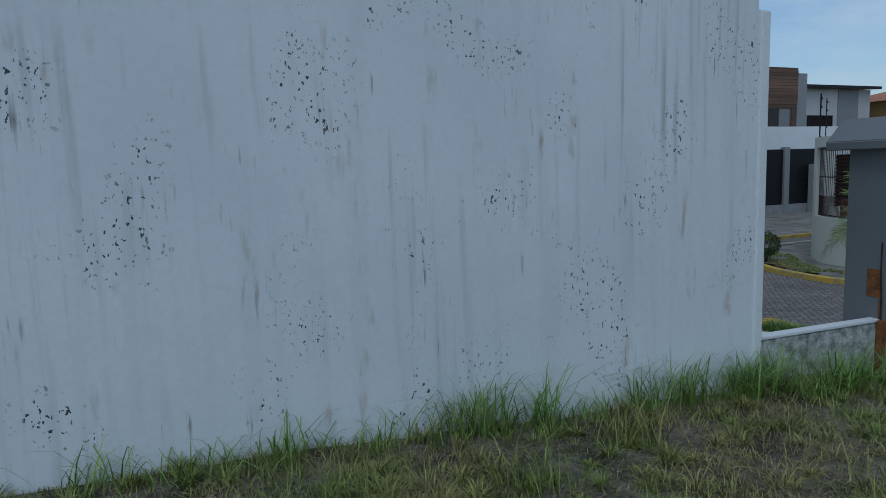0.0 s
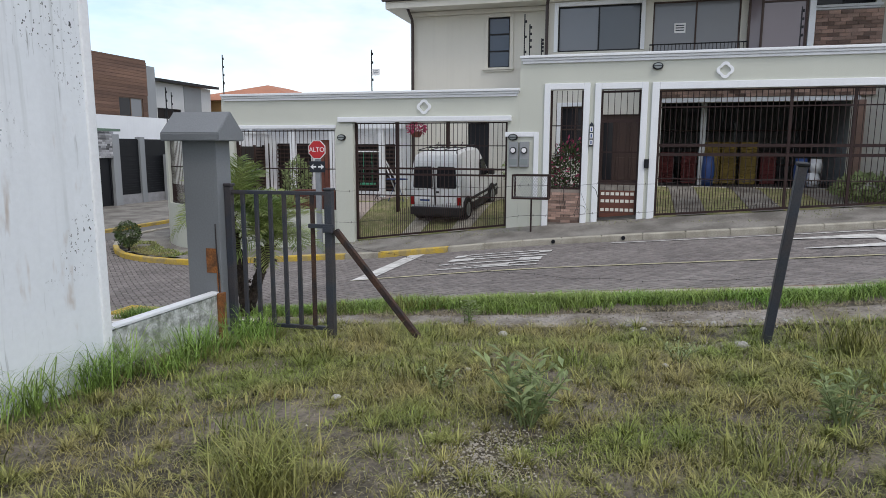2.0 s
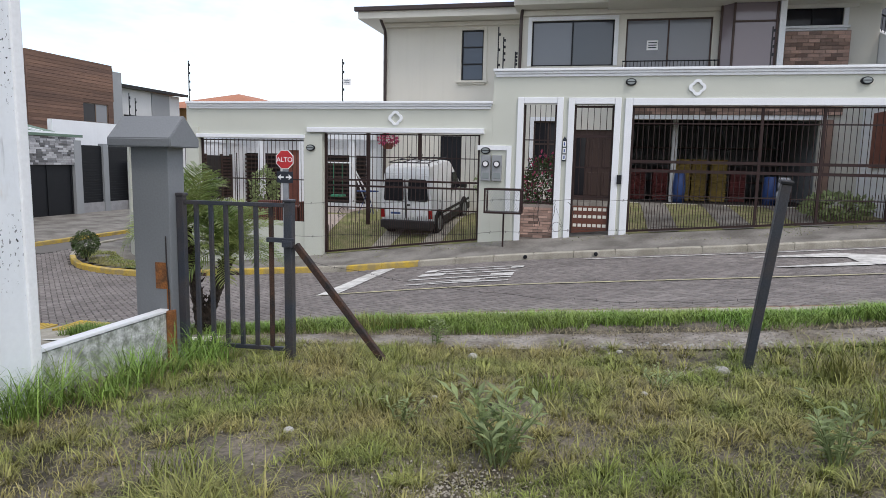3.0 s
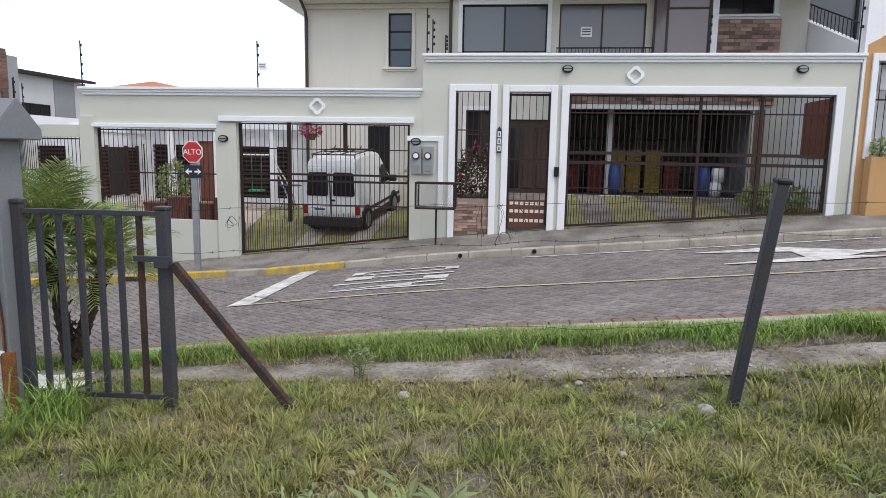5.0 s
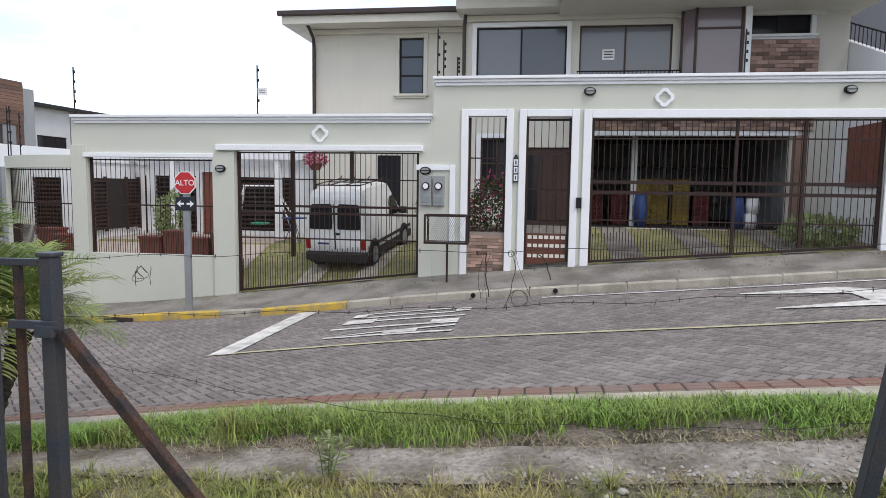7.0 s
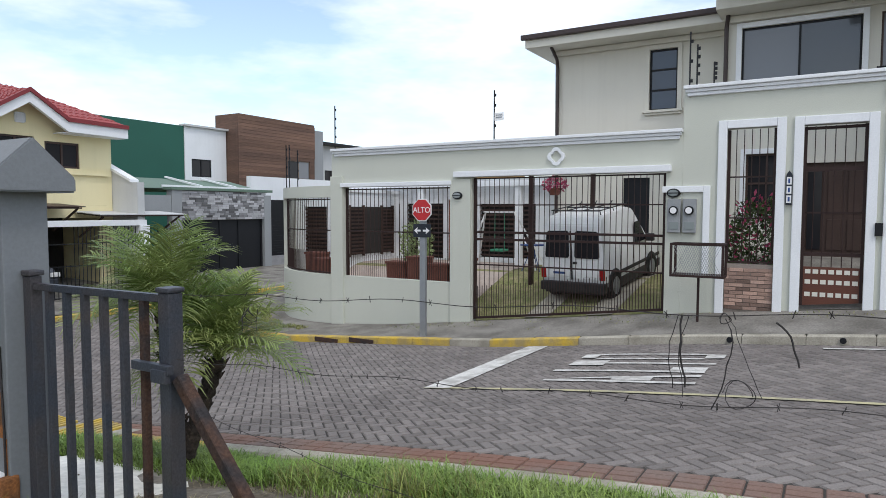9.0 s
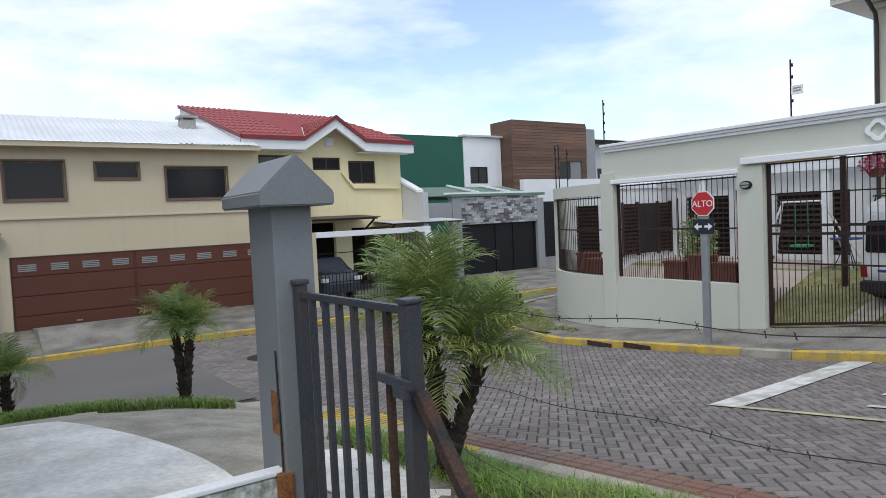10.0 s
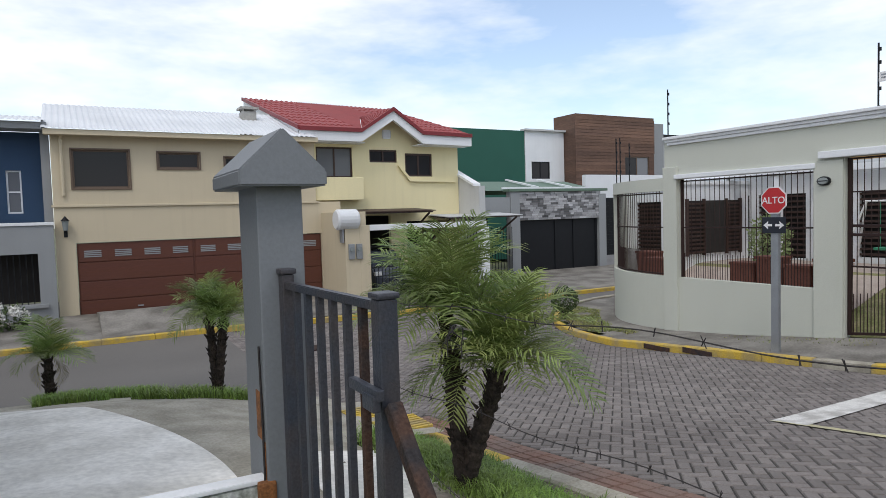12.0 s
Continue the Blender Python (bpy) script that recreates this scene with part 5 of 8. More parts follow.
for p in ((10.52, TY + 2.22), (10.94, TY + 2.22), (10.52, TY + 2.64), (10.94, TY + 2.64)):
    box(ch, p[0], p[0] + 0.05, p[1], p[1] + 0.05, 5.3, 5.38)
part("chimney", ch, "stone", yel, "short stone chimney with a slab")
# ground floor: carport with near-black sheets for shade, canopy, white beam and bars
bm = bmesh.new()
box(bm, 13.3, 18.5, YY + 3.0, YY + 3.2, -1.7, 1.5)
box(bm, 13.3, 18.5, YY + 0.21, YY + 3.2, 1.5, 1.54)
part("carport_inside", bm, "shade_door_black", yel)
bm = bmesh.new()
box(bm, 13.25, 18.1, 20.3, 20.5, 0.86, 1.05, 0.01)
part("gate_beam", bm, "white", yel, "white beam over the carport gate")
for x in (13.25, 18.0):
    bm = bmesh.new()
    box(bm, x - 0.18, x + 0.18, 20.25, 20.55, -1.6, 0.86 if x > 15 else 1.05, 0.01)
    part("gate_pier", bm, "tan" if x < 15 else "white", yel)
bm = bmesh.new()
box(bm, 12.56, 13.3, 20.26, TY - 0.01, -1.6, 1.5)
part("pier", bm, "tan", yel)
ob_bar = bmesh.new()
tube(ob_bar, [(0, 0, 0), (0, 0, 1)], 0.014, 5)
bar_me = bpy.data.meshes.new("bar")
ob_bar.to_mesh(bar_me)
ob_bar.free()
bar_me.materials.append(M["black"])


def far_bar(parent, x, y, z0, z1, r=1.0):
    shared("bar", bar_me, parent, Matrix.Translation(Vector((x, y, z0)) - ORG[parent.name]) @ Matrix.Diagonal((r, r, z1 - z0, 1)))


for k in range(34):
    far_bar(yel, 13.5 + k * 0.132, 20.4, -1.4, 0.86 if k > 15 else -0.35)
for z in (-1.38, -0.4, 0.3):
    bm = bmesh.new()
    box(bm, 13.4, 17.9, 20.38, 20.42, z, z + 0.03)
    part("gate_rail", bm, "black", yel)
for x0, x1, y0, z0 in ((13.4, 16.6, 21.6, 1.42), (17.3, 20.6, 21.6, 1.15)):
    cp = thing("canopy", ((x0 + x1) / 2, y0, z0), "slatted canopy on raking struts", "canopy", "street canopies", kind="structure")
    for k in range(9):
        bm = bmesh.new()
        box(bm, x0, x1, y0 + k * 0.18, y0 + k * 0.18 + 0.07, z0 + 0.012 * k, z0 + 0.05 + 0.012 * k)
        part("slat", bm, "wood_dark", cp)
    bm = bmesh.new()
    prism(bm, [(y0 - 0.05, z0 + 0.055), (y0 + 1.58, z0 + 0.16), (y0 + 1.58, z0 + 0.19), (y0 - 0.05, z0 + 0.085)], "x", x0 - 0.1, x1 + 0.1)
    part("sheet", bm, "wood_dark" if x0 < 15 else "pale_grey", cp)
    for x in (x0 + 0.1, x1 - 0.1):
        bm = bmesh.new()
        tube(bm, [(x, y0 + 0.1, z0), (x, YY - 0.01, z0 - 0.75)], 0.04, 5)
        part("strut", bm, "wood_dark", cp)

# navy and grey house on the other side
navy = thing("navy_house", (1, TY, -1.5), "navy and grey house with a barred window", "house", kind="structure")
bm = bmesh.new()
holed(bm, 2.55, 4.2, 1.2, 4.1, [(3.29, 3.67, 1.72, 2.98)], TY + 0.7, TY + 0.9, "y")
box(bm, -6, 2.549, TY + 0.7, TY + 0.9, 1.2, 4.1)
part("upper_wall", bm, "blue", navy, "navy rendered upper wall")
bm = bmesh.new()
holed(bm, -6, 4.42, -1.75, 1.35, [(0.6, 4.0, -0.9, 0.55)], TY - 0.3, TY - 0.1, "y")
box(bm, -6, 4.42, TY - 0.09, TY + 0.69, 1.25, 1.34)
part("lower_wall", bm, "mid_grey", navy, "grey rendered lower wall")
bm = bmesh.new()
box(bm, -6, 4.44, TY - 0.34, TY - 0.06, 1.352, 1.44, 0.01)
part("coping", bm, "white", navy)
bm = bmesh.new()
box(bm, 4.2, 4.42, TY + 0.3, TY + 0.9, 1.36, 4.15)
part("return_wall", bm, "mid_grey", navy)
bm = bmesh.new()
box(bm, 1.2, 2.75, TY + 0.62, TY + 0.69, 1.45, 4.0)
part("dark_panel", bm, "grey_front", navy, "dark grey upper panel")
for k in range(12):
    bm = bmesh.new()
    box(bm, 1.3 + k * 0.12, 1.39 + k * 0.12, TY - 0.1, TY - 0.07, 1.441, 2.2)
    part("baluster", bm, "white", navy)
bm = bmesh.new()
box(bm, 1.25, 2.75, TY - 0.12, TY - 0.05, 2.201, 2.27)
part("handrail", bm, "white", navy)
window(navy, TY + 0.7, 3.29, 3.67, 1.72, 2.98, "grey_glass", "white", 1, 2, "y", 0.045)
bm = bmesh.new()
box(bm, -6, 4.4, TY - 0.1, TY + 0.75, 4.12, 4.32)
part("eave", bm, "mid_grey", navy)
part("roof", corrugated(-6, 4.35, TY - 0.25, 4.33, TY + 3, 4.9), "zinc", navy)
# near-black sheet set back in the opening paints the room's shade
bm = bmesh.new()
box(bm, 0.6, 4.0, TY + 0.4, TY + 0.5, -0.9, 0.55)
part("window_dark", bm, "shade_door_black", navy)
for k in range(22):
    far_bar(navy, 0.7 + k * 0.15, TY - 0.2, -0.9, 0.55)
bm = bmesh.new()
box(bm, 0.4, 4.2, TY - 0.42, TY - 0.29, -1.0, -0.9, 0.01)
part("sill", bm, "mid_grey", navy)

# stone-fronted garage
SY = 23.8
stoneh = thing("stone_garage_house", (24.5, SY, -1.4), "grey house with black garage gate under stacked stone", "house", kind="structure")
bm = bmesh.new()
box(bm, 22.2, 27.0, SY + 0.02, SY + 0.2, 0.95, 2.22)
part("stone_backing", bm, "mortar", stoneh)
bm = bmesh.new()
box(bm, 21.7, 22.2, SY - 0.05, SY + 0.3, -1.6, 2.3, 0.01)
box(bm, 26.9, 27.35, SY - 0.05, SY + 0.3, -1.6, 2.1, 0.01)
box(bm, 18.72, 21.69, SY - 0.02, SY + 0.2, 1.3, 2.0)
part("pier", bm, "mid_grey", stoneh)
bm = bmesh.new()
box(bm, 22.2, 26.9, SY + 0.12, SY + 0.18, -1.5, 0.95)
gate_ = part("garage_gate", bm, "black", stoneh, "black sheet steel garage gate")
for x in (22.25, 24.3, 25.4, 26.8):
    bm = bmesh.new()
    box(bm, x - 0.04, x + 0.04, SY + 0.08, SY + 0.119, -1.5, 0.94)
    part("gate_post", bm, "black", gate_)
for row in range(13):
    x = 22.2 - (row % 3) * 0.13
    while x < 26.98:
        w_ = random.uniform(0.18, 0.5)
        a, b = max(x, 22.2), min(x + w_, 27.0)
        if b - a > 0.08:
            bm = bmesh.new()
            dep = random.uniform(0.01, 0.05)
            box(bm, a + 0.008, b - 0.008, SY - dep, SY + 0.019, 0.96 + row * 0.097, 0.96 + row * 0.097 + 0.09)
            part("stone", bm, "stone_piece", stoneh)
        x += w_
bm = bmesh.new()
box(bm, 21.6, 27.4, SY - 0.12, SY + 0.4, 2.24, 2.36, 0.01)
part("coping", bm, "green_roof", stoneh)
bm = bmesh.new()
box(bm, 21.6, 27.4, SY + 0.41, SY + 0.50, 2.37, 2.46)
prism(bm, [(SY + 0.5, 2.42), (SY + 3.0, 2.90), (SY + 3.0, 2.97), (SY + 0.5, 2.49)], "x", 23.6, 23.72)
prism(bm, [(SY + 0.5, 2.42), (SY + 3.0, 2.90), (SY + 3.0, 2.97), (SY + 0.5, 2.49)], "x", 25.6, 25.72)
part("roof_batten", bm, "white", stoneh, "white roof battens")
bm = bmesh.new()
prism(bm, [(22.0, 2.401), (SY + 0.5, 3.301), (SY + 0.5, 3.40), (22.0, 2.50)], "x", 18.66, 18.99)
part("sloping_coping", bm, "white", stoneh, "white sloping wall coping")
bm = bmesh.new()
prism(bm, [(SY + 0.4, 2.3), (SY + 6, 2.3), (SY + 6, 2.85), (SY + 3, 2.85)], "x", 18.7, 27.4)
part("roof", bm, "green_roof", stoneh, "pale green roof")
bm = bmesh.new()
box(bm, 18.72, 19.0, 21.7, SY - 0.03, -1.5, 2.4)
prism(bm, [(22.0, 2.4), (SY + 3, 2.4), (SY + 3, 3.5), (SY + 0.5, 3.3)], "x", 18.72, 18.95)
part("side_wall", bm, "pale_grey", stoneh)
# near-black sheet at the porch back, painting its shade
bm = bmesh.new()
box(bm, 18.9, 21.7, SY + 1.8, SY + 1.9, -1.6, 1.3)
part("porch_dark", bm, "shade_door_black", stoneh)
for k in range(18):
    far_bar(stoneh, 19.0 + k * 0.15, SY - 0.3, -1.4, 0.7)
# black fence and pillar box further on
bm = bmesh.new()
box(bm, 27.4, 34, SY + 0.2, SY + 0.3, -1.4, 1.9)
fence_ = part("fence_wall", bm, "black", stoneh, "black slatted fence")
for k in range(22):
    bm = bmesh.new()
    box(bm, 27.45, 33.9, SY + 0.16, SY + 0.199, -0.85 + k * 0.125, -0.77 + k * 0.125)
    part("slat", bm, "black", fence_)
for x in (28.9, 32.4):
    bm = bmesh.new()
    box(bm, x, x + 0.35, SY + 0.05, SY + 0.35, -1.5, 2.0, 0.01)
    part("fence_pier", bm, "grey_front", stoneh)
bm = bmesh.new()
box(bm, 27.4, 34, SY + 0.1, SY + 0.5, -1.5, -0.9)
part("fence_base", bm, "stone_piece", stoneh)
bm = bmesh.new()
box(bm, 30.6, 31.0, SY - 0.3, SY + 0.05, -1.5, 1.1, 0.01)
part("meter_pier", bm, "mid_grey", stoneh)

# modern houses behind
FY = 34.0
modern = thing("modern_houses", (34, FY, -1), "green, white and brown clad modern house", "house", kind="structure")
bm = bmesh.new()
prism(bm, [(FY, -1.6), (FY, 6.5), (FY + 9, 6.9), (FY + 9, -1.6)], "x", 24.0, 30.3)
part("green_wing", bm, "green", modern, "dark green clad wing")
bm = bmesh.new()
holed(bm, 30.32, 33.5, -1.6, 6.5, [(30.8, 32.3, 3.45, 4.55)], FY - 0.05, FY + 0.2, "y")
box(bm, 33.2, 33.5, FY + 0.21, FY + 9, -1.6, 6.4)
part("white_wing", bm, "white", modern, "white rendered wing")
bm = bmesh.new()
box(bm, 30.2, 33.7, FY - 0.25, FY + 0.3, 6.5, 6.62)
part("white_coping", bm, "pale_grey", modern)
window(modern, FY - 0.05, 30.8, 32.3, 3.45, 4.55, "dark_glass", "black", 2, 1, "y", 0.06)
bm = bmesh.new()
holed(bm, 33.55, 40.7, -1.6, 7.6, [(37.9, 40.2, 3.6, 4.9)], FY - 1.2, FY - 1.0, "y")
box(bm, 33.55, 33.75, FY - 0.99, FY + 1.0, -1.6, 7.6)
box(bm, 33.76, 40.7, FY - 0.99, FY + 1.0, 7.4, 7.6)
brown = part("brown_wing", bm, "clad", modern, "brown wood clad box")
for k in range(26):
    bm = bmesh.new()
    z = 2.2 + k * 0.21
    if z < 7.4:
        for a, b in ((33.5, 40.72),) if not 3.4 < z < 4.95 else ((33.5, 37.85),):
            box(bm, a, b, FY - 1.23, FY - 1.201, z, z + 0.19)
        part("board", bm, "clad", brown)
window(modern, FY - 1.2, 37.9, 40.2, 3.6, 4.9, ("dark_glass", "grey_glass"), "frame_brown", 2, 1, "y", 0.06)
bm = bmesh.new()
box(bm, 40.72, 42.0, FY - 0.9, FY + 9, -1.6, 7.3)
part("grey_wing", bm, "mid_grey", modern)
bm = bmesh.new()
holed(bm, 42.02, 50.0, -1.6, 6.4, [(43.2, 46, 3.4, 4.5)], FY, FY + 0.2, "y")
part("pale_wing", bm, "pale_grey", modern)
window(modern, FY, 43.2, 46, 3.4, 4.5, "dark_glass", "black", 3, 1, "y", 0.06)
bm = bmesh.new()
box(bm, 46.4, 48.6, FY - 0.06, FY - 0.002, 3.0, 6.38)
part("dark_panel", bm, "grey_front", modern)
bm = bmesh.new()
prism(bm, [(FY - 0.6, 6.42), (FY + 9, 7.2), (FY + 9, 7.4), (FY - 0.6, 6.62)], "x", 41.9, 50.4)
part("dark_roof", bm, "black", modern)
bm = bmesh.new()
box(bm, 28.6, 60, 26.5, 26.8, -1.6, 3.2)
tagged(part("garden_wall", bm, "white"), "long white garden wall", "wall", kind="structure")
# small orange-roofed house further back
oh = thing("orange_roof_house", (58, 30, 0), "distant house with an orange tiled roof", "house", kind="structure")
bm = bmesh.new()
box(bm, 52, 66, 27, 38, -1, 5.6)
part("wall", bm, "orange", oh)
bm = bmesh.new()
for q in (((51.2, 26.2), (66.8, 26.2)),):
    vs = [bm.verts.new(p) for p in ((51, 26, 5.6), (67, 26, 5.6), (67, 39, 5.6), (51, 39, 5.6), (57, 32.5, 7.4), (61, 32.5, 7.4))]
    for fc in ((0, 1, 5, 4), (1, 2, 5), (2, 3, 4, 5), (3, 0, 4), (3, 2, 1, 0)):
        bm.faces.new([vs[k] for k in fc])
part("roof", bm, "orange_roof", oh, "orange tiled hip roof")


# ---- gate pillar, small gate, brace and leaning post ----
pillar = thing("gate_pillar", (5.71, 3.72, -0.5), "grey painted pillar with a gabled cap and rust patches", "pillar")
bm = bmesh.new()
box(bm, 5.60, 5.83, 3.56, 3.93, -0.7, 1.50, 0.008)
part("shaft", bm, "grey", pillar)
bm = bmesh.new()
prism(bm, [(5.50, 1.485), (5.93, 1.485), (5.93, 1.56), (5.715, 1.765), (5.50, 1.56)], "y", 3.46, 4.09, 0.008)
part("cap", bm, "grey", pillar, "gabled grey cap")
bm = bmesh.new()
box(bm, 5.595, 5.599, 3.60, 3.72, 0.22, 0.46)
box(bm, 5.595, 5.599, 3.58, 3.61, -0.1, 0.22)
part("rust_patch", bm, "rust_plate", pillar, "rusted steel plate patch")
bm = bmesh.new()
tube(bm, [(5.59, 3.60, 0.7), (5.592, 3.60, 0.45), (5.59, 3.585, 0.25), (5.59, 3.585, -0.05)], 0.006, 5)
part("wire", bm, "wire", pillar)
bm = bmesh.new()
box(bm, 5.55, 5.64, 3.545, 3.598, -0.45, 0.03, 0.015)
part("rust_bracket", bm, "rust_plate", pillar, "rusted bracket at the wall's end")

gate = thing("small_gate", (5.76, 3.0, -0.35), "charcoal steel bar gate beside the pillar", "gate")
bm = bmesh.new()
box(bm, 5.69, 5.75, 3.485, 3.555, -0.38, 1.055, 0.006)
box(bm, 5.68, 5.76, 3.475, 3.555, 1.057, 1.085, 0.008)
part("hinge_post", bm, "steel", gate)
bm = bmesh.new()
box(bm, 5.735, 5.81, 2.455, 2.53, -0.42, 1.03, 0.008)
box(bm, 5.727, 5.818, 2.447, 2.538, 1.031, 1.055, 0.01)
part("latch_post", bm, "steel", gate)
for z0 in (0.985, -0.31):
    bm = bmesh.new()
    prism(bm, [(5.745, 2.53), (5.785, 2.53), (5.74, 3.485), (5.70, 3.485)], "z", z0, z0 + 0.035, 0.004)
    part("rail", bm, "steel", gate)
for k in range(6):
    y = 2.66 + k * 0.143
    gx = 5.762 - (y - 2.53) / 0.955 * 0.045
    bm = bmesh.new()
    box(bm, gx - 0.012, gx + 0.018, y - 0.018, y + 0.018, -0.275, 0.985, 0.003)
    part("bar", bm, "steel" if k not in (0,) else "rust", gate)
bm = bmesh.new()
box(bm, 5.70, 5.73, 2.42, 2.68, 0.68, 0.72, 0.004)
box(bm, 5.69, 5.72, 2.43, 2.53, 0.64, 0.70, 0.006)
part("latch", bm, "steel", gate, "welded latch bar")
brace = thing("gate_brace", (5.76, 1.65, -0.3), "rusty square steel brace leaning on the gate post", "brace")
bm = bmesh.new()
a, b = Vector((5.765, 2.43, 0.66)), Vector((5.80, 1.60, -0.36))
d = (b - a).normalized()
s_ = d.cross(Vector((1, 0, 0))).normalized() * 0.028
for p, q in ((a, b),):
    vs = [bm.verts.new(w_ + Vector((dx, 0, 0)) + s_ * k) for w_ in (p, q) for dx, k in ((-0.028, -1), (0.028, -1), (0.028, 1), (-0.028, 1))]
    for fc in ((0, 1, 2, 3), (7, 6, 5, 4), (0, 4, 5, 1), (1, 5, 6, 2), (2, 6, 7, 3), (3, 7, 4, 0)):
        bm.faces.new([vs[k] for k in fc])
bmesh.ops.bevel(bm, geom=bm.edges[:], offset=0.005, segments=1, affect="EDGES")
part("bar", bm, "rust", brace)
post = thing("fence_post", (5.96, -1.35, -0.2), "leaning charcoal steel fence post", "post")
bm = bmesh.new()
a, b = Vector((5.97, -1.34, -0.35)), Vector((5.76, -1.47, 1.30))
def square_bar(bm, a, b, h):
    d = (b - a).normalized()
    u = d.cross(Vector((0, 1, 0))).normalized() * h
    w_ = d.cross(u).normalized() * h
    vs = [bm.verts.new(p + u * i + w_ * j) for p in (a, b) for i, j in ((-1, -1), (1, -1), (1, 1), (-1, 1))]
    for fc in ((0, 1, 2, 3), (7, 6, 5, 4), (0, 4, 5, 1), (1, 5, 6, 2), (2, 6, 7, 3), (3, 7, 4, 0)):
        bm.faces.new([vs[k] for k in fc])
    bmesh.ops.bevel(bm, geom=[e for e in bm.edges if e.verts[0] in vs], offset=h * 0.15, segments=1, affect="EDGES")
square_bar(bm, a, b, 0.034)
part("shaft", bm, "steel", post)
bm = bmesh.new()
square_bar(bm, b - (b - a).normalized() * 0.005, b + (b - a).normalized() * 0.025, 0.045)
part("cap", bm, "black", post)

# barbed wire slung from the gate to the post and across
def wire_run(name, pts, label, barbs=True):
    th = thing(name, pts[0], label, "wire")
    bm = bmesh.new()
    tube(bm, pts, 0.0014, 4)
    part("strand", bm, "wire", th)
    if barbs:
        rb = random.Random(len(pts) + int(pts[0][2] * 100))
        for i in range(2, len(pts) - 1, 2):
            p = Vector(pts[i]).lerp(Vector(pts[i + 1]), rb.random())
            bm = bmesh.new()
            for k in range(2):
                o = Vector((rb.uniform(-0.6, 0.6), rb.uniform(-0.7, 0.7), 1.0)).normalized() * rb.uniform(0.008, 0.013)
                tube(bm, [p + o, p - o], 0.0012, 4)
            part("barb", bm, "wire", th)
    return th


def sag(a, b, drop, n_=26):
    a, b = Vector(a), Vector(b)
    return [tuple(a.lerp(b, t) - Vector((0, 0, drop * 4 * t * (1 - t) + 0.008 * math.sin(t * 37))) ) for t in [i / n_ for i in range(n_ + 1)]]


wire_run("barbed_wire", sag((5.77, 2.45, 1.03), (5.79, -1.43, 1.19), 0.0, 60), "taut rusty barbed wire between gate and post")
wire_run("barbed_wire", sag((5.76, 2.44, 0.74), (5.83, -1.41, 1.0), 0.02, 60), "rusty barbed wire between gate and post")
wire_run("barbed_wire", sag((5.78, 2.30, 0.52), (5.88, -1.38, 0.40), 0.14, 40), "slack rusty barbed wire low between gate and post")
wire_run("barbed_wire", sag((5.79, -1.43, 1.19), (6.0, -7.5, 1.55), 0.10, 44), "rusty barbed wire beyond the post")
wire_run("barbed_wire", sag((5.83, -1.41, 1.0), (6.0, -7.5, 1.25), 0.12, 44), "rusty barbed wire beyond the post")


def tangle(x, y, z, seed, label, drops, loops):
    """Cut ends of wire that hang from the strand: limp drops and curled loops."""
    th = thing("wire_tangle", (x, y, z), label, "wire", "wire tangles")
    rw = random.Random(seed)
    for dy, length, r in drops:
        bm = bmesh.new()
        pts, q, dirv = [], Vector((x, y + dy * 0.2, z)), Vector((0, dy, -0.4)).normalized()
        for j in range(9):
            pts.append(tuple(q))
            dirv = (dirv * 0.75 + Vector((rw.uniform(-0.2, 0.2), rw.uniform(-0.3, 0.3), -0.35))).normalized()
            q = q + dirv * length / 8
        tube(bm, pts, r, 5)
        part("hanging_end", bm, "wire", th)
    for dy, dz, r in loops:
        bm = bmesh.new()
        pts = [(x + 0.02 * math.sin(k * 0.9), y + dy + r * math.cos(k * 0.45) * (1 - 0.012 * k), z + dz + r * math.sin(k * 0.45) * 0.9) for k in range(22)]
        tube(bm, pts, 0.0013, 4)
        part("loop", bm, "wire", th)


tangle(5.78, 0.28, 1.11, 4, "dark cut cable and wire ends hanging from the strand", ((0.25, 0.20, 0.0028), (0.30, 0.22, 0.0012), (0.16, 0.24, 0.0010), (-0.9, 0.13, 0.0026), (-0.30, 0.26, 0.0018), (-0.34, 0.22, 0.0010)), ((-0.10, -0.20, 0.042), (-0.06, 0.0, 0.015)))
tangle(5.77, 1.98, 1.0, 9, "curled rusty wire ends on the strand near the gate", ((0.2, 0.10, 0.0016), (-0.15, 0.09, 0.0016)), ((0.02, -0.03, 0.035), (0.04, -0.05, 0.028)))


# ---- street sign, letter basket, lamps, meters ----
ax, ay = 15.45, 7.30
az = far_walk(ax, ay)
sign = thing("stop_sign", (ax, ay, az), "red octagonal stop sign over a black arrow plate", "street sign")
bm = bmesh.new()
box(bm, ax - 0.035, ax + 0.035, ay - 0.07, ay + 0.07, az - 0.1, 1.60, 0.006)
part("pole", bm, "galv", sign)
R8 = 0.25
octo = [(ay + R8 * math.cos(radians(22.5 + 45 * k)), 1.40 + R8 * math.sin(radians(22.5 + 45 * k))) for k in range(8)]
octi = [(ay + R8 * 0.92 * math.cos(radians(22.5 + 45 * k)), 1.40 + R8 * 0.92 * math.sin(radians(22.5 + 45 * k))) for k in range(8)]
bm = bmesh.new()
prism(bm, octo, "x", ax - 0.055, ax - 0.04)
pl = part("plate", bm, "sign_white", sign)
bm = bmesh.new()
prism(bm, octi, "x", ax - 0.060, ax - 0.0555)
part("face", bm, "sign_red", pl, "red face")
text_mesh("ALTO", 0.165, "sign_white", Matrix.Translation((ax - 0.064, ay, 1.395)) @ FACE_X, pl)
bm = bmesh.new()
box(bm, ax - 0.055, ax - 0.04, ay - 0.215, ay + 0.215, 0.83, 1.11, 0.006)
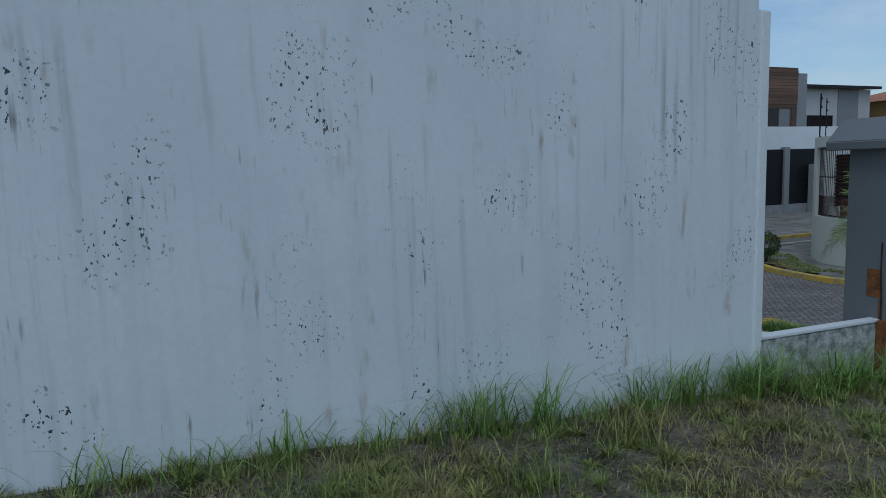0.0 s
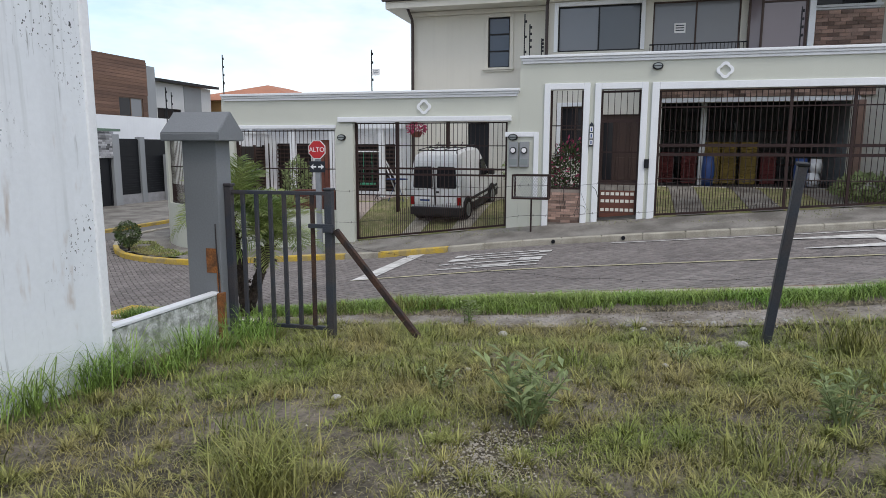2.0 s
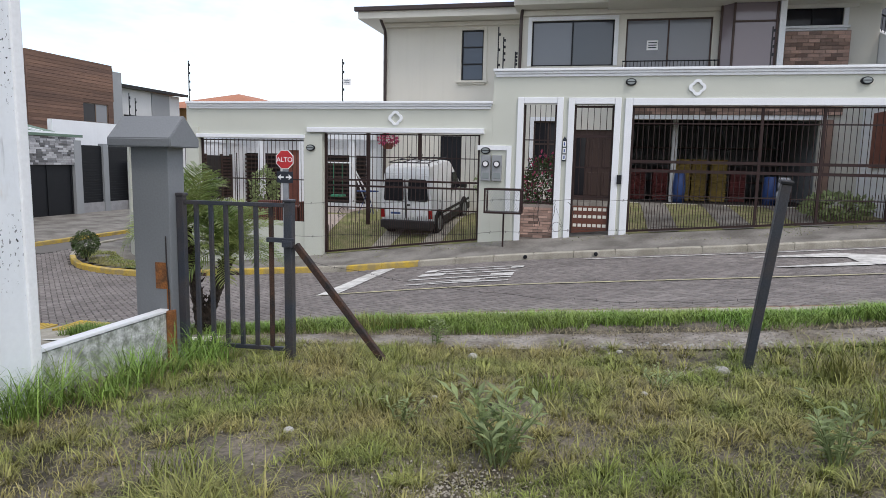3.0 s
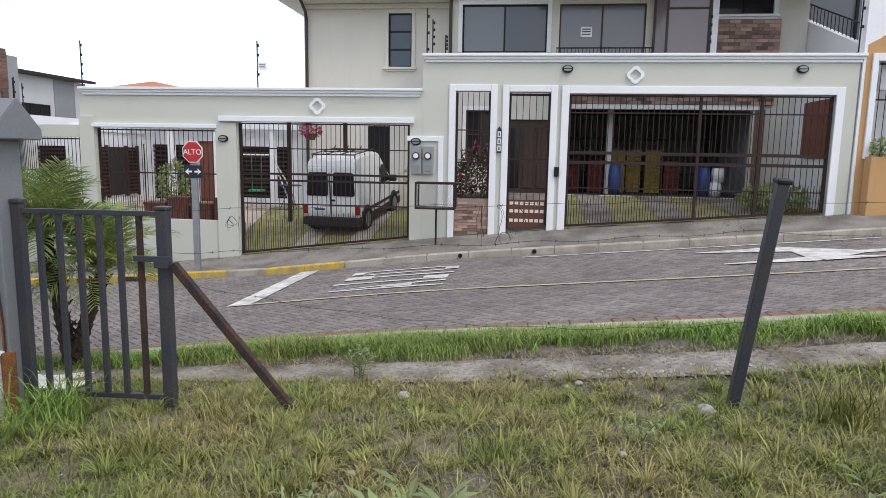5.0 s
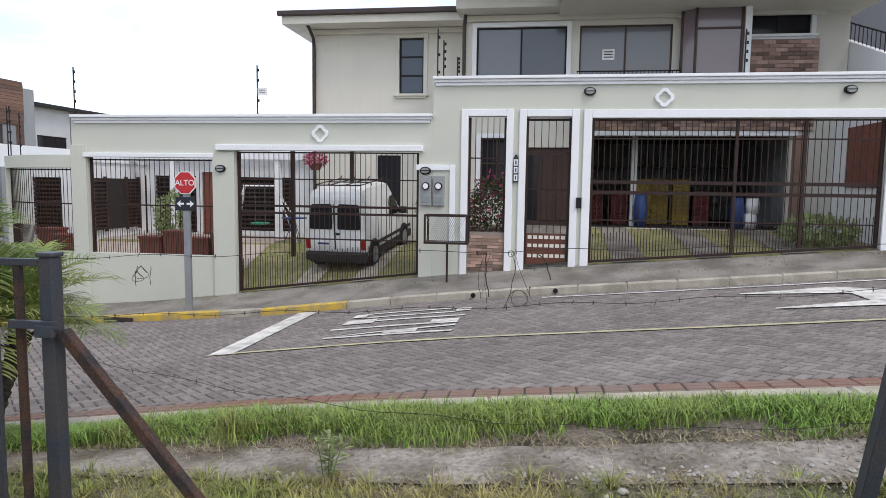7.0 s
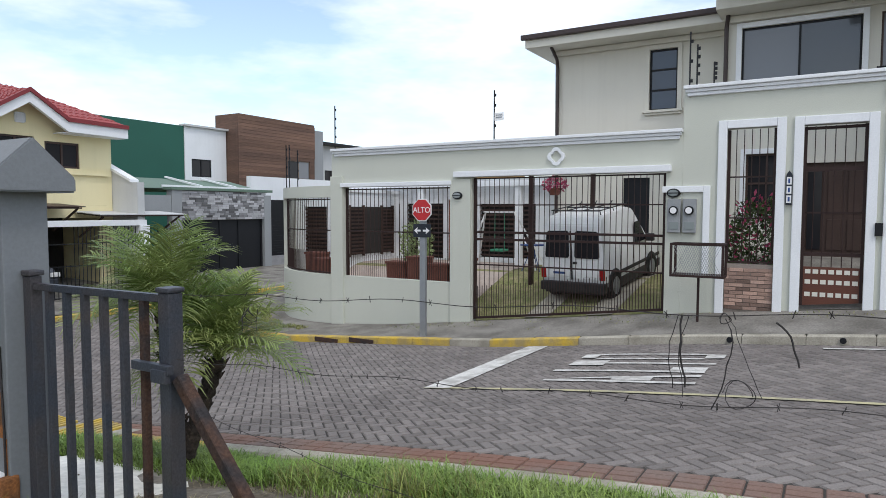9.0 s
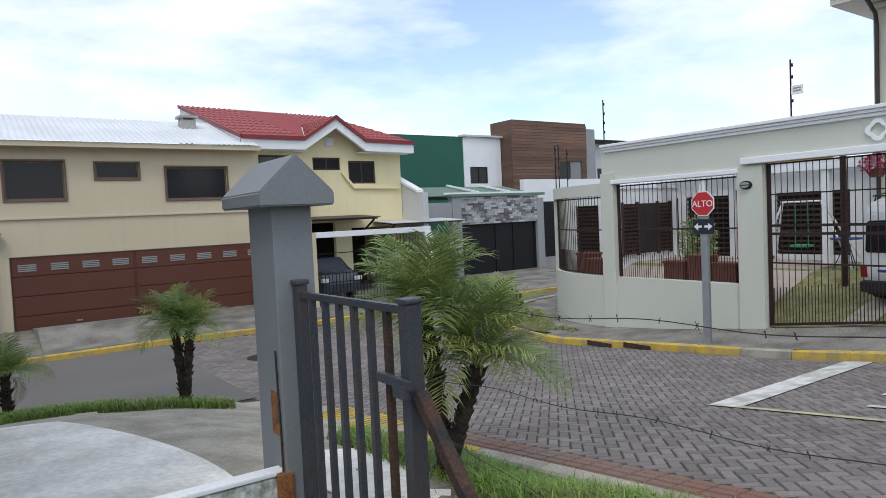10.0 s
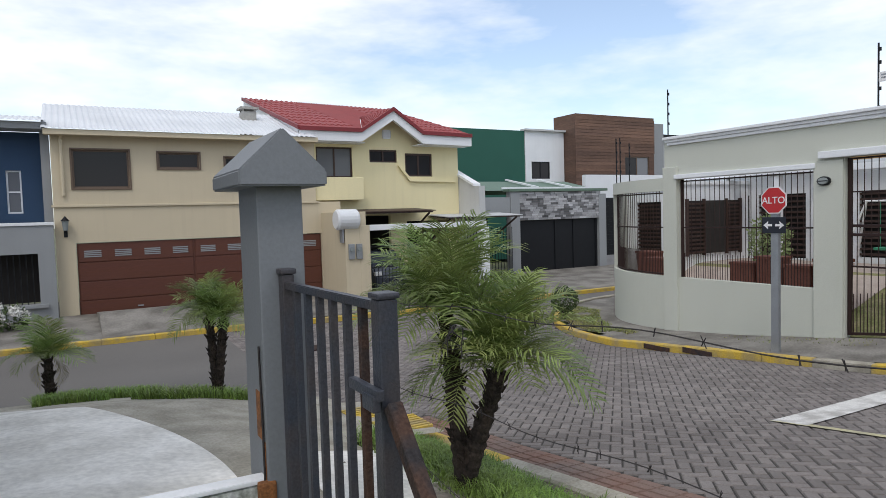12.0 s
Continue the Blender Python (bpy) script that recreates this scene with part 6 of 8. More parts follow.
ap = part("arrow_plate", bm, "sign_black", sign, "black plate with a white double arrow")
for s_ in (-1, 1):
    bm = bmesh.new()
    box(bm, ax - 0.061, ax - 0.0555, *sorted((ay + s_ * 0.03, ay + s_ * 0.12)), 0.95, 0.99)
    prism(bm, [(ay + s_ * 0.19, 0.97), (ay + s_ * 0.10, 1.04), (ay + s_ * 0.12, 0.97), (ay + s_ * 0.10, 0.90)], "x", ax - 0.061, ax - 0.0555)
    part("arrow", bm, "sign_white", ap)

basket = thing("litter_basket", (16.2, 1.98, far_walk(16.2, 1.98)), "brown mesh refuse basket on a post", "basket")
bz = far_walk(16.2, 1.98)
bm = bmesh.new()
box(bm, 16.18, 16.22, 1.94, 1.98, bz - 0.05, 0.25, 0.003)
part("post", bm, "iron", basket)
bm = bmesh.new()
for z0, z1 in ((0.22, 0.26), (0.78, 0.82)):
    box(bm, 15.98, 16.02, 1.52, 2.42, z0, z1)
    box(bm, 16.38, 16.42, 1.52, 2.42, z0, z1)
    box(bm, 16.02, 16.38, 1.52, 1.56, z0, z1)
    box(bm, 16.02, 16.38, 2.38, 2.42, z0, z1)
for x in (15.98, 16.38):
    for y in (1.52, 2.38):
        box(bm, x, x + 0.04, y, y + 0.04, 0.261, 0.779)
part("frame", bm, "iron", basket)
bm = bmesh.new()
for k in range(-6, 23):
    for s_ in (-1, 1):
        y0 = 1.56 + k * 0.04
        a, b = (y0, 0.26), (y0 + 0.26, 0.78)
        ya, yb = (y0, y0 + 0.26) if s_ > 0 else (y0 + 0.26, y0)
        za, zb = 0.26, 0.78
        if min(ya, yb) < 1.56 or max(ya, yb) > 2.38:
            continue
        tube(bm, [(16.0, ya, za), (16.0, yb, zb)], 0.004, 3, False)
part("mesh", bm, "galv", basket, "diamond wire mesh")
bm = bmesh.new()
box(bm, 16.02, 16.38, 1.56, 2.38, 0.23, 0.25)
part("tray", bm, "iron", basket)

for y, z in ((7.25, 1.73), (2.55, 1.73), (-0.88, 3.39), (-5.87, 3.39)):
    th = thing("bulkhead_lamp", (X0, y, z), "oval black bulkhead lamp on the wall", "lamp", "wall lamps")
    bm = bmesh.new()
    ov = [(y + 0.125 * math.cos(2 * math.pi * k / 20), z + 0.085 * math.sin(2 * math.pi * k / 20)) for k in range(20)]
    prism(bm, ov, "x", X0 - 0.11 if y > 6 else X0 - 0.07, X0 - (0.055 if y > 6 else 0.0), 0.01)
    part("rim", bm, "black", th)
    bm = bmesh.new()
    prism(bm, [(y + (u - y) * 0.78, z + (w_ - z) * 0.75) for u, w_ in ov], "x", X0 - 0.14 if y > 6 else X0 - 0.10, X0 - 0.072, 0.012)
    part("lens", bm, "meter_glass", th)
    bm = bmesh.new()
    box(bm, X0 - (0.147 if y > 6 else 0.107), X0 - (0.14 if y > 6 else 0.1), y - 0.1, y + 0.1, z - 0.008, z + 0.008)
    part("guard", bm, "black", th)
for y in (2.53, 2.25):
    th = thing("electric_meter", (X0, y, 1.0), "grey electric meter box with a round glass", "meter", "electric meters")
    bm = bmesh.new()
    box(bm, X0 - 0.09, X0 - 0.002, y - 0.12, y + 0.12, 0.98, 1.62, 0.012)
    part("case", bm, "mid_grey", th)
    bm = bmesh.new()
    prism(bm, [(y + 0.085 * math.cos(2 * math.pi * k / 20), 1.40 + 0.085 * math.sin(2 * math.pi * k / 20)) for k in range(20)], "x", X0 - 0.15, X0 - 0.09, 0.012)
    part("dial", bm, "black", th, "dark round dial")
    bm = bmesh.new()
    prism(bm, [(y + 0.06 * math.cos(2 * math.pi * k / 20), 1.40 + 0.06 * math.sin(2 * math.pi * k / 20)) for k in range(20)], "x", X0 - 0.156, X0 - 0.151)
    part("dial_face", bm, "sign_white", th)
    bm = bmesh.new()
    box(bm, X0 - 0.10, X0 - 0.091, y - 0.09, y + 0.09, 1.04, 1.18, 0.004)
    part("cover", bm, "meter_glass", th)
plate = thing("number_plaque", (X0 - 0.05, 0.6, 1.5), "upright tile plaque with house number digits", "plaque")
bm = bmesh.new()
box(bm, X0 - 0.075, X0 - 0.05, 0.555, 0.655, 1.50, 2.02, 0.006)
prism(bm, [(0.555, 2.021), (0.655, 2.021), (0.605, 2.10)], "x", X0 - 0.075, X0 - 0.05)
part("board", bm, "sign_black", plate)
for k, chz in enumerate((1.92, 1.76, 1.60)):
    bm = bmesh.new()
    box(bm, X0 - 0.08, X0 - 0.0755, 0.567, 0.643, chz - 0.065, chz + 0.065)
    part("digit_tile", bm, "sign_white", plate)
    bm = bmesh.new()
    box(bm, X0 - 0.084, X0 - 0.0805, 0.59, 0.62, chz - 0.04, chz + 0.04)
    part("digit", bm, "crate_blue", plate)
ic = thing("intercom", (X0 - 0.05, -0.72, 1.0), "small black doorbell box", "intercom")
bm = bmesh.new()
box(bm, X0 - 0.10, X0 - 0.051, -0.78, -0.67, 0.98, 1.20, 0.01)
part("case", bm, "black", ic)


# ---- iron gates and grilles of the white house ----
ib = bmesh.new()
tube(ib, [(0, 0, 0), (0, 0, 1)], 0.0085, 5)
iron_bar = bpy.data.meshes.new("bar")
ib.to_mesh(iron_bar)
ib.free()
iron_bar.materials.append(M["iron"])


def grille(name, y0, y1, zb, top, label, rails, step=0.115, low=None, x=17.0, posts=(), spear=None, cat="gate", group=""):
    """Upright bars between rails; zb a function of y for the foot."""
    th = thing(name, (x, (y0 + y1) / 2, zb((y0 + y1) / 2)), label, cat, group)
    o = ORG[th.name]
    n_ = int((y1 - y0) / step)
    for k in range(n_ + 1):
        y = y0 + (y1 - y0) * k / n_
        shared("bar", iron_bar, th, Matrix.Translation(Vector((x, y, zb(y))) - o) @ Matrix.Diagonal((1, 1, top - zb(y), 1)))
        if low and k < n_:
            y += (y1 - y0) / n_ / 2
            shared("short_bar", iron_bar, th, Matrix.Translation(Vector((x, y, zb(y))) - o) @ Matrix.Diagonal((1, 1, low, 1)))
    for z, h in rails:
        bm = bmesh.new()
        f0 = (lambda xx, yy: zb(yy) + z) if z < 0.05 else (lambda xx, yy: z)
        box(bm, x - 0.02, x + 0.02, y0, y1, f0, (lambda xx, yy: f0(xx, yy) + h))
        part("rail", bm, "iron", th)
    for y in (y0, y1, *posts):
        bm = bmesh.new()
        box(bm, x - 0.03, x + 0.03, y - 0.03, y + 0.03, lambda xx, yy: zb(yy), top)
        part("post", bm, "iron", th)
    return th


fb = lambda y: base_z(y) + 0.05
grille("sliding_gate", 2.73, 6.88, fb, 2.12, "brown iron bar gate before the yard", ((0.0, 0.05), (0.88, 0.05), (0.72, 0.05), (0.16, 0.03), (2.09, 0.03), (1.5, 0.025)), 0.118, 0.75, group="street gates")
grille("sliding_gate", -6.58, -0.98, fb, 2.83, "brown iron bar gate before the garage", ((0.0, 0.05), (2.80, 0.03), (2.42, 0.03), (1.50, 0.07), (1.28, 0.07), (0.72, 0.025)), 0.122, 0.62, posts=(-3.85, -5.15), group="street gates")
grille("window_grille", 0.84, 1.61, lambda y: 0.44, 2.87, "brown iron window grille", ((2.0, 0.025), (1.25, 0.025), (0.44, 0.03)), 0.128, 0.0, cat="grille", group="window grilles")
grille("window_grille", 7.49, 10.58, lambda y: -0.27, 1.95, "brown iron grille with short spears", ((-0.24, 0.03), (0.85, 0.03), (1.9, 0.03)), 0.12, 0.55, cat="grille", group="window grilles")
wicket = grille("wicket_door", -0.52, 0.38, lambda y: base_z(y) + 0.1, 2.86, "brown iron wicket door with sheet panels", ((2.08, 0.07), (1.35, 0.03), (0.62, 0.05), (2.80, 0.05)), 0.15, 0.0, group="street gates")
bm = bmesh.new()
box(bm, 16.985, 17.015, -0.5, 0.36, lambda x, y: base_z(y) + 0.1, 0.42)
part("sheet", bm, "wood", wicket, "brown sheet panel")
for z in (-0.10, 0.12, 0.30):
    for k in range(7):
        bm = bmesh.new()
        box(bm, 16.978, 16.984, -0.47 + k * 0.118, -0.385 + k * 0.118, z, z + 0.075)
        part("inlay", bm, "cream_up", wicket, "pale inlay strip")
grille("window_grille", -11.9, -7.37, lambda y: 1.58, 3.55, "black iron grille of the orange house", ((1.58, 0.03), (2.75, 0.03), (3.5, 0.03)), 0.14, None, x=16.97, cat="grille", group="window grilles")
# rounded corner grille
cg = thing("corner_grille", (17.2, 12.2, -0.28), "curved brown iron grille in the corner wall", "grille", "window grilles")
for k in range(26):
    a = radians(178 - k * 1.6)
    p = Vector((CW[0] + 3.95 * math.cos(a), CW[1] + 3.95 * math.sin(a), -0.28))
    shared("bar", iron_bar, cg, Matrix.Translation(p - ORG[cg.name]) @ Matrix.Diagonal((1, 1, 2.0, 1)))
    if k % 1 == 0:
        a += radians(0.8)
        p = Vector((CW[0] + 3.95 * math.cos(a), CW[1] + 3.95 * math.sin(a), -0.28))
        shared("short_bar", iron_bar, cg, Matrix.Translation(p - ORG[cg.name]) @ Matrix.Diagonal((1, 1, 0.6, 1)))
for z in (-0.25, 0.85, 1.66):
    bm = bmesh.new()
    curved(bm, 3.97, 3.93, z, z + 0.03, 180, 138, 14)
    part("rail", bm, "iron", cg)
# balcony railing
rail = thing("balcony_railing", (20.6, -2.1, 3.7), "black iron balcony railing", "railing")
for k in range(27):
    p = Vector((20.6, -3.4 + k * 0.1, 3.6))
    shared("bar", bar_me, rail, Matrix.Translation(p - ORG[rail.name]) @ Matrix.Diagonal((0.7, 0.7, 0.85, 1)))
for z in (4.43, 3.68):
    bm = bmesh.new()
    tube(bm, [(20.6, -3.42, z), (20.6, -0.78, z)], 0.018, 6)
    part("rail", bm, "black", rail)
bm = bmesh.new()
box(bm, 20.5, 21.19, -3.45, -0.7, 3.45, 3.6)
part("balcony_slab", bm, "cream_up", house)
note = thing("window_notice", (21.15, -1.95, 4.7), "white paper notice with printed lines in the window", "notice")
bm = bmesh.new()
box(bm, 21.265, 21.27, -1.80, -1.48, 4.84, 5.12)
sheet_ = part("paper", bm, "sign_white", note)
for k in range(3):
    bm = bmesh.new()
    box(bm, 21.261, 21.2645, -1.76, -1.52, 4.90 + k * 0.07, 4.93 + k * 0.07)
    part("print", bm, "sign_black", sheet_)

# electric fence masts on the wall
for x, y, z0, z1 in ((16.95, 10.92, 2.92, 4.05), (16.95, 6.40, 2.92, 4.03), (17.0, 2.33, 2.92, 4.75), (17.0, 2.2, 3.72, 4.5), (17.0, 1.9, 3.72, 4.15), (16.95, -3.9, 3.72, 4.6), (16.95, -7.0, 3.72, 5.6), (18.2, 13.83, 2.0, 3.3), (18.9, 14.38, 2.0, 3.4), (19.6, 14.7, 2.0, 3.3)):
    th = thing("fence_mast", (x, y, z0), "thin black electric fence mast with insulators", "mast", "electric fence masts")
    bm = bmesh.new()
    tube(bm, [(x, y, z0 - 0.02), (x, y, z1)], 0.016, 5)
    tube(bm, [(x, y, z0 + 0.05), (x + 0.3, y, z0 + 0.02)], 0.01, 5)
    part("pole", bm, "black", th)
    for k in range(4):
        bm = bmesh.new()
        z = z0 + (z1 - z0) * (0.3 + 0.2 * k)
        tube(bm, [(x - 0.01, y - 0.035, z - 0.03), (x - 0.01, y - 0.035, z + 0.03)], 0.02, 6)
        part("insulator", bm, "black", th)
warn = thing("warning_plate", (16.95, 5.95, 3.4), "small white warning plate on the fence mast", "plate")
bm = bmesh.new()
box(bm, 16.92, 16.93, 6.16, 6.38, 3.36, 3.53, 0.003)
wp = part("plate", bm, "sign_white", warn)
bm = bmesh.new()
box(bm, 16.915, 16.919, 6.20, 6.34, 3.42, 3.44)
box(bm, 16.915, 16.919, 6.20, 6.34, 3.47, 3.49)
part("print", bm, "galv", wp)


# ---- van in the yard ----
VX, VY = 17.85, 4.86
VZ = yard(VX + 0.8, VY) + 0.005
van = thing("van", (VX + 1.9, VY, VZ), "white small delivery van with a roof rack", "van")
def van_at(u, w_, h):
    return (VX + u, VY + w_, VZ + h)


bm = bmesh.new()
prof = [(0.10, 0.32), (0.02, 0.55), (0.03, 0.95), (0.10, 1.70), (0.20, 1.88), (0.6, 1.93), (1.9, 1.93), (2.15, 1.86), (2.75, 1.16), (3.55, 1.00), (3.82, 0.85), (3.88, 0.45), (3.80, 0.30)]
rings = []
for s_, k in ((-1, 0), (-1, 1), (1, 1), (1, 0)):
    line = []
    for u, h in prof:
        wide = 0.77 if h < 1.05 else 0.77 - (h - 1.05) * 0.14
        line.append(bm.verts.new(van_at(u, s_ * wide * (1.0 if k == 0 else 0.93), h + (0.0 if k == 0 else 0.025 * (h > 1.0)))))
    rings.append(line)
n_ = len(prof)
for q, w_ in ((0, 1), (1, 2), (2, 3)):
    for i in range(n_ - 1):
        bm.faces.new([rings[q][i], rings[q][i + 1], rings[w_][i + 1], rings[w_][i]])
bm.faces.new(rings[0])
bm.faces.new(rings[3][::-1])
bm.faces.new([rings[0][0], rings[1][0], rings[2][0], rings[3][0]])
bm.faces.new([rings[0][-1], rings[1][-1], rings[2][-1], rings[3][-1]])
bmesh.ops.bevel(bm, geom=[e for e in bm.edges], offset=0.025, segments=2, affect="EDGES")
body = part("body", bm, "van", van, smooth=False)
for s_ in (-1, 1):
    bm = bmesh.new()
    prism(bm, [(VY + s_ * 0.10, VZ + 0.99), (VY + s_ * 0.64, VZ + 0.99), (VY + s_ * 0.67, VZ + 1.03), (VY + s_ * 0.64, VZ + 1.55), (VY + s_ * 0.59, VZ + 1.59), (VY + s_ * 0.12, VZ + 1.60), (VY + s_ * 0.08, VZ + 1.56), (VY + s_ * 0.07, VZ + 1.03)], "x", VX + 0.02, VX + 0.06)
    for vv in bm.verts:
        vv.co.x += (vv.co.z - VZ - 0.95) * 0.09 - 0.015
    part("rear_window", bm, "dark_glass", van)
    bm = bmesh.new()
    box(bm, VX - 0.005, VX + 0.06, *sorted((VY + s_ * 0.67, VY + s_ * 0.785)), VZ + 0.51, VZ + 0.74, 0.01)
    part("tail_light", bm, "lamp_red", van, "red tail light")
bm = bmesh.new()
box(bm, VX - 0.02, VX + 0.02, VY - 0.012, VY + 0.012, VZ + 0.5, VZ + 1.6)
part("door_seam", bm, "plastic", van)
bm = bmesh.new()
box(bm, VX - 0.03, VX, VY - 0.14, VY - 0.04, VZ + 0.86, VZ + 0.91, 0.006)
part("door_handle", bm, "plastic", van)
bm = bmesh.new()
box(bm, VX - 0.05, VX + 0.2, VY - 0.79, VY + 0.79, VZ + 0.22, VZ + 0.44, 0.03)
part("bumper", bm, "plastic", van, "black plastic rear bumper")
bm = bmesh.new()
box(bm, VX - 0.015, VX + 0.03, VY + 0.12, VY + 0.50, VZ + 0.58, VZ + 0.72, 0.004)
lp = part("number_plate", bm, "sign_white", van)
bm = bmesh.new()
box(bm, VX - 0.02, VX - 0.016, VY + 0.16, VY + 0.46, VZ + 0.62, VZ + 0.67)
part("plate_marks", bm, "crate_blue", lp)
for s_ in (-1, 1):
    bm = bmesh.new()
    prism(bm, [(VX + 1.95, VZ + 1.06), (VX + 2.72, VZ + 1.06), (VX + 2.2, VZ + 1.58), (VX + 1.95, VZ + 1.58)], "y", VY + s_ * 0.765, VY + s_ * 0.79)
    part("cab_window", bm, "dark_glass", van)
    bm = bmesh.new()
    box(bm, VX + 0.9, VX + 3.6, *sorted((VY + s_ * 0.80, VY + s_ * 0.815)), VZ + 0.52, VZ + 0.60, 0.004)
    part("rub_strip", bm, "plastic", van)
    bm = bmesh.new()
    box(bm, VX + 2.62, VX + 2.75, *sorted((VY + s_ * 0.80, VY + s_ * 1.0)), VZ + 1.02, VZ + 1.2, 0.02)
    part("mirror", bm, "plastic", van)
    for u in (0.62, 3.05):
        bm = bmesh.new()
        y0 = VY + s_ * 0.80
        pts = [(VX + u + 0.325 * math.cos(2 * math.pi * k / 24), VZ + 0.30 + 0.325 * math.sin(2 * math.pi * k / 24)) for k in range(24)]
        prism(bm, pts, "y", y0 - s_ * 0.19, y0 + s_ * 0.016, 0.015)
        tw = part("wheel", bm, "tyre", van)
        bm = bmesh.new()
        prism(bm, [(VX + u + (a - VX - u) * 0.62, VZ + 0.3 + (b - VZ - 0.3) * 0.62) for a, b in pts], "y", y0 + s_ * 0.005, y0 + s_ * 0.02)
        part("rim", bm, "galv", tw)
rk = bmesh.new()
for u in (0.35, 1.1, 1.85):
    tube(rk, [van_at(u, -0.6, 1.93), van_at(u, -0.58, 2.02), van_at(u, 0.58, 2.02), van_at(u, 0.6, 1.93)], 0.016, 6)
for w_ in (-0.6, -0.2, 0.2, 0.6):
    tube(rk, [van_at(0.3, w_, 2.03), van_at(1.9, w_, 2.03), van_at(2.0, w_, 2.09)], 0.014, 6)
part("roof_rack", rk, "black", van, "black tubular roof rack")
for s_ in (-1, 1):
    bm = bmesh.new()
    box(bm, VX + 0.25, VX + 3.7, *sorted((VY + s_ * 0.765, VY + s_ * 0.80)), VZ + 0.22, VZ + 0.42, 0.01)
    part("side_sill", bm, "plastic", van, "black plastic side sill")
    for u in (0.62, 3.05):
        bm = bmesh.new()
        arch = [(VX + u + 0.385 * math.cos(math.pi * k / 14), VZ + 0.30 + 0.385 * math.sin(math.pi * k / 14)) for k in range(15)]
        prism(bm, arch, "y", VY + s_ * 0.772, VY + s_ * 0.803, 0.006)
        part("wheel_arch", bm, "plastic", van)
    bm = bmesh.new()
    box(bm, VX + 1.0, VX + 1.012, *sorted((VY + s_ * 0.765, VY + s_ * 0.776)), VZ + 0.45, VZ + 1.2)
    box(bm, VX + 1.88, VX + 1.892, *sorted((VY + s_ * 0.765, VY + s_ * 0.776)), VZ + 0.45, VZ + 1.2)
    part("panel_seam", bm, "plastic", van)
bm = bmesh.new()
box(bm, VX + 0.06, VX + 3.7, VY - 0.72, VY + 0.72, VZ + 0.16, VZ + 0.30)
part("underbody", bm, "plastic", van, "dark underbody")
van.scale = (0.97, 0.97, 0.99)
van.rotation_euler = (0, radians(-6.5), radians(-6))
van.location.y -= 0.165
van.location.z += 0.13

# ---- garage and yard things ----
def crate(x, y, z, w_, d, h, m_, label, group):
    th = thing("crate", (x, y, z), label, "crate", group)
    # ribbed walls with a rim, one moulding
    bm = bmesh.new()
    levels = ((0.0, 0.0), (0.28, 0.0), (0.30, 0.015), (0.42, 0.015), (0.44, 0.0), (0.70, 0.0), (0.72, 0.015), (0.82, 0.015), (0.84, 0.004), (0.92, 0.004), (0.94, 0.02), (1.0, 0.02), (1.0, -0.02), (0.1, -0.02))
    rings = [[bm.verts.new((x + sx * (d / 2 - 0.02 + o), y + sy * (w_ / 2 - 0.02 + o), z + t * h)) for sx, sy in ((-1, -1), (1, -1), (1, 1), (-1, 1))] for t, o in levels]
    for q, e in zip(rings, rings[1:]):
        for k in range(4):
            bm.faces.new([q[k], q[(k + 1) % 4], e[(k + 1) % 4], e[k]])
    bm.faces.new(rings[0])
    bm.faces.new(rings[-1])
    part("basket", bm, m_, th)
    return th


FZ = 0.335
for col, (y, m_, lab) in enumerate(((-3.0, "crate_yellow", "yellow plastic crate in a stack"), (-3.55, "crate_yellow", "yellow plastic crate in a stack"), (-4.1, "crate_yellow", "yellow plastic crate in a stack"),
                                    (-1.6, "crate_red", "red plastic crate in a stack"), (-2.3, "crate_red", "red plastic crate in a stack"), (-4.75, "crate_red", "red plastic crate in a stack"))):
    for k in range(4 if m_ == "crate_yellow" else 3):
        crate(23.4 + 0.3 * (col % 2), y, FZ + k * 0.34, 0.5, 0.36, 0.335, m_, lab, "stacked crates")
for y, m_, h in ((-5.35, "crate_blue", 0.85), (-5.75, "sign_white", 0.5), (-5.7, "sign_white", 0.0), (-2.75, "crate_blue", 0.9)):
    th = thing("drum", (22.0, y, FZ), "plastic drum on the garage floor", "drum", "garage drums")
    bm = bmesh.new()
    z0 = FZ if h != 0.5 else FZ + 0.42
    hh = 0.42 if m_ == "sign_white" else h
    tube(bm, [(22.0, y, z0), (22.0, y, z0 + hh * 0.3), (22.0, y, z0 + hh * 0.33), (22.0, y, z0 + hh * 0.66), (22.0, y, z0 + hh * 0.7), (22.0, y, z0 + hh)], [0.17, 0.18, 0.19, 0.19, 0.18, 0.16], 16)
    part("shell", bm, m_, th, smooth=True)
shelf = thing("garage_shelf", (25.8, -3.5, FZ), "dark steel shelf with boxes at the garage back", "shelf")
for z in (0.9, 1.5, 2.1):
    bm = bmesh.new()
    box(bm, 25.5, 26.2, -6.5, -1.4, z, z + 0.04)
    part("board", bm, "wood_dark", shelf)
for y in (-6.5, -4.0, -1.44):
    bm = bmesh.new()
    box(bm, 25.5, 25.54, y, y + 0.04, FZ, 2.4)
    part("upright", bm, "galv", shelf)
col_ = thing("garage_post", (21.3, -2.5, FZ), "pale square post inside the garage", "post")
bm = bmesh.new()
box(bm, 22.0, 22.16, -2.62, -2.46, FZ, 2.98, 0.01)
part("shaft", bm, "pale_grey", col_)
# forecourt brick pier
pier = thing("brick_pier", (20.9, -6.45, 0.2), "slim brown brick pier of the garage", "pier", kind="structure")
bm = bmesh.new()
box(bm, 20.95, 21.19, -6.60, -6.40, 0.1, 2.82, 0.005)
part("core", bm, "brick_a", pier)


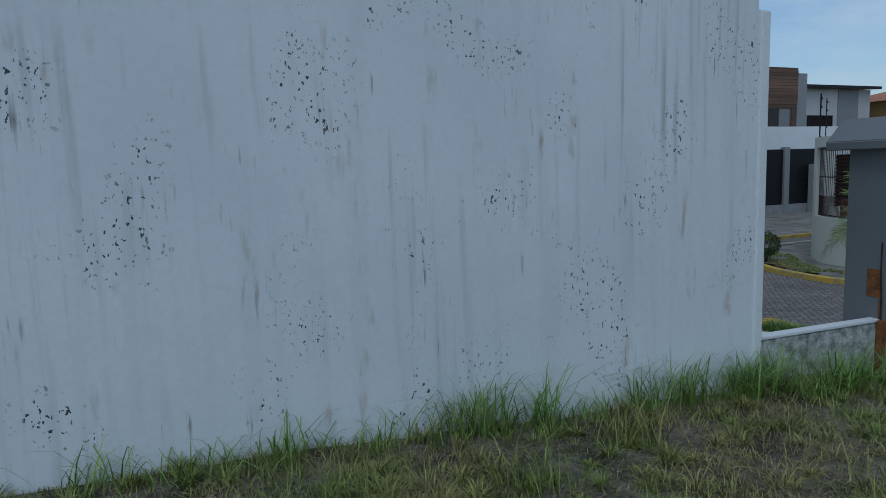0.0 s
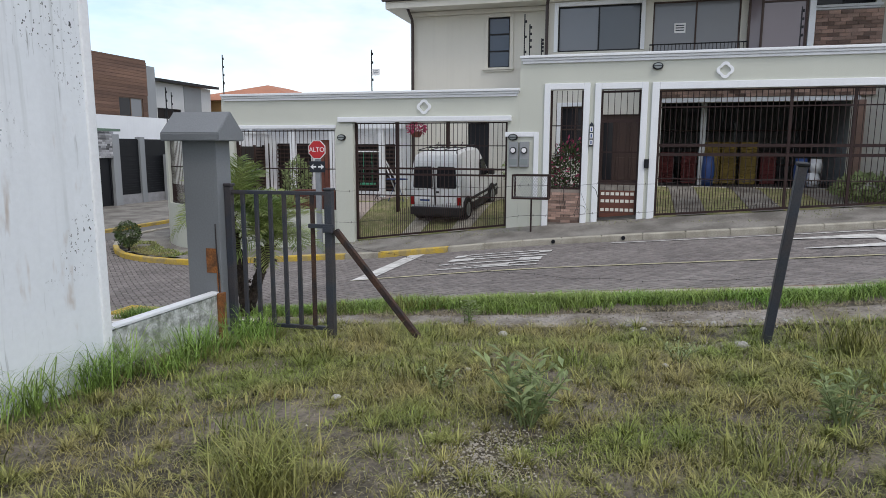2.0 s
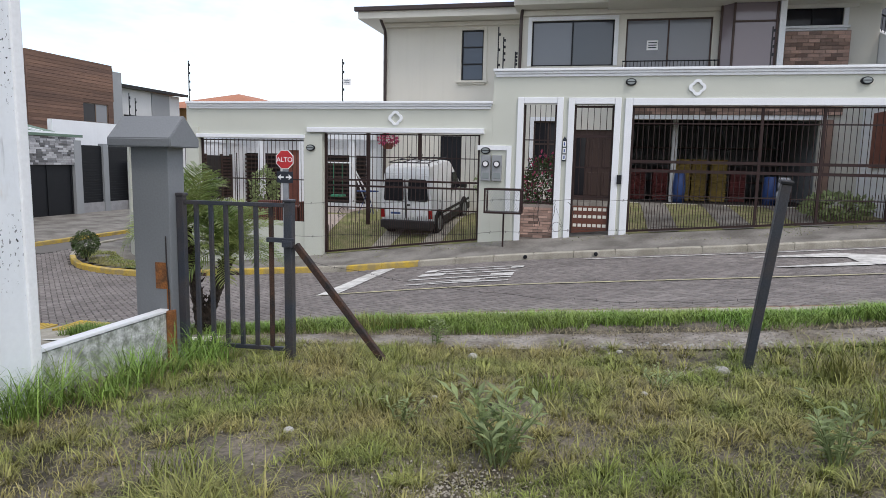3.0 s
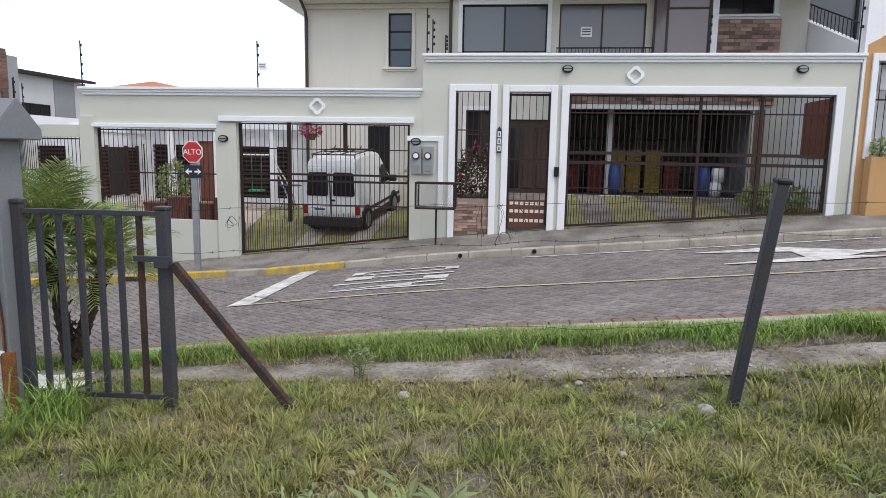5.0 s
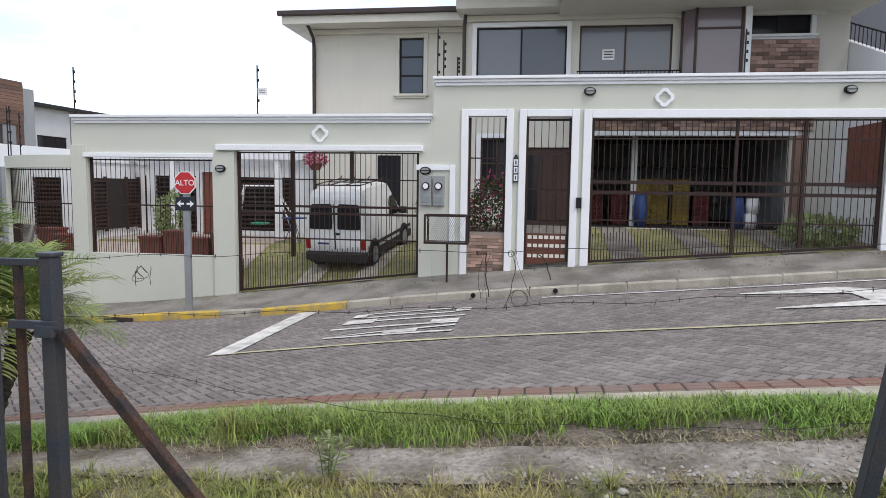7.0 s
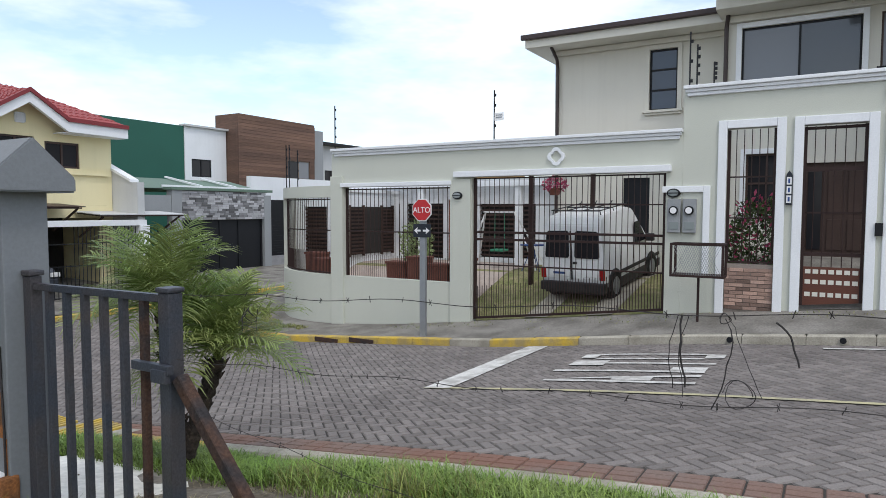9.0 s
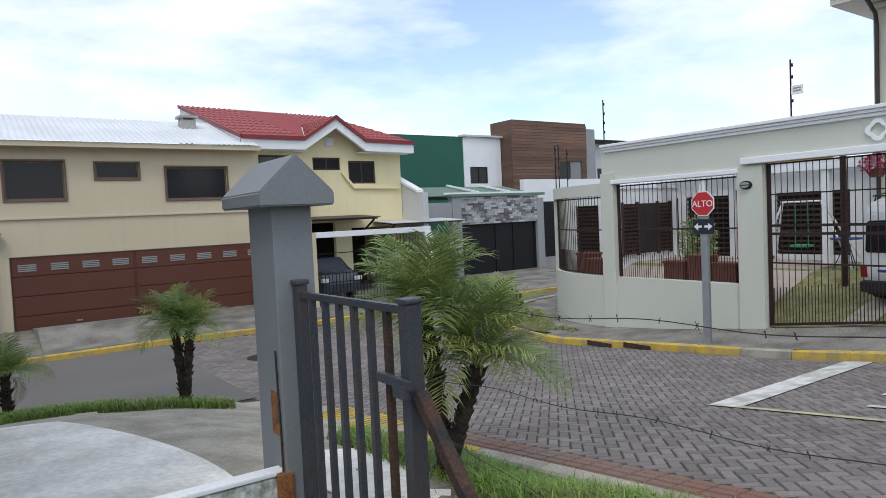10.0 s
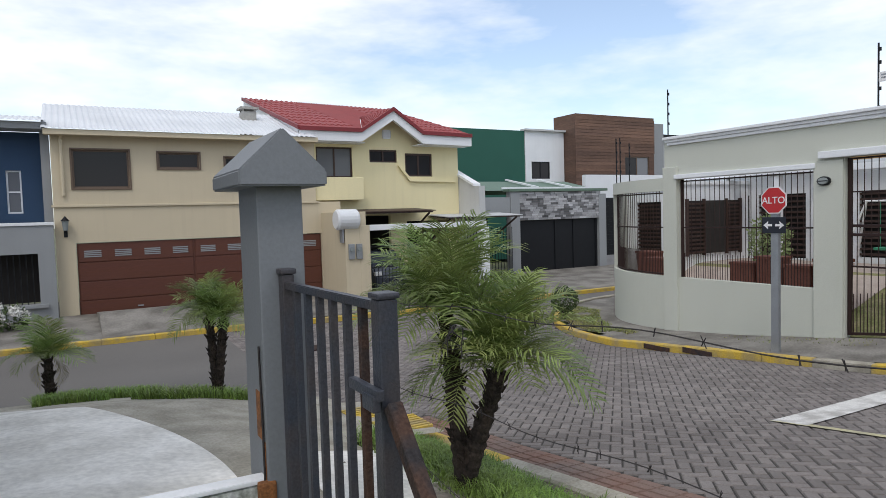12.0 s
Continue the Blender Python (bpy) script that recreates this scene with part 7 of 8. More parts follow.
# ---- plants ----
def leaf_cloud(seed, centre, radii, count, size, fn=None, squash=1.0):
    """Many small folded leaves over and inside an uneven crown."""
    rg = np.random.RandomState(seed)
    d = rg.normal(size=(count, 3))
    d /= np.linalg.norm(d, axis=1)[:, None]
    lump = np.array([1 + 0.22 * noise.noise(Vector(q) * 2.3 + Vector((seed, 0, 0))) for q in d])
    r = (0.55 + 0.45 * rg.rand(count) ** 0.4) * lump
    p = np.array(centre) + d * r[:, None] * np.array(radii)
    a = rg.normal(size=(count, 3)) + d * 0.8
    a /= np.linalg.norm(a, axis=1)[:, None]
    b = np.cross(a, rg.normal(size=(count, 3)))
    b /= np.linalg.norm(b, axis=1)[:, None]
    s_ = size * (0.6 + 0.8 * rg.rand(count))[:, None]
    v_ = np.stack([p, p + a * s_ * 0.5 + b * s_ * 0.24, p + a * s_, p + a * s_ * 0.5 - b * s_ * 0.24], 1).reshape(-1, 3)
    f_ = [(4 * i, 4 * i + 1, 4 * i + 2, 4 * i + 3) for i in range(count)]
    return v_, f_


def shrub(name, x, y, z, r, h, label, seed, m_="shrub", leaf=0.05, count=1500, flowers=None, stem=0.12):
    th = thing(name, (x, y, z), label, "shrub")
    bm = bmesh.new()
    for k in range(4):
        a = k * 1.7 + seed
        tube(bm, [(x, y, z - 0.05), (x + 0.1 * r * math.cos(a), y + 0.1 * r * math.sin(a), z + stem), (x + 0.5 * r * math.cos(a), y + 0.5 * r * math.sin(a), z + stem + h * 0.5)], [0.02, 0.014, 0.006], 5)
    part("stem", bm, "bark", th)
    v_, f_ = leaf_cloud(seed, (x, y, z + stem + h / 2), (r, r, h / 2), count, leaf)
    raw("foliage", v_, f_, m_, th)
    if flowers:
        v_, f_ = leaf_cloud(seed + 9, (x, y, z + stem + h * 0.55), (r * 1.05, r * 1.05, h / 2), flowers[1], flowers[2])
        raw("blossom", v_, f_, flowers[0], th)
    return th


shrub("corner_shrub", 16.45, 14.1, far_walk(16.45, 14.1) - 0.05, 0.36, 0.72, "small clipped round green shrub at the corner", 3, count=2600, leaf=0.055, stem=0.2)
shrub("forecourt_shrub", 18.0, -5.9, yard(18, -5.9), 0.75, 0.55, "low spiky dark green flower bed plants", 5, "leaf", 0.16, 700, stem=0.05)
shrub("flowering_shrub", 18.0, 1.15, yard(18, 1.1), 0.55, 1.7, "shrub with pink flowers behind the grille", 7, "shrub", 0.09, 2600, ("flower_pink", 300, 0.11))
shrub("porch_shrub", 19.0, 9.75, yard(19.0, 9.75), 0.42, 1.3, "leafy green bush in the yard", 8, "leaf", 0.10, 1100, stem=0.55)
shrub("side_shrub", 21.2, 3.1, yard(21.2, 3.1), 0.45, 1.2, "thin leafy bush beside the van", 11, "leaf", 0.09, 500, stem=0.4)
for k, (x, y) in enumerate(((3.35, 20.9), (2.7, 21.0))):
    shrub("hydrangea", x, y, -1.5, 0.42, 0.62, "hydrangea with round white flower heads", 20 + k, "shrub", 0.10, 500)
    for j in range(5):
        a = j * 1.3 + k
        th = thing("flower_head", (x + 0.32 * math.cos(a), y - 0.25 + 0.2 * math.sin(a), -1.5 + 0.50 + 0.13 * (j % 3)), "round white hydrangea flower head", "flower", "hydrangea heads")
        v_, f_ = leaf_cloud(40 + j, tuple(ORG[th.name]), (0.12, 0.12, 0.11), 120, 0.07)
        raw("petals", v_, f_, "flower_white", th)
for px, y in ((18.2, 7.85), (18.2, 8.5), (18.2, 9.15), (18.2, 9.8), (17.9, 12.1), (18.3, 12.75)):
    th = thing("planter_box", (px, y, yard(px, y)), "terracotta planter box behind the grille", "planter", "planter boxes")
    bm = bmesh.new()
    z0 = yard(px, y)
    top = 0.05 + 0.08 * math.sin(y * 5)
    prism(bm, [(px - 0.15, z0 - 0.03), (px + 0.15, z0 - 0.03), (px + 0.2, top), (px - 0.2, top)], "y", y - 0.29, y + 0.29, 0.012)
    box(bm, px - 0.22, px + 0.22, y - 0.31, y + 0.31, top + 0.001, top + 0.07, 0.012)
    part("box", bm, "terracotta", th)
hb = thing("hanging_flower_basket", (19.5, 5.9, 2.2), "hanging basket of red flowers under the porch", "planter")
v_, f_ = leaf_cloud(51, (19.5, 5.95, 2.05), (0.3, 0.3, 0.18), 260, 0.09)
raw("blossom", v_, f_, "flower_pink", hb)
bm = bmesh.new()
tube(bm, [(19.5, 5.95, 1.78), (19.5, 5.95, 1.95)], [0.12, 0.2], 10)
tube(bm, [(19.5, 5.95, 1.95), (19.5, 5.95, 2.6)], 0.006, 4)
part("pot", bm, "terracotta", hb)
porch = thing("yard_pergola", (20.5, 6.4, -0.4), "brown steel pergola frame over the yard", "pergola", kind="structure")
for x, y in ((19.3, 6.5), (19.3, 4.9), (23.0, 6.5)):
    bm = bmesh.new()
    box(bm, x - 0.05, x + 0.05, y - 0.05, y + 0.05, yard(x, y) - 0.05, 2.62, 0.006)
    part("post", bm, "iron", porch)
bm = bmesh.new()
box(bm, 19.2, 23.1, 6.44, 6.56, 2.62, 2.72)
box(bm, 19.2, 19.3, 4.5, 6.43, 2.62, 2.72)
part("beam", bm, "iron", porch)
swing = thing("play_swing", (20.6, 8.0, -0.5), "white tubular frame of a child's swing", "swing")
zf = yard(20.6, 8)
for s_ in (-0.5, 0.5):
    bm = bmesh.new()
    tube(bm, [(20.6, 8.0 + s_ * 2.2, zf), (20.6, 8.0 + s_ * 0.9, zf + 1.6)], 0.025, 6)
    tube(bm, [(21.4, 8.0 + s_ * 2.2, zf), (20.6, 8.0 + s_ * 0.9, zf + 1.6)], 0.025, 6)
    part("leg", bm, "sign_white", swing)
bm = bmesh.new()
tube(bm, [(20.6, 7.5, zf + 1.6), (20.6, 8.5, zf + 1.6)], 0.025, 6)
part("beam", bm, "sign_white", swing)
bm = bmesh.new()
box(bm, 20.4, 20.8, 7.8, 8.2, zf + 0.5, zf + 0.56, 0.01)
tube(bm, [(20.6, 7.85, zf + 0.56), (20.6, 7.85, zf + 1.6)], 0.008, 4)
tube(bm, [(20.6, 8.15, zf + 0.56), (20.6, 8.15, zf + 1.6)], 0.008, 4)
part("seat", bm, "toy", swing)
chair = thing("garden_table", (20.4, 6.9, -0.4), "small blue steel garden table", "table")
zt = yard(20.4, 6.9)
bm = bmesh.new()
tube(bm, [(20.4, 6.9, zt + 0.70), (20.4, 6.9, zt + 0.73)], 0.35, 16)
part("top", bm, "crate_blue", chair)
for k in range(3):
    bm = bmesh.new()
    a = k * 2.1
    tube(bm, [(20.4 + 0.3 * math.cos(a), 6.9 + 0.3 * math.sin(a), zt), (20.4, 6.9, zt + 0.70)], 0.012, 5)
    part("leg", bm, "crate_blue", chair)
# parked car in the far carport, water tank
car = thing("parked_car", (14.6, 22.0, -1.45), "dark blue-grey car parked under the carport", "car")
bm = bmesh.new()
prism(bm, [(20.9, -1.15), (20.85, -0.75), (21.1, -0.45), (21.8, -0.35), (22.3, 0.05), (23.6, 0.08), (24.4, -0.5), (24.5, -1.1)], "x", 13.85, 15.35, 0.05)
part("body", bm, "car_paint", car)
bm = bmesh.new()
prism(bm, [(21.85, -0.33), (22.33, 0.03), (22.36, 0.0), (21.9, -0.36)], "x", 13.95, 15.25)
part("windscreen", bm, "dark_glass", car)
for x in (13.95, 15.25):
    bm = bmesh.new()
    tube(bm, [(x - 0.08, 21.5, -1.15), (x + 0.08, 21.5, -1.15)], 0.3, 16)
    part("wheel", bm, "tyre", car)
    bm = bmesh.new()
    box(bm, x - 0.14, x + 0.14, 20.83, 20.92, -0.72, -0.58, 0.02)
    part("headlight", bm, "sign_white", car)
tank = thing("water_heater_tank", (12.6, 20.2, 1.0), "white cylindrical tank on the pier", "tank")
bm = bmesh.new()
tube(bm, [(12.3, 20.4, 1.25), (12.36, 20.4, 1.25), (13.0, 20.4, 1.25), (13.06, 20.4, 1.25)], [0.28, 0.34, 0.34, 0.28], 20)
part("shell", bm, "tank", tank, smooth=False)
for x in (12.5, 12.9):
    bm = bmesh.new()
    box(bm, x - 0.03, x + 0.03, 20.28, 20.52, 0.5, 1.0)
    part("foot", bm, "galv", tank)
for x in (12.75, 13.02):
    th = thing("electric_meter", (x, 20.2, 0.1), "grey electric meter box with a round glass", "meter", "electric meters")
    bm = bmesh.new()
    box(bm, x - 0.1, x + 0.1, 20.18, 20.255, -0.05, 0.45, 0.01)
    part("case", bm, "galv", th)
    bm = bmesh.new()
    prism(bm, [(x + 0.075 * math.cos(2 * math.pi * k / 16), 0.28 + 0.075 * math.sin(2 * math.pi * k / 16)) for k in range(16)], "y", 20.14, 20.18)
    part("dial", bm, "meter_glass", th)


# ---- palms ----
def frond_mesh(name, length, droop, seed, material):
    """One feather leaf along +x: an arching midrib with paired narrow leaflets that fold up and hang at their tips."""
    rg = random.Random(seed)
    v_, f_, pts = [], [], []
    for i in range(15):
        t = i / 14
        pts.append(Vector((length * (t - 0.20 * droop * t * t), 0.03 * length * math.sin(t * 3 + seed), length * (0.50 * t - (0.30 + 0.60 * droop) * t ** 2.2))))
    for i in range(14):
        a, b = pts[i], pts[i + 1]
        r0, r1 = 0.009 * (1 - i / 15), 0.009 * (1 - (i + 1) / 15)
        k = len(v_)
        v_ += [a + Vector((0, r0, 0)), a - Vector((0, r0, 0)), a + Vector((0, 0, r0)), b + Vector((0, r1, 0)), b - Vector((0, r1, 0)), b + Vector((0, 0, r1))]
        f_ += [(k, k + 3, k + 5, k + 2), (k + 1, k + 2, k + 5, k + 4), (k, k + 1, k + 4, k + 3)]
    for i in range(30):
        t = 0.12 + 0.88 * i / 29
        j = min(13, int(t * 14))
        p = pts[j].lerp(pts[j + 1], t * 14 - j)
        d = (pts[j + 1] - pts[j]).normalized()
        up = Vector((-d.z, 0, d.x)).normalized()
        for s_ in (-1, 1):
            ll = length * (0.40 * math.sin(math.pi * (0.16 + 0.74 * t)) + 0.03) * rg.uniform(0.85, 1.12)
            out = (Vector((0, s_, 0)) * rg.uniform(0.75, 0.95) + d * rg.uniform(0.45, 0.8) + up * rg.uniform(0.05, 0.45)).normalized()
            w_ = 0.0080 * length
            side = out.cross(up).normalized() * w_
            fall = Vector((0, 0, -ll))
            q1 = p + out * ll * 0.40 + fall * 0.02
            q2 = p + out * ll * 0.75 + fall * rg.uniform(0.08, 0.16)
            e = p + out * ll * 0.97 + fall * rg.uniform(0.22, 0.45)
            k = len(v_)
            v_ += [p + side * 0.4, p - side * 0.4, q1 - side, q1 + side, q2 - side * 0.8, q2 + side * 0.8, e]
            f_ += [(k, k + 1, k + 2, k + 3), (k + 3, k + 2, k + 4, k + 5), (k + 5, k + 4, k + 6)]
    me = bpy.data.meshes.new(name)
    me.from_pydata([tuple(q) for q in v_], [], f_)
    me.materials.append(M[material])
    return me


FRONDS = [frond_mesh("frond", 1.0, d, k, "palm") for k, d in enumerate((0.12, 0.30, 0.5, 0.72))]
DRY = frond_mesh("dry_frond", 0.9, 1.2, 9, "palm_dry")


def palm(x, y, z, trunks, label, seed, scale=1.0, dry=0):
    th = thing("palm_tree", (x, y, z), label, "palm", "street palms")
    rg = random.Random(seed)
    for dx, dy, h, fr, size in trunks:
        bm = bmesh.new()
        pts, rs = [], []
        for i in range(27):
            t = i / 26
            pts.append((x + dx * (t ** 1.2), y + dy * (t ** 1.2), z - 0.08 + (h + 0.08) * t))
            rs.append((0.066 - 0.010 * t) * scale * (1.10 if i % 2 else 0.90) + 0.01 * rg.random())
        tube(bm, pts, rs, 9)
        part("trunk", bm, "bark", th, "rough dark trunk with leaf scars")
        # old leaf stubs
        bm = bmesh.new()
        for k in range(46):
            t = rg.uniform(0.1, 1.0)
            a = rg.uniform(0, 6.28)
            p = Vector((x + dx * (t ** 1.2), y + dy * (t ** 1.2), z + h * t))
            o = Vector((math.cos(a), math.sin(a), 0))
            tube(bm, [p + o * 0.06 * scale, p + o * 0.105 * scale + Vector((0, 0, 0.05))], [0.016, 0.004], 4, False)
        part("leaf_stub", bm, "bark", th, kind="stuff")
        top = Vector((dx, dy, h))
        for k in range(fr):
            a = k * 2.399 + rg.uniform(-0.2, 0.2)
            t = (k + 0.5) / fr
            lift = 84 - 84 * t + rg.uniform(-10, 10)
            kind_ = FRONDS[min(3, int(t * 4))]
            s_ = size * rg.uniform(0.82, 1.1)
            m_ = Matrix.Translation(top) @ Matrix.Rotation(a, 4, "Z") @ Matrix.Rotation(radians(-lift * 0.75), 4, "Y") @ Matrix.Rotation(rg.uniform(-0.35, 0.35), 4, "X") @ Matrix.Scale(s_, 4)
            shared("frond", kind_, th, m_)
        for k in range(dry):
            m_ = Matrix.Translation(top) @ Matrix.Rotation(k * 2.1 + 0.6, 4, "Z") @ Matrix.Rotation(radians(40), 4, "Y") @ Matrix.Scale(size * 0.8, 4)
            shared("dry_frond", DRY, th, m_, "yellowed hanging leaf")
    return th


palm(7.18, 4.30, -0.62, ((-0.02, 0.17, 1.22, 36, 0.74), (0.14, -0.28, 0.86, 36, 0.74)), "short feathery palm with two dark trunks", 1)
palm(6.35, 8.95, lot_z(6.35, 8.95), ((-0.05, 0.1, 1.05, 26, 0.58), (0.10, -0.05, 1.0, 24, 0.55)), "small twin-trunk palm on the corner verge", 2, 0.85)
palm(4.47, 10.6, lot_z(4.47, 10.6), ((0.0, 0.0, 0.62, 22, 0.6),), "young low palm with a yellowed leaf", 3, 0.9, 2)


# ---- grasses and weeds of the lot ----
def blades(seed, p, height, width, lean, turn=None):
    """Bent three-part blades at places p (n x 3)."""
    rg = np.random.RandomState(seed)
    n_ = len(p)
    a = rg.rand(n_) * 2 * np.pi if turn is None else turn + rg.normal(size=n_) * 0.5
    d = np.stack([np.cos(a), np.sin(a), np.zeros(n_)], 1)
    s_ = np.stack([-np.sin(a), np.cos(a), np.zeros(n_)], 1)
    h = (height * (0.55 + 0.75 * rg.rand(n_)))[:, None]
    w_ = (width * (0.6 + 0.8 * rg.rand(n_)))[:, None]
    k = (lean * (0.3 + 1.2 * rg.rand(n_)))[:, None]
    up = np.array([0, 0, 1.0])
    m1 = p + up * h * 0.45 + d * h * k * 0.22
    m2 = p + up * h * 0.80 + d * h * k * 0.60
    tip = p + up * h * (1.02 - 0.18 * k) + d * h * k * 1.1
    v_ = np.stack([p - s_ * w_, p + s_ * w_, m1 - s_ * w_ * 0.8, m1 + s_ * w_ * 0.8, m2 - s_ * w_ * 0.5, m2 + s_ * w_ * 0.5, tip], 1).reshape(-1, 3)
    f_ = []
    for i in range(n_):
        q = 7 * i
        f_ += [(q, q + 1, q + 3, q + 2), (q + 2, q + 3, q + 5, q + 4), (q + 4, q + 5, q + 6)]
    return v_, f_


def scatter(seed, n_, x0, x1, y0, y1, keep):
    rg = np.random.RandomState(seed)
    q = np.stack([x0 + (x1 - x0) * rg.rand(n_), y0 + (y1 - y0) * rg.rand(n_)], 1)
    m_ = np.array([rg.rand() < keep(x, y) for x, y in q])
    return q[m_]


def patch(x, y):
    """How thick the lot's grass stands; bare stony places between."""
    a = noise.noise((x * 0.8 + 3, y * 0.8, 1)) + 0.5 * noise.noise((x * 2.6, y * 2.6, 5))
    bare = math.exp(-((x - 3.2) ** 2 / 0.22 + (y - 0.48) ** 2 / 0.08))
    return max(0.35, min(1.0, 0.66 + 0.7 * a)) * (1 - 0.85 * bare)


def lift_(q, fn):
    return np.array([(x, y, fn(x, y)) for x, y in q])


q = np.concatenate([scatter(11, 165000, 0.6, 6.5, -3.6, 3.45, patch), scatter(21, 26000, -1.4, 0.6, 1.2, 3.45, patch)])
hh = np.array([0.03 + 0.05 * max(0, noise.noise((x * 0.9, y * 0.9, 9)) + 0.35) for x, y in q])
v, f = blades(1, lift_(q, lambda x, y: lot_z(x, y) - 0.01), hh, 0.0024, 1.0)
tagged(raw("lot_grass", v, f, "grass"), "short rough green grass over the lot", "grass", kind="stuff")
q = scatter(15, 26000, 3.8, 6.62, -6.5, 3.5, lambda x, y: 0.35 + 0.5 * noise.noise((x * 1.1, y * 1.1, 2)) + 0.3)
v, f = blades(5, lift_(q, lambda x, y: lot_z(x, y) - 0.01), np.array([0.045 + 0.07 * max(0, noise.noise((x * 1.7, y * 1.7, 6)) + 0.3) for x, y in q]), 0.0034, 0.9)
tagged(raw("front_grass", v, f, "grass"), "longer green grass towards the pavement", "grass", kind="stuff")
q = scatter(12, 84000, -1.4, 6.6, -3.8, 3.45, lambda x, y: 1.0 if noise.noise((x * 1.4, y * 1.4, 4)) > -0.05 else 0.3)
v, f = blades(2, lift_(q, lambda x, y: lot_z(x, y) - 0.015), np.full(len(q), 0.035), 0.0021, 2.1)
tagged(raw("dry_grass", v, f, "straw"), "dry straw lying between the grass", "grass", kind="stuff")
q = scatter(13, 66000, 7.1, 7.93, -9, 6.2, lambda x, y: min(1, 1.15 - abs(x - 7.56) * 2.2 + 1.1 * noise.noise((x * 1.6, y * 1.1, 8)) + 0.5 * noise.noise((x * 5, y * 4, 2))))
v, f = blades(3, lift_(q, lambda x, y: verge_z(x, y) - 0.01), np.array([0.06 + 0.07 * max(0, 0.6 + noise.noise((x * 1.2, y * 1.2, 3))) * max(0.4, 1.2 - 1.5 * max(0, x - 7.5)) for x, y in q]), 0.0042, 0.9)
tagged(raw("verge_grass", v, f, "grass_deep"), "lush grass strip along the kerb", "grass", kind="stuff")
q = scatter(14, 16000, 4.3, 7.2, 8.3, 11.0, lambda x, y: 1.0 if on_near(x + 0.25, y + 0.25) and x > 5.9 - 0.1 * max(0, y - 5) ** 2 and y > 8.5 and noise.noise((x * 1.9, y * 1.9, 3)) + 1.15 - 1.6 * min(math.hypot(x - 6.35, (y - 8.95) * 1.5), math.hypot((x - 4.9) * 0.8, (y - 10.2) * 1.2)) > 0 else 0.0)
v, f = blades(4, lift_(q, lambda x, y: lot_z(x, y) + 0.01), np.full(len(q), 0.13), 0.005, 0.8)
tagged(raw("corner_grass", v, f, "grass_deep"), "grass patches round the small palms", "grass", kind="stuff")
q = scatter(16, 3500, 7.0, 7.72, 3.5, 6.2, lambda x, y: 1.0)
v, f = blades(6, lift_(q, lambda x, y: verge_z(max(x, 7.1), min(y, 6.0)) - 0.01), np.full(len(q), 0.09), 0.0045, 0.9)
tagged(raw("palm_grass", v, f, "grass_deep"), "grass round the palm's foot", "grass", kind="stuff")

# rosettes: blades that spread from many small roots, thickest where the lot is green
rg = np.random.RandomState(77)
roots = scatter(17, 3500, -1.4, 6.6, -6.0, 3.4, lambda x, y: min(1.0, 0.15 + patch(x, y) * (0.75 + 0.25 * (x > 3.6))))
P_, T_, H_ = [], [], []
for x, y in roots:
    n_ = int(rg.randint(28, 85))
    r = rg.uniform(0.025, 0.075)
    tall = rg.uniform(0.04, 0.11) * (1.25 if x > 4.4 else 1.0)
    a = rg.rand(n_) * 2 * np.pi
    d = np.sqrt(rg.rand(n_)) * r
    P_.append(np.stack([x + d * np.cos(a), y + d * np.sin(a), np.full(n_, lot_z(x, y) - 0.01)], 1))
    T_.append(a)
    H_.append(np.full(n_, tall) * (1.1 - 0.5 * d / r))
v, f = blades(8, np.concatenate(P_), np.concatenate(H_), 0.0034, 1.15, np.concatenate(T_))
tagged(raw("clump_grass", v, f, "grass"), "bright green clumps of grass over the lot", "grass", kind="stuff")


def gravel(name, seed, spots, n_, size, m_, label):
    """Loose chips strewn round some spots (x, y, spread)."""
    rg = np.random.RandomState(seed)
    v_, f_ = [], []
    for k in range(n_):
        sx, sy, sx_r, sy_r = spots[k % len(spots)]
        x, y = sx + rg.normal() * sx_r, sy + rg.normal() * sy_r
        if x > 7.6:
            continue
        s_ = size * rg.uniform(0.4, 1.5)
        z = (walk_z(x, y) + 0.022 if 6.55 < x < 7.12 else lot_z(x, y) + 0.01) + s_ * 0.2
        a = rg.rand() * 6.28
        q = len(v_)
        for u, w_, h in ((1, 0.1, 0), (0.1, 0.8, 0), (-0.9, 0.2, 0), (-0.1, -0.8, 0), (0.15, 0.05, 0.7), (-0.1, -0.1, -0.4)):
            u, w_ = u * rg.uniform(0.7, 1.2), w_ * rg.uniform(0.7, 1.2)
            v_.append((x + s_ * (u * math.cos(a) - w_ * math.sin(a)), y + s_ * (u * math.sin(a) + w_ * math.cos(a)), z + s_ * h))
        f_ += [(q + i, q + (i + 1) % 4, q + 4) for i in range(4)] + [(q + (i + 1) % 4, q + i, q + 5) for i in range(4)]
    tagged(raw(name, v_, f_, m_), label, "gravel", kind="stuff")


gravel("lot_gravel", 31, ((3.2, 0.48, 0.22, 0.14), (3.15, 0.45, 0.35, 0.18), (5.9, -1.2, 0.12, 0.2), (3.4, 0.3, 1.2, 1.2)), 2200, 0.0075, "kerb", "grey gravel in the bare patches")
gravel("pavement_debris", 32, ((6.62, 0.6, 0.06, 1.6), (7.08, -0.2, 0.07, 1.4), (6.85, -1.2, 0.2, 0.8), (6.6, -2.4, 0.1, 1.2)), 600, 0.012, "walk", "crumbs of broken concrete and earth")
gravel("pale_chips", 33, ((6.6, 0.3, 0.06, 1.5), (6.65, -1.0, 0.08, 0.7)), 220, 0.018, "stone", "pale chips along the pavement's edge")
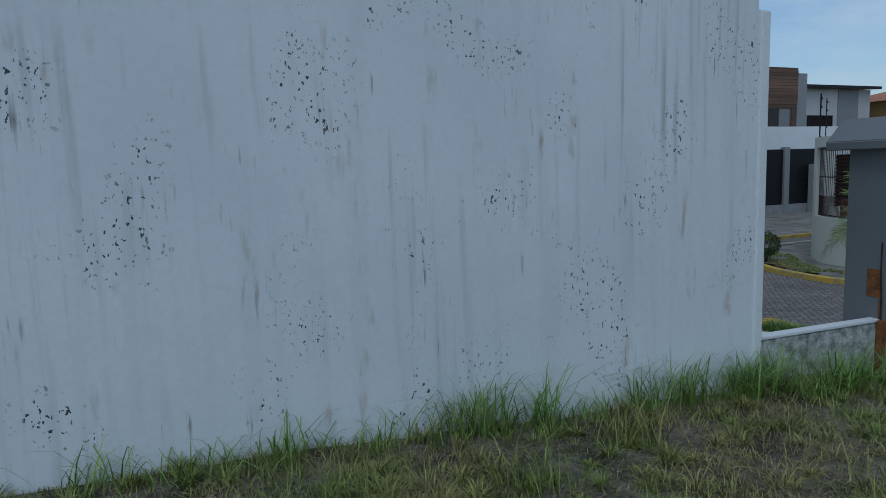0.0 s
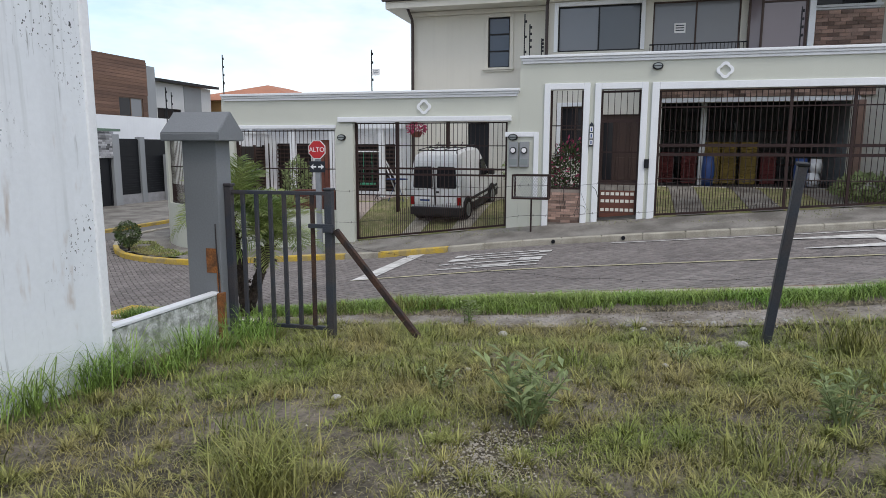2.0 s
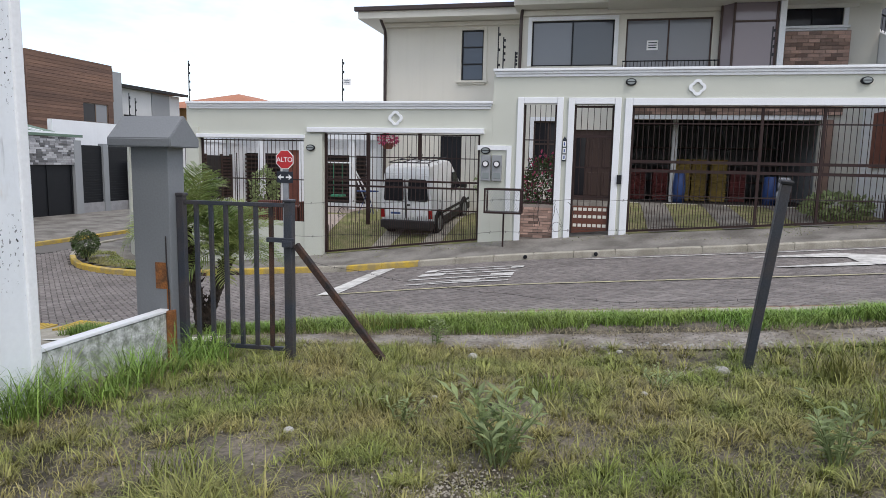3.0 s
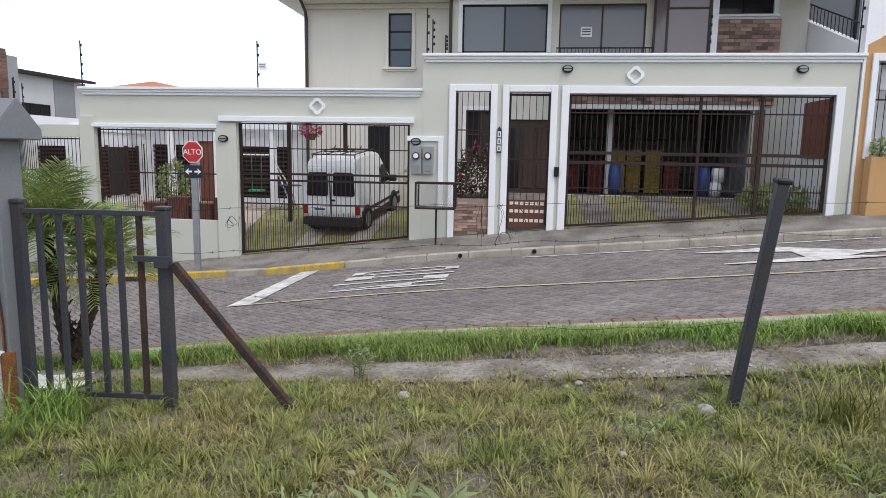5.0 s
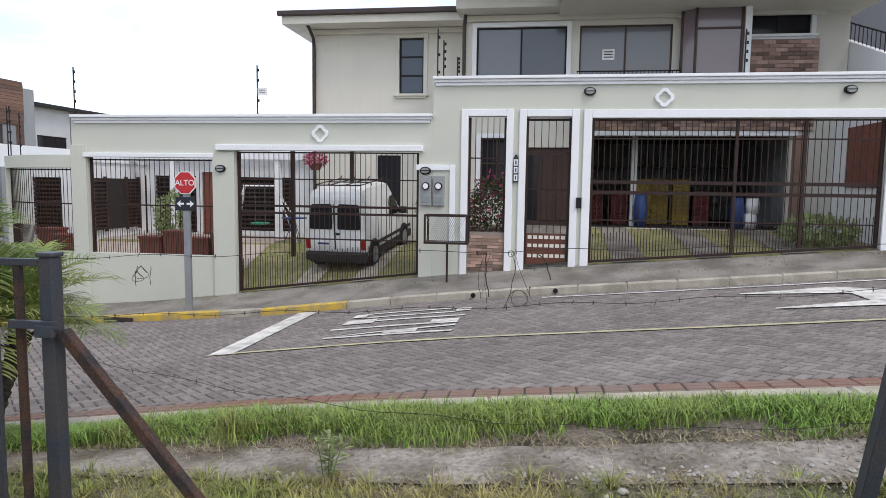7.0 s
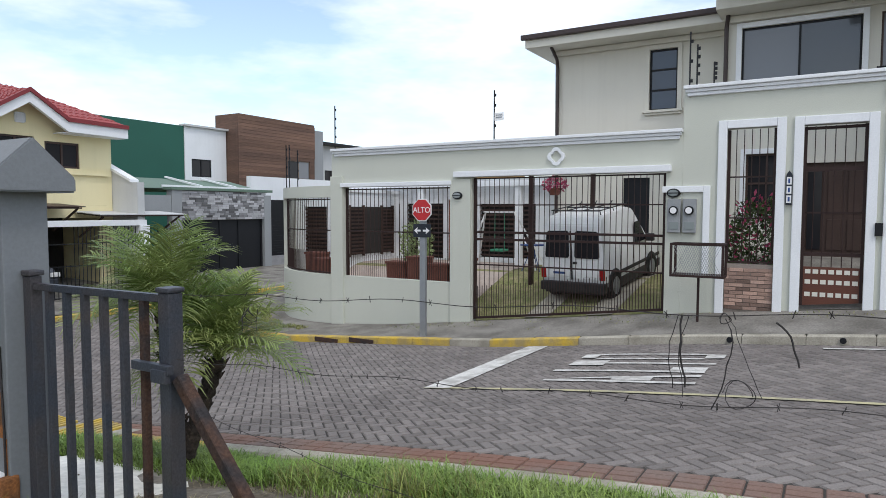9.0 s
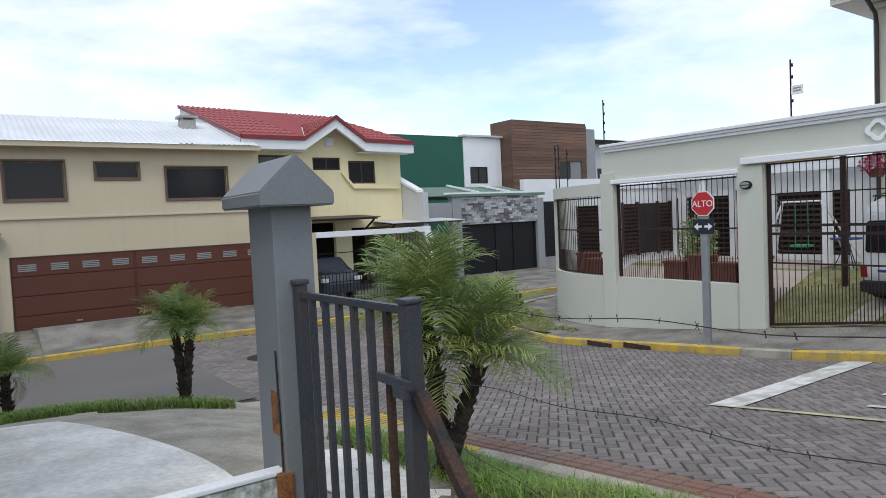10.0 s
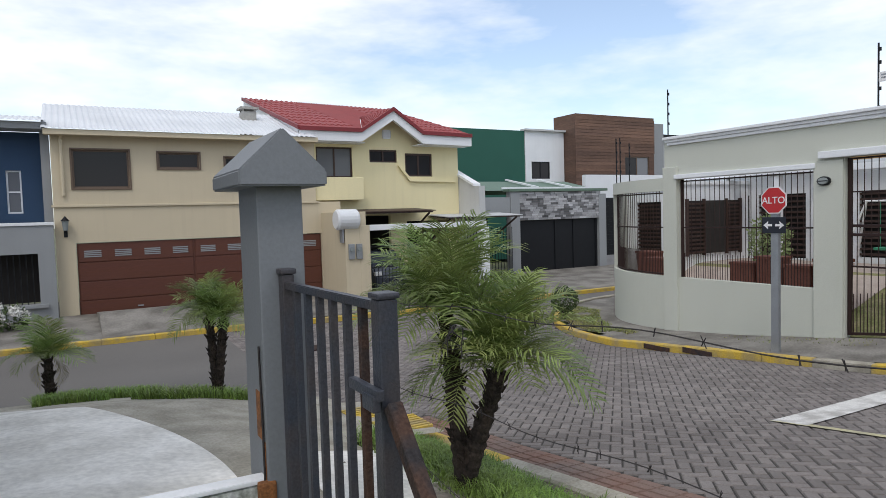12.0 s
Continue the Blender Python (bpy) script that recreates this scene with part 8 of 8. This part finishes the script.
q = scatter(18, 20000, 6.5, 7.25, -6.5, 4.0, lambda x, y: 0.9 if abs(x - 6.85) > 0.22 + 0.18 * noise.noise((x * 3, y * 2.2, 6)) else 0.06)
v, f = blades(9, lift_(q, lambda x, y: walk_z(x, y) + 0.015), np.full(len(q), 0.035), 0.003, 2.0)
tagged(raw("pavement_straw", v, f, "straw"), "dry straw strewn over the pavement's edges", "grass", kind="stuff")
q = scatter(19, 22000, 15.4, 18.2, 9.6, 16.4, lambda x, y: 1.0 if on_far(x - 0.2, y + 0.2) and y > 11.2 and not on_far(x - 0.9, y + 0.9) and noise.noise((x * 1.5, y * 1.5, 2)) > -0.25 else 0.0)
v, f = blades(10, lift_(q, lambda x, y: far_walk(x, y) - 0.005), np.full(len(q), 0.06), 0.006, 1.2)
tagged(raw("far_verge_grass", v, f, "grass"), "dry short grass along the far corner's kerb", "grass", kind="stuff")
q = scatter(20, 2600, 15.9, 16.9, -7, 10.5, lambda x, y: 0.8 if noise.noise((x * 1.6, y * 0.8, 12)) > 0.1 else 0.0)
v, f = blades(12, lift_(q, lambda x, y: far_walk(x, y) - 0.005), np.full(len(q), 0.035), 0.006, 1.6)
tagged(raw("far_pavement_weeds", v, f, "grass"), "sparse weeds in the far pavement", "grass", kind="stuff")


def tuft(x, y, n_, h, r, seed, m_="grass_deep", w_=0.0045, lean=0.9, label="tall bright green grass tuft"):
    rg = np.random.RandomState(seed)
    z = lot_z(x, y)
    th = thing("grass_tuft", (x, y, z), label, "grass", "grass tufts")
    p = np.stack([x + rg.normal(size=n_) * r, y + rg.normal(size=n_) * r, np.full(n_, z - 0.01)], 1)
    v_, f_ = blades(seed, p, np.full(n_, h), w_, lean)
    raw("clump", v_, f_, m_, th, kind="stuff")


rt = random.Random(6)
for k in range(34):
    x = -0.5 + 4.55 * (k / 33) + rt.uniform(-0.08, 0.08)
    tall = 0.34 if k in (15, 16, 19, 25, 26, 27, 30, 31, 32, 33) else rt.uniform(0.14, 0.26)
    tuft(x, 3.38 - rt.uniform(0, 0.10), 60 if tall > 0.3 else 18, tall, 0.07, 100 + k, "grass_deep", 0.004, 1.1, "grass tuft growing at the wall's foot")
for k in range(22):
    x = 4.1 + rt.uniform(0, 1.6)
    tuft(x, 3.35 - rt.uniform(0, 0.35), 34, rt.uniform(0.18, 0.34), 0.08, 200 + k, "grass_deep", 0.0042, 0.9)
for x, y, n_, h in ((2.62, 1.36, 420, 0.26), (2.95, 1.52, 200, 0.22), (3.2, 1.9, 90, 0.2), (3.4, -0.9, 120, 0.2), (4.6, -1.9, 160, 0.24), (4.4, 1.2, 110, 0.18), (2.6, -1.5, 120, 0.2), (5.3, -2.6, 200, 0.28), (3.9, 0.4, 90, 0.17), (1.9, 1.9, 80, 0.16), (5.0, 0.2, 110, 0.18), (4.9, 2.2, 120, 0.2), (5.6, -1.9, 180, 0.3), (5.5, 2.0, 120, 0.2), (7.35, 2.25, 260, 0.2), (7.45, 1.95, 160, 0.17), (7.3, 3.1, 160, 0.18), (5.9, 1.5, 90, 0.16), (3.3, -2.2, 140, 0.2), (1.6, 2.6, 120, 0.2), (2.4, 2.9, 120, 0.22)):
    tuft(x, y, n_, h, 0.10, int(x * 100 + y * 10) + 500, "grass", 0.0035, 0.8, "tuft of long grass in the lot")


def weed(x, y, h, n_, seed, spread=0.16):
    """A broad-leaved weed: a few stems with pointed leaves."""
    rg = random.Random(seed)
    z = lot_z(x, y)
    th = thing("weed_plant", (x, y, z), "broad-leaved green weed in the grass", "weed", "weeds")
    bm = bmesh.new()
    v_, f_ = [], []
    for k in range(n_):
        a, r = rg.uniform(0, 6.28), spread * rg.uniform(0.2, 1)
        tip = Vector((x + r * math.cos(a), y + r * math.sin(a), z + h * rg.uniform(0.6, 1.0)))
        base = Vector((x + 0.02 * math.cos(a), y + 0.02 * math.sin(a), z - 0.02))
        tube(bm, [base, base.lerp(tip, 0.5) + Vector((0, 0, 0.03)), tip], [0.005, 0.004, 0.002], 4, False)
        for j in range(9):
            t = 0.25 + 0.75 * j / 8
            p = base.lerp(tip, t) + Vector((0, 0, 0.03 * math.sin(t * 3)))
            b = rg.uniform(0, 6.28)
            o = Vector((math.cos(b), math.sin(b), rg.uniform(0.2, 1.1))).normalized() * rg.uniform(0.09, 0.15) * (h / 0.4)
            s_ = o.cross(Vector((0, 0, 1))).normalized() * 0.016 * (h / 0.4)
            q_ = len(v_)
            v_ += [p, p + o * 0.5 + s_, p + o - Vector((0, 0, 0.02)), p + o * 0.5 - s_]
            f_ += [(q_, q_ + 1, q_ + 2, q_ + 3)]
    part("stem", bm, "leaf", th)
    raw("leaves", [tuple(p) for p in v_], f_, "leaf", th)


shrub("pot_plant", 16.7, -7.55, 1.55, 0.2, 0.3, "leafy green plant on the orange pier", 15, "leaf", 0.09, 260, stem=0.05)
weed(3.68, 0.33, 0.42, 15, 1, 0.26)
weed(2.05, -0.95, 0.30, 9, 2, 0.2)
weed(4.2, 1.0, 0.2, 6, 3)
weed(4.0, -1.35, 0.3, 12, 4, 0.22)
weed(5.2, -0.6, 0.2, 6, 5)
weed(6.6, 1.35, 0.3, 7, 6, 0.12)
for k, (x, y, r) in enumerate(((2.5, 0.05, 0.03), (5.8, -1.15, 0.06), (5.0, -0.5, 0.025), (3.9, 1.6, 0.03), (6.2, 0.9, 0.05), (2.2, 0.3, 0.02), (4.7, 0.9, 0.025), (6.45, -0.4, 0.03))):
    th = thing("stone", (x, y, lot_z(x, y)), "small pale stone lying in the grass", "stone", "loose stones")
    bm = bmesh.new()
    bmesh.ops.create_icosphere(bm, subdivisions=2, radius=r)
    for vv in bm.verts:
        vv.co *= 1 + 0.3 * noise.noise(vv.co * 20 + Vector((k, 0, 0)))
        vv.co.z *= 0.6
    bmesh.ops.translate(bm, verts=bm.verts, vec=(x, y, lot_z(x, y) + r * 0.3 + 0.015))
    part("rock", bm, "stone", th)


# ---- road paint ----
def paint(name, quad, m_, label, up=0.012):
    """A painted patch lying on the street, cut into small quads."""
    a, b, c, d = [Vector(p) for p in quad]
    n_ = max(2, int(max((b - a).length, (d - a).length) / 0.5))
    v_, f_ = [], []
    for j in range(n_ + 1):
        for i in range(n_ + 1):
            p = a.lerp(b, i / n_).lerp(d.lerp(c, i / n_), j / n_)
            v_.append((p.x, p.y, road_z(p.x, p.y) + up))
    for j in range(n_):
        for i in range(n_):
            k = j * (n_ + 1) + i
            f_.append((k, k + 1, k + n_ + 2, k + n_ + 1))
    return tagged(raw(name, v_, f_, m_), label, "road marking", kind="structure")


paint("stop_line", ((11.45, 4.35), (15.1, 4.35), (15.1, 4.75), (11.45, 4.75)), "white_line", "worn white stop line on the pavers")
paint("centre_line", ((11.42, -14), (11.52, -14), (11.52, 4.75), (11.42, 4.75)), "yellow_line", "thin pale yellow centre line")
LETTERS = {
    "A": (((12.0, 1.3), (12.11, 1.3), (12.13, 3.25), (12.03, 3.25)), ((12.44, 1.3), (12.55, 1.3), (12.22, 2.9), (12.135, 3.1)), ((12.12, 1.85), (12.42, 1.85), (12.30, 2.35), (12.12, 2.35))),
    "L": (((12.70, 1.3), (12.81, 1.3), (12.81, 3.35), (12.70, 3.35)), ((12.812, 1.3), (13.06, 1.3), (13.06, 1.75), (12.812, 1.75))),
    "T": (((13.29, 1.25), (13.39, 1.25), (13.39, 2.75), (13.29, 2.75)), ((13.15, 2.752), (13.53, 2.752), (13.53, 3.28), (13.15, 3.28))),
    "O": (((13.68, 1.5), (13.77, 1.42), (13.77, 3.1), (13.68, 3.0)), ((14.05, 1.42), (14.14, 1.5), (14.14, 3.0), (14.05, 3.1)), ((13.77, 1.2), (14.05, 1.2), (14.08, 1.46), (13.74, 1.46)), ((13.74, 3.04), (14.08, 3.04), (14.05, 3.28), (13.77, 3.28))),
}
for ch_, strokes in LETTERS.items():
    for k, quad in enumerate(strokes):
        paint("painted_letter_stroke", quad, "white_line", "worn white stroke of a painted stop word", 0.012 + 0.002 * k)
for k, quad in enumerate((((13.05, -7.6), (13.35, -7.6), (13.35, -5.5), (13.05, -5.5)), ((13.0, -5.6), (13.42, -5.6), (14.28, -4.72), (12.42, -4.6)), ((13.55, -4.74), (14.28, -4.74), (14.08, -3.2), (14.02, -3.2)),
                           ((12.42, -4.62), (12.85, -4.62), (12.59, -3.25), (12.53, -3.25)), ((12.50, -5.85), (12.57, -5.85), (12.9, -4.75), (12.43, -4.75)))):
    paint("lane_arrow_stroke", quad, "white_line", "worn white stroke of a forked lane arrow", 0.012 + 0.002 * k)
paint("edge_line", ((14.75, -14), (14.85, -14), (14.85, 0.0), (14.75, 0.0)), "white_line", "thin white edge line by the kerb")
for y in (8.75, 9.75):
    th = thing("storm_drain", (15.19, y, road_z(15.2, y)), "dark drain slot in the kerb", "drain", "kerb drains")
    bm = bmesh.new()
    box(bm, 15.17, 15.198, y - 0.33, y + 0.33, road_z(15.2, y) + 0.0, road_z(15.2, y) + 0.10)
    part("slot", bm, "rust", th)
for x, y in ((7.75, 6.5), (7.7, 7.3)):
    th = thing("drain_grate", (x, y, lot_z(x, y)), "yellow painted drain grate in the pavement", "drain", "drain grates")
    bm = bmesh.new()
    for k in range(7):
        box(bm, x - 0.25, x + 0.25, y - 0.24 + k * 0.07, y - 0.20 + k * 0.07, lot_z(x, y) + 0.015, lot_z(x, y) + 0.04)
    part("slat", bm, "yellow", th)
mh = thing("manhole_cover", (9.5, 15.0, road_z(9.5, 15)), "round iron manhole cover in the street", "manhole", kind="structure")
bm = bmesh.new()
tube(bm, [(9.5, 15.0, road_z(9.5, 15) - 0.02), (9.5, 15.0, road_z(9.5, 15) + 0.018)], 0.33, 20)
part("lid", bm, "iron", mh)
for y in (1.3, -0.25):
    th = thing("kerb_outlet", (15.18, y, road_z(15.2, y)), "dark pipe outlet in the kerb", "pipe", "kerb outlets")
    bm = bmesh.new()
    tube(bm, [(15.14, y, road_z(15.2, y) + 0.07), (15.25, y, road_z(15.2, y) + 0.07)], 0.045, 10)
    part("pipe", bm, "black", th)


# ---- pieces: bricks ----
def brick_field(parent, x, y0, y1, z0, z1, lw=0.24, lh=0.075, depth=0.02):
    """Bricks in running bond on a face towards -x."""
    o = ORG[parent.name]
    bm = bmesh.new()
    box(bm, -depth, 0, -lw / 2 + 0.005, lw / 2 - 0.005, 0.005, lh - 0.005)
    me = bpy.data.meshes.new("brick")
    bm.to_mesh(me)
    bm.free()
    me.materials.append(M["brick_a"])
    row, z = 0, z0
    while z + lh <= z1 + 0.01:
        y = y0 - (lw / 2 if row % 2 else 0)
        while y < y1:
            a, b = max(y, y0), min(y + lw, y1)
            if b - a > 0.05:
                shared("brick", me, parent, Matrix.Translation(Vector((x, (a + b) / 2, z)) - o) @ Matrix.Diagonal((1, (b - a) / lw, 1, 1)))
            y += lw
        row += 1
        z += lh
    return me


bm = bmesh.new()
box(bm, 21.10, 21.19, -6.85, -1.1, 2.955, 3.42)
bk = part("brick_band", bm, "mortar", house, "band of mixed brown brick over the garage")
brick_field(bk, 21.098, -6.84, -1.12, 2.96, 3.41, 0.30, 0.09)
bm = bmesh.new()
box(bm, 21.05, 21.19, -6.85, -5.07, 3.43, 5.26)
bk = part("brick_panel", bm, "mortar", house, "panel of mixed brown brick")
brick_field(bk, 21.048, -6.84, -5.08, 3.44, 5.25, 0.30, 0.10)
bm = bmesh.new()
box(bm, 16.94, 17.08, 0.822, 1.628, lambda x, y: base_z(y) - 0.2, 0.42)
bk = part("brick_sill_wall", bm, "mortar", house, "brown brick wall under the grille")
brick_field(bk, 16.938, 0.824, 1.626, -0.42, 0.41, 0.24, 0.07)

# ---- pieces: pavers in herringbone, red edge course ----
def on_road(x, y):
    if on_near(x - 0.02, y - 0.02) or on_far(x + 0.02, y - 0.02):
        return False
    if y > 18.0:
        return False
    return True


PW, GAP, CH = 0.112, 0.0055, 0.008


C45 = math.sqrt(0.5)


def paver_block(cx, cy, lx, ly, turn=True):
    """Top and sides of one block, laid at 45 degrees to the street: eight corners."""
    out = []
    for inset, dz in ((GAP, -0.014), (GAP + CH, 0.0)):
        for sx, sy in ((-1, -1), (1, -1), (1, 1), (-1, 1)):
            u, w_ = sx * (lx / 2 - inset), sy * (ly / 2 - inset)
            x, y = (cx + (u - w_) * C45, cy + (u + w_) * C45) if turn else (cx + u, cy + w_)
            out.append((x, y, road_z(x, y) + dz))
    return out


BLOCK_FACES = ((4, 5, 6, 7), (0, 1, 5, 4), (1, 2, 6, 5), (2, 3, 7, 6), (3, 0, 4, 7))
vs, fs = [], []
pieces = []
rj = random.Random(12)
i0, i1, j0, j1 = int(-1.5 / PW), int(26.0 / PW), int(-19.5 / PW), int(7.8 / PW)
for i in range(i0, i1):
    for j in range(j0, j1):
        dd = (i - j) % 4
        if dd == 0:
            cx, cy, lx, ly = (i + 1) * PW, (j + 0.5) * PW, 2 * PW, PW
        elif dd == 3:
            cx, cy, lx, ly = (i + 0.5) * PW, (j + 1) * PW, PW, 2 * PW
        else:
            continue
        cx, cy = (cx - cy) * C45, (cx + cy) * C45
        if not (8.0 < cx < 19.6 and -9.0 < cy < 18.0) or (cx > 17.6 and cy > 16.75):
            continue
        if not on_road(cx, cy) or (8.1 < cx < 8.66 and cy < 7.7) or (cy < 10 and cx < 8.1 and on_near(cx - 0.35, cy - 0.2)):
            continue
        if 8.66 < cx < 9.9 and 1.6 < cy < 4.6:
            pieces.append((cx, cy, lx, ly))
            continue
        k = len(vs)
        h = rj.uniform(-0.003, 0.002)
        vs += [(x, y, z + h) for x, y, z in paver_block(cx, cy, lx, ly)]
        fs += [tuple(k + q for q in fc) for fc in BLOCK_FACES]
raw("paver_field", vs, fs, "paver", road, "grey concrete block paving in herringbone", kind="stuff")
for lx, ly in ((2 * PW, PW), (PW, 2 * PW)):
    bm = bmesh.new()
    pts = [bm.verts.new((sx * (lx / 2 - GAP), sy * (ly / 2 - GAP), -0.014)) for sx, sy in ((-1, -1), (1, -1), (1, 1), (-1, 1))]
    pts += [bm.verts.new((sx * (lx / 2 - GAP - CH), sy * (ly / 2 - GAP - CH), 0)) for sx, sy in ((-1, -1), (1, -1), (1, 1), (-1, 1))]
    for fc in BLOCK_FACES:
        bm.faces.new([pts[q] for q in fc])
    me = bpy.data.meshes.new("paver")
    bm.to_mesh(me)
    bm.free()
    me.materials.append(M["paver_one"])
    for cx, cy, px, py in pieces:
        if abs(px - lx) > 0.001:
            continue
        gx = (road_z(cx + 0.1, cy) - road_z(cx - 0.1, cy)) / 0.2
        gy = (road_z(cx, cy + 0.1) - road_z(cx, cy - 0.1)) / 0.2
        m_ = Matrix(((1, 0, 0, cx), (0, 1, 0, cy), (gx, gy, 1, road_z(cx, cy)), (0, 0, 0, 1)))
        ob = new("paver", me)
        ob.parent = road
        ob.matrix_basis = Matrix.Translation((cx, cy, road_z(cx, cy))) @ Euler((math.atan(gy), -math.atan(gx), 0)).to_matrix().to_4x4() @ Matrix.Rotation(radians(45), 4, "Z")
vs, fs = [], []
y = -9.0
while y < 7.5:
    for c in (8.165, 8.277, 8.389, 8.501, 8.60):
        k = len(vs)
        vs += paver_block(c, y + 0.112, PW, 2 * PW, False)
        fs += [tuple(k + q for q in fc) for fc in BLOCK_FACES]
    y += 0.224
raw("paver_edge", vs, fs, "red_paver", road, "red paver edge course", kind="stuff")
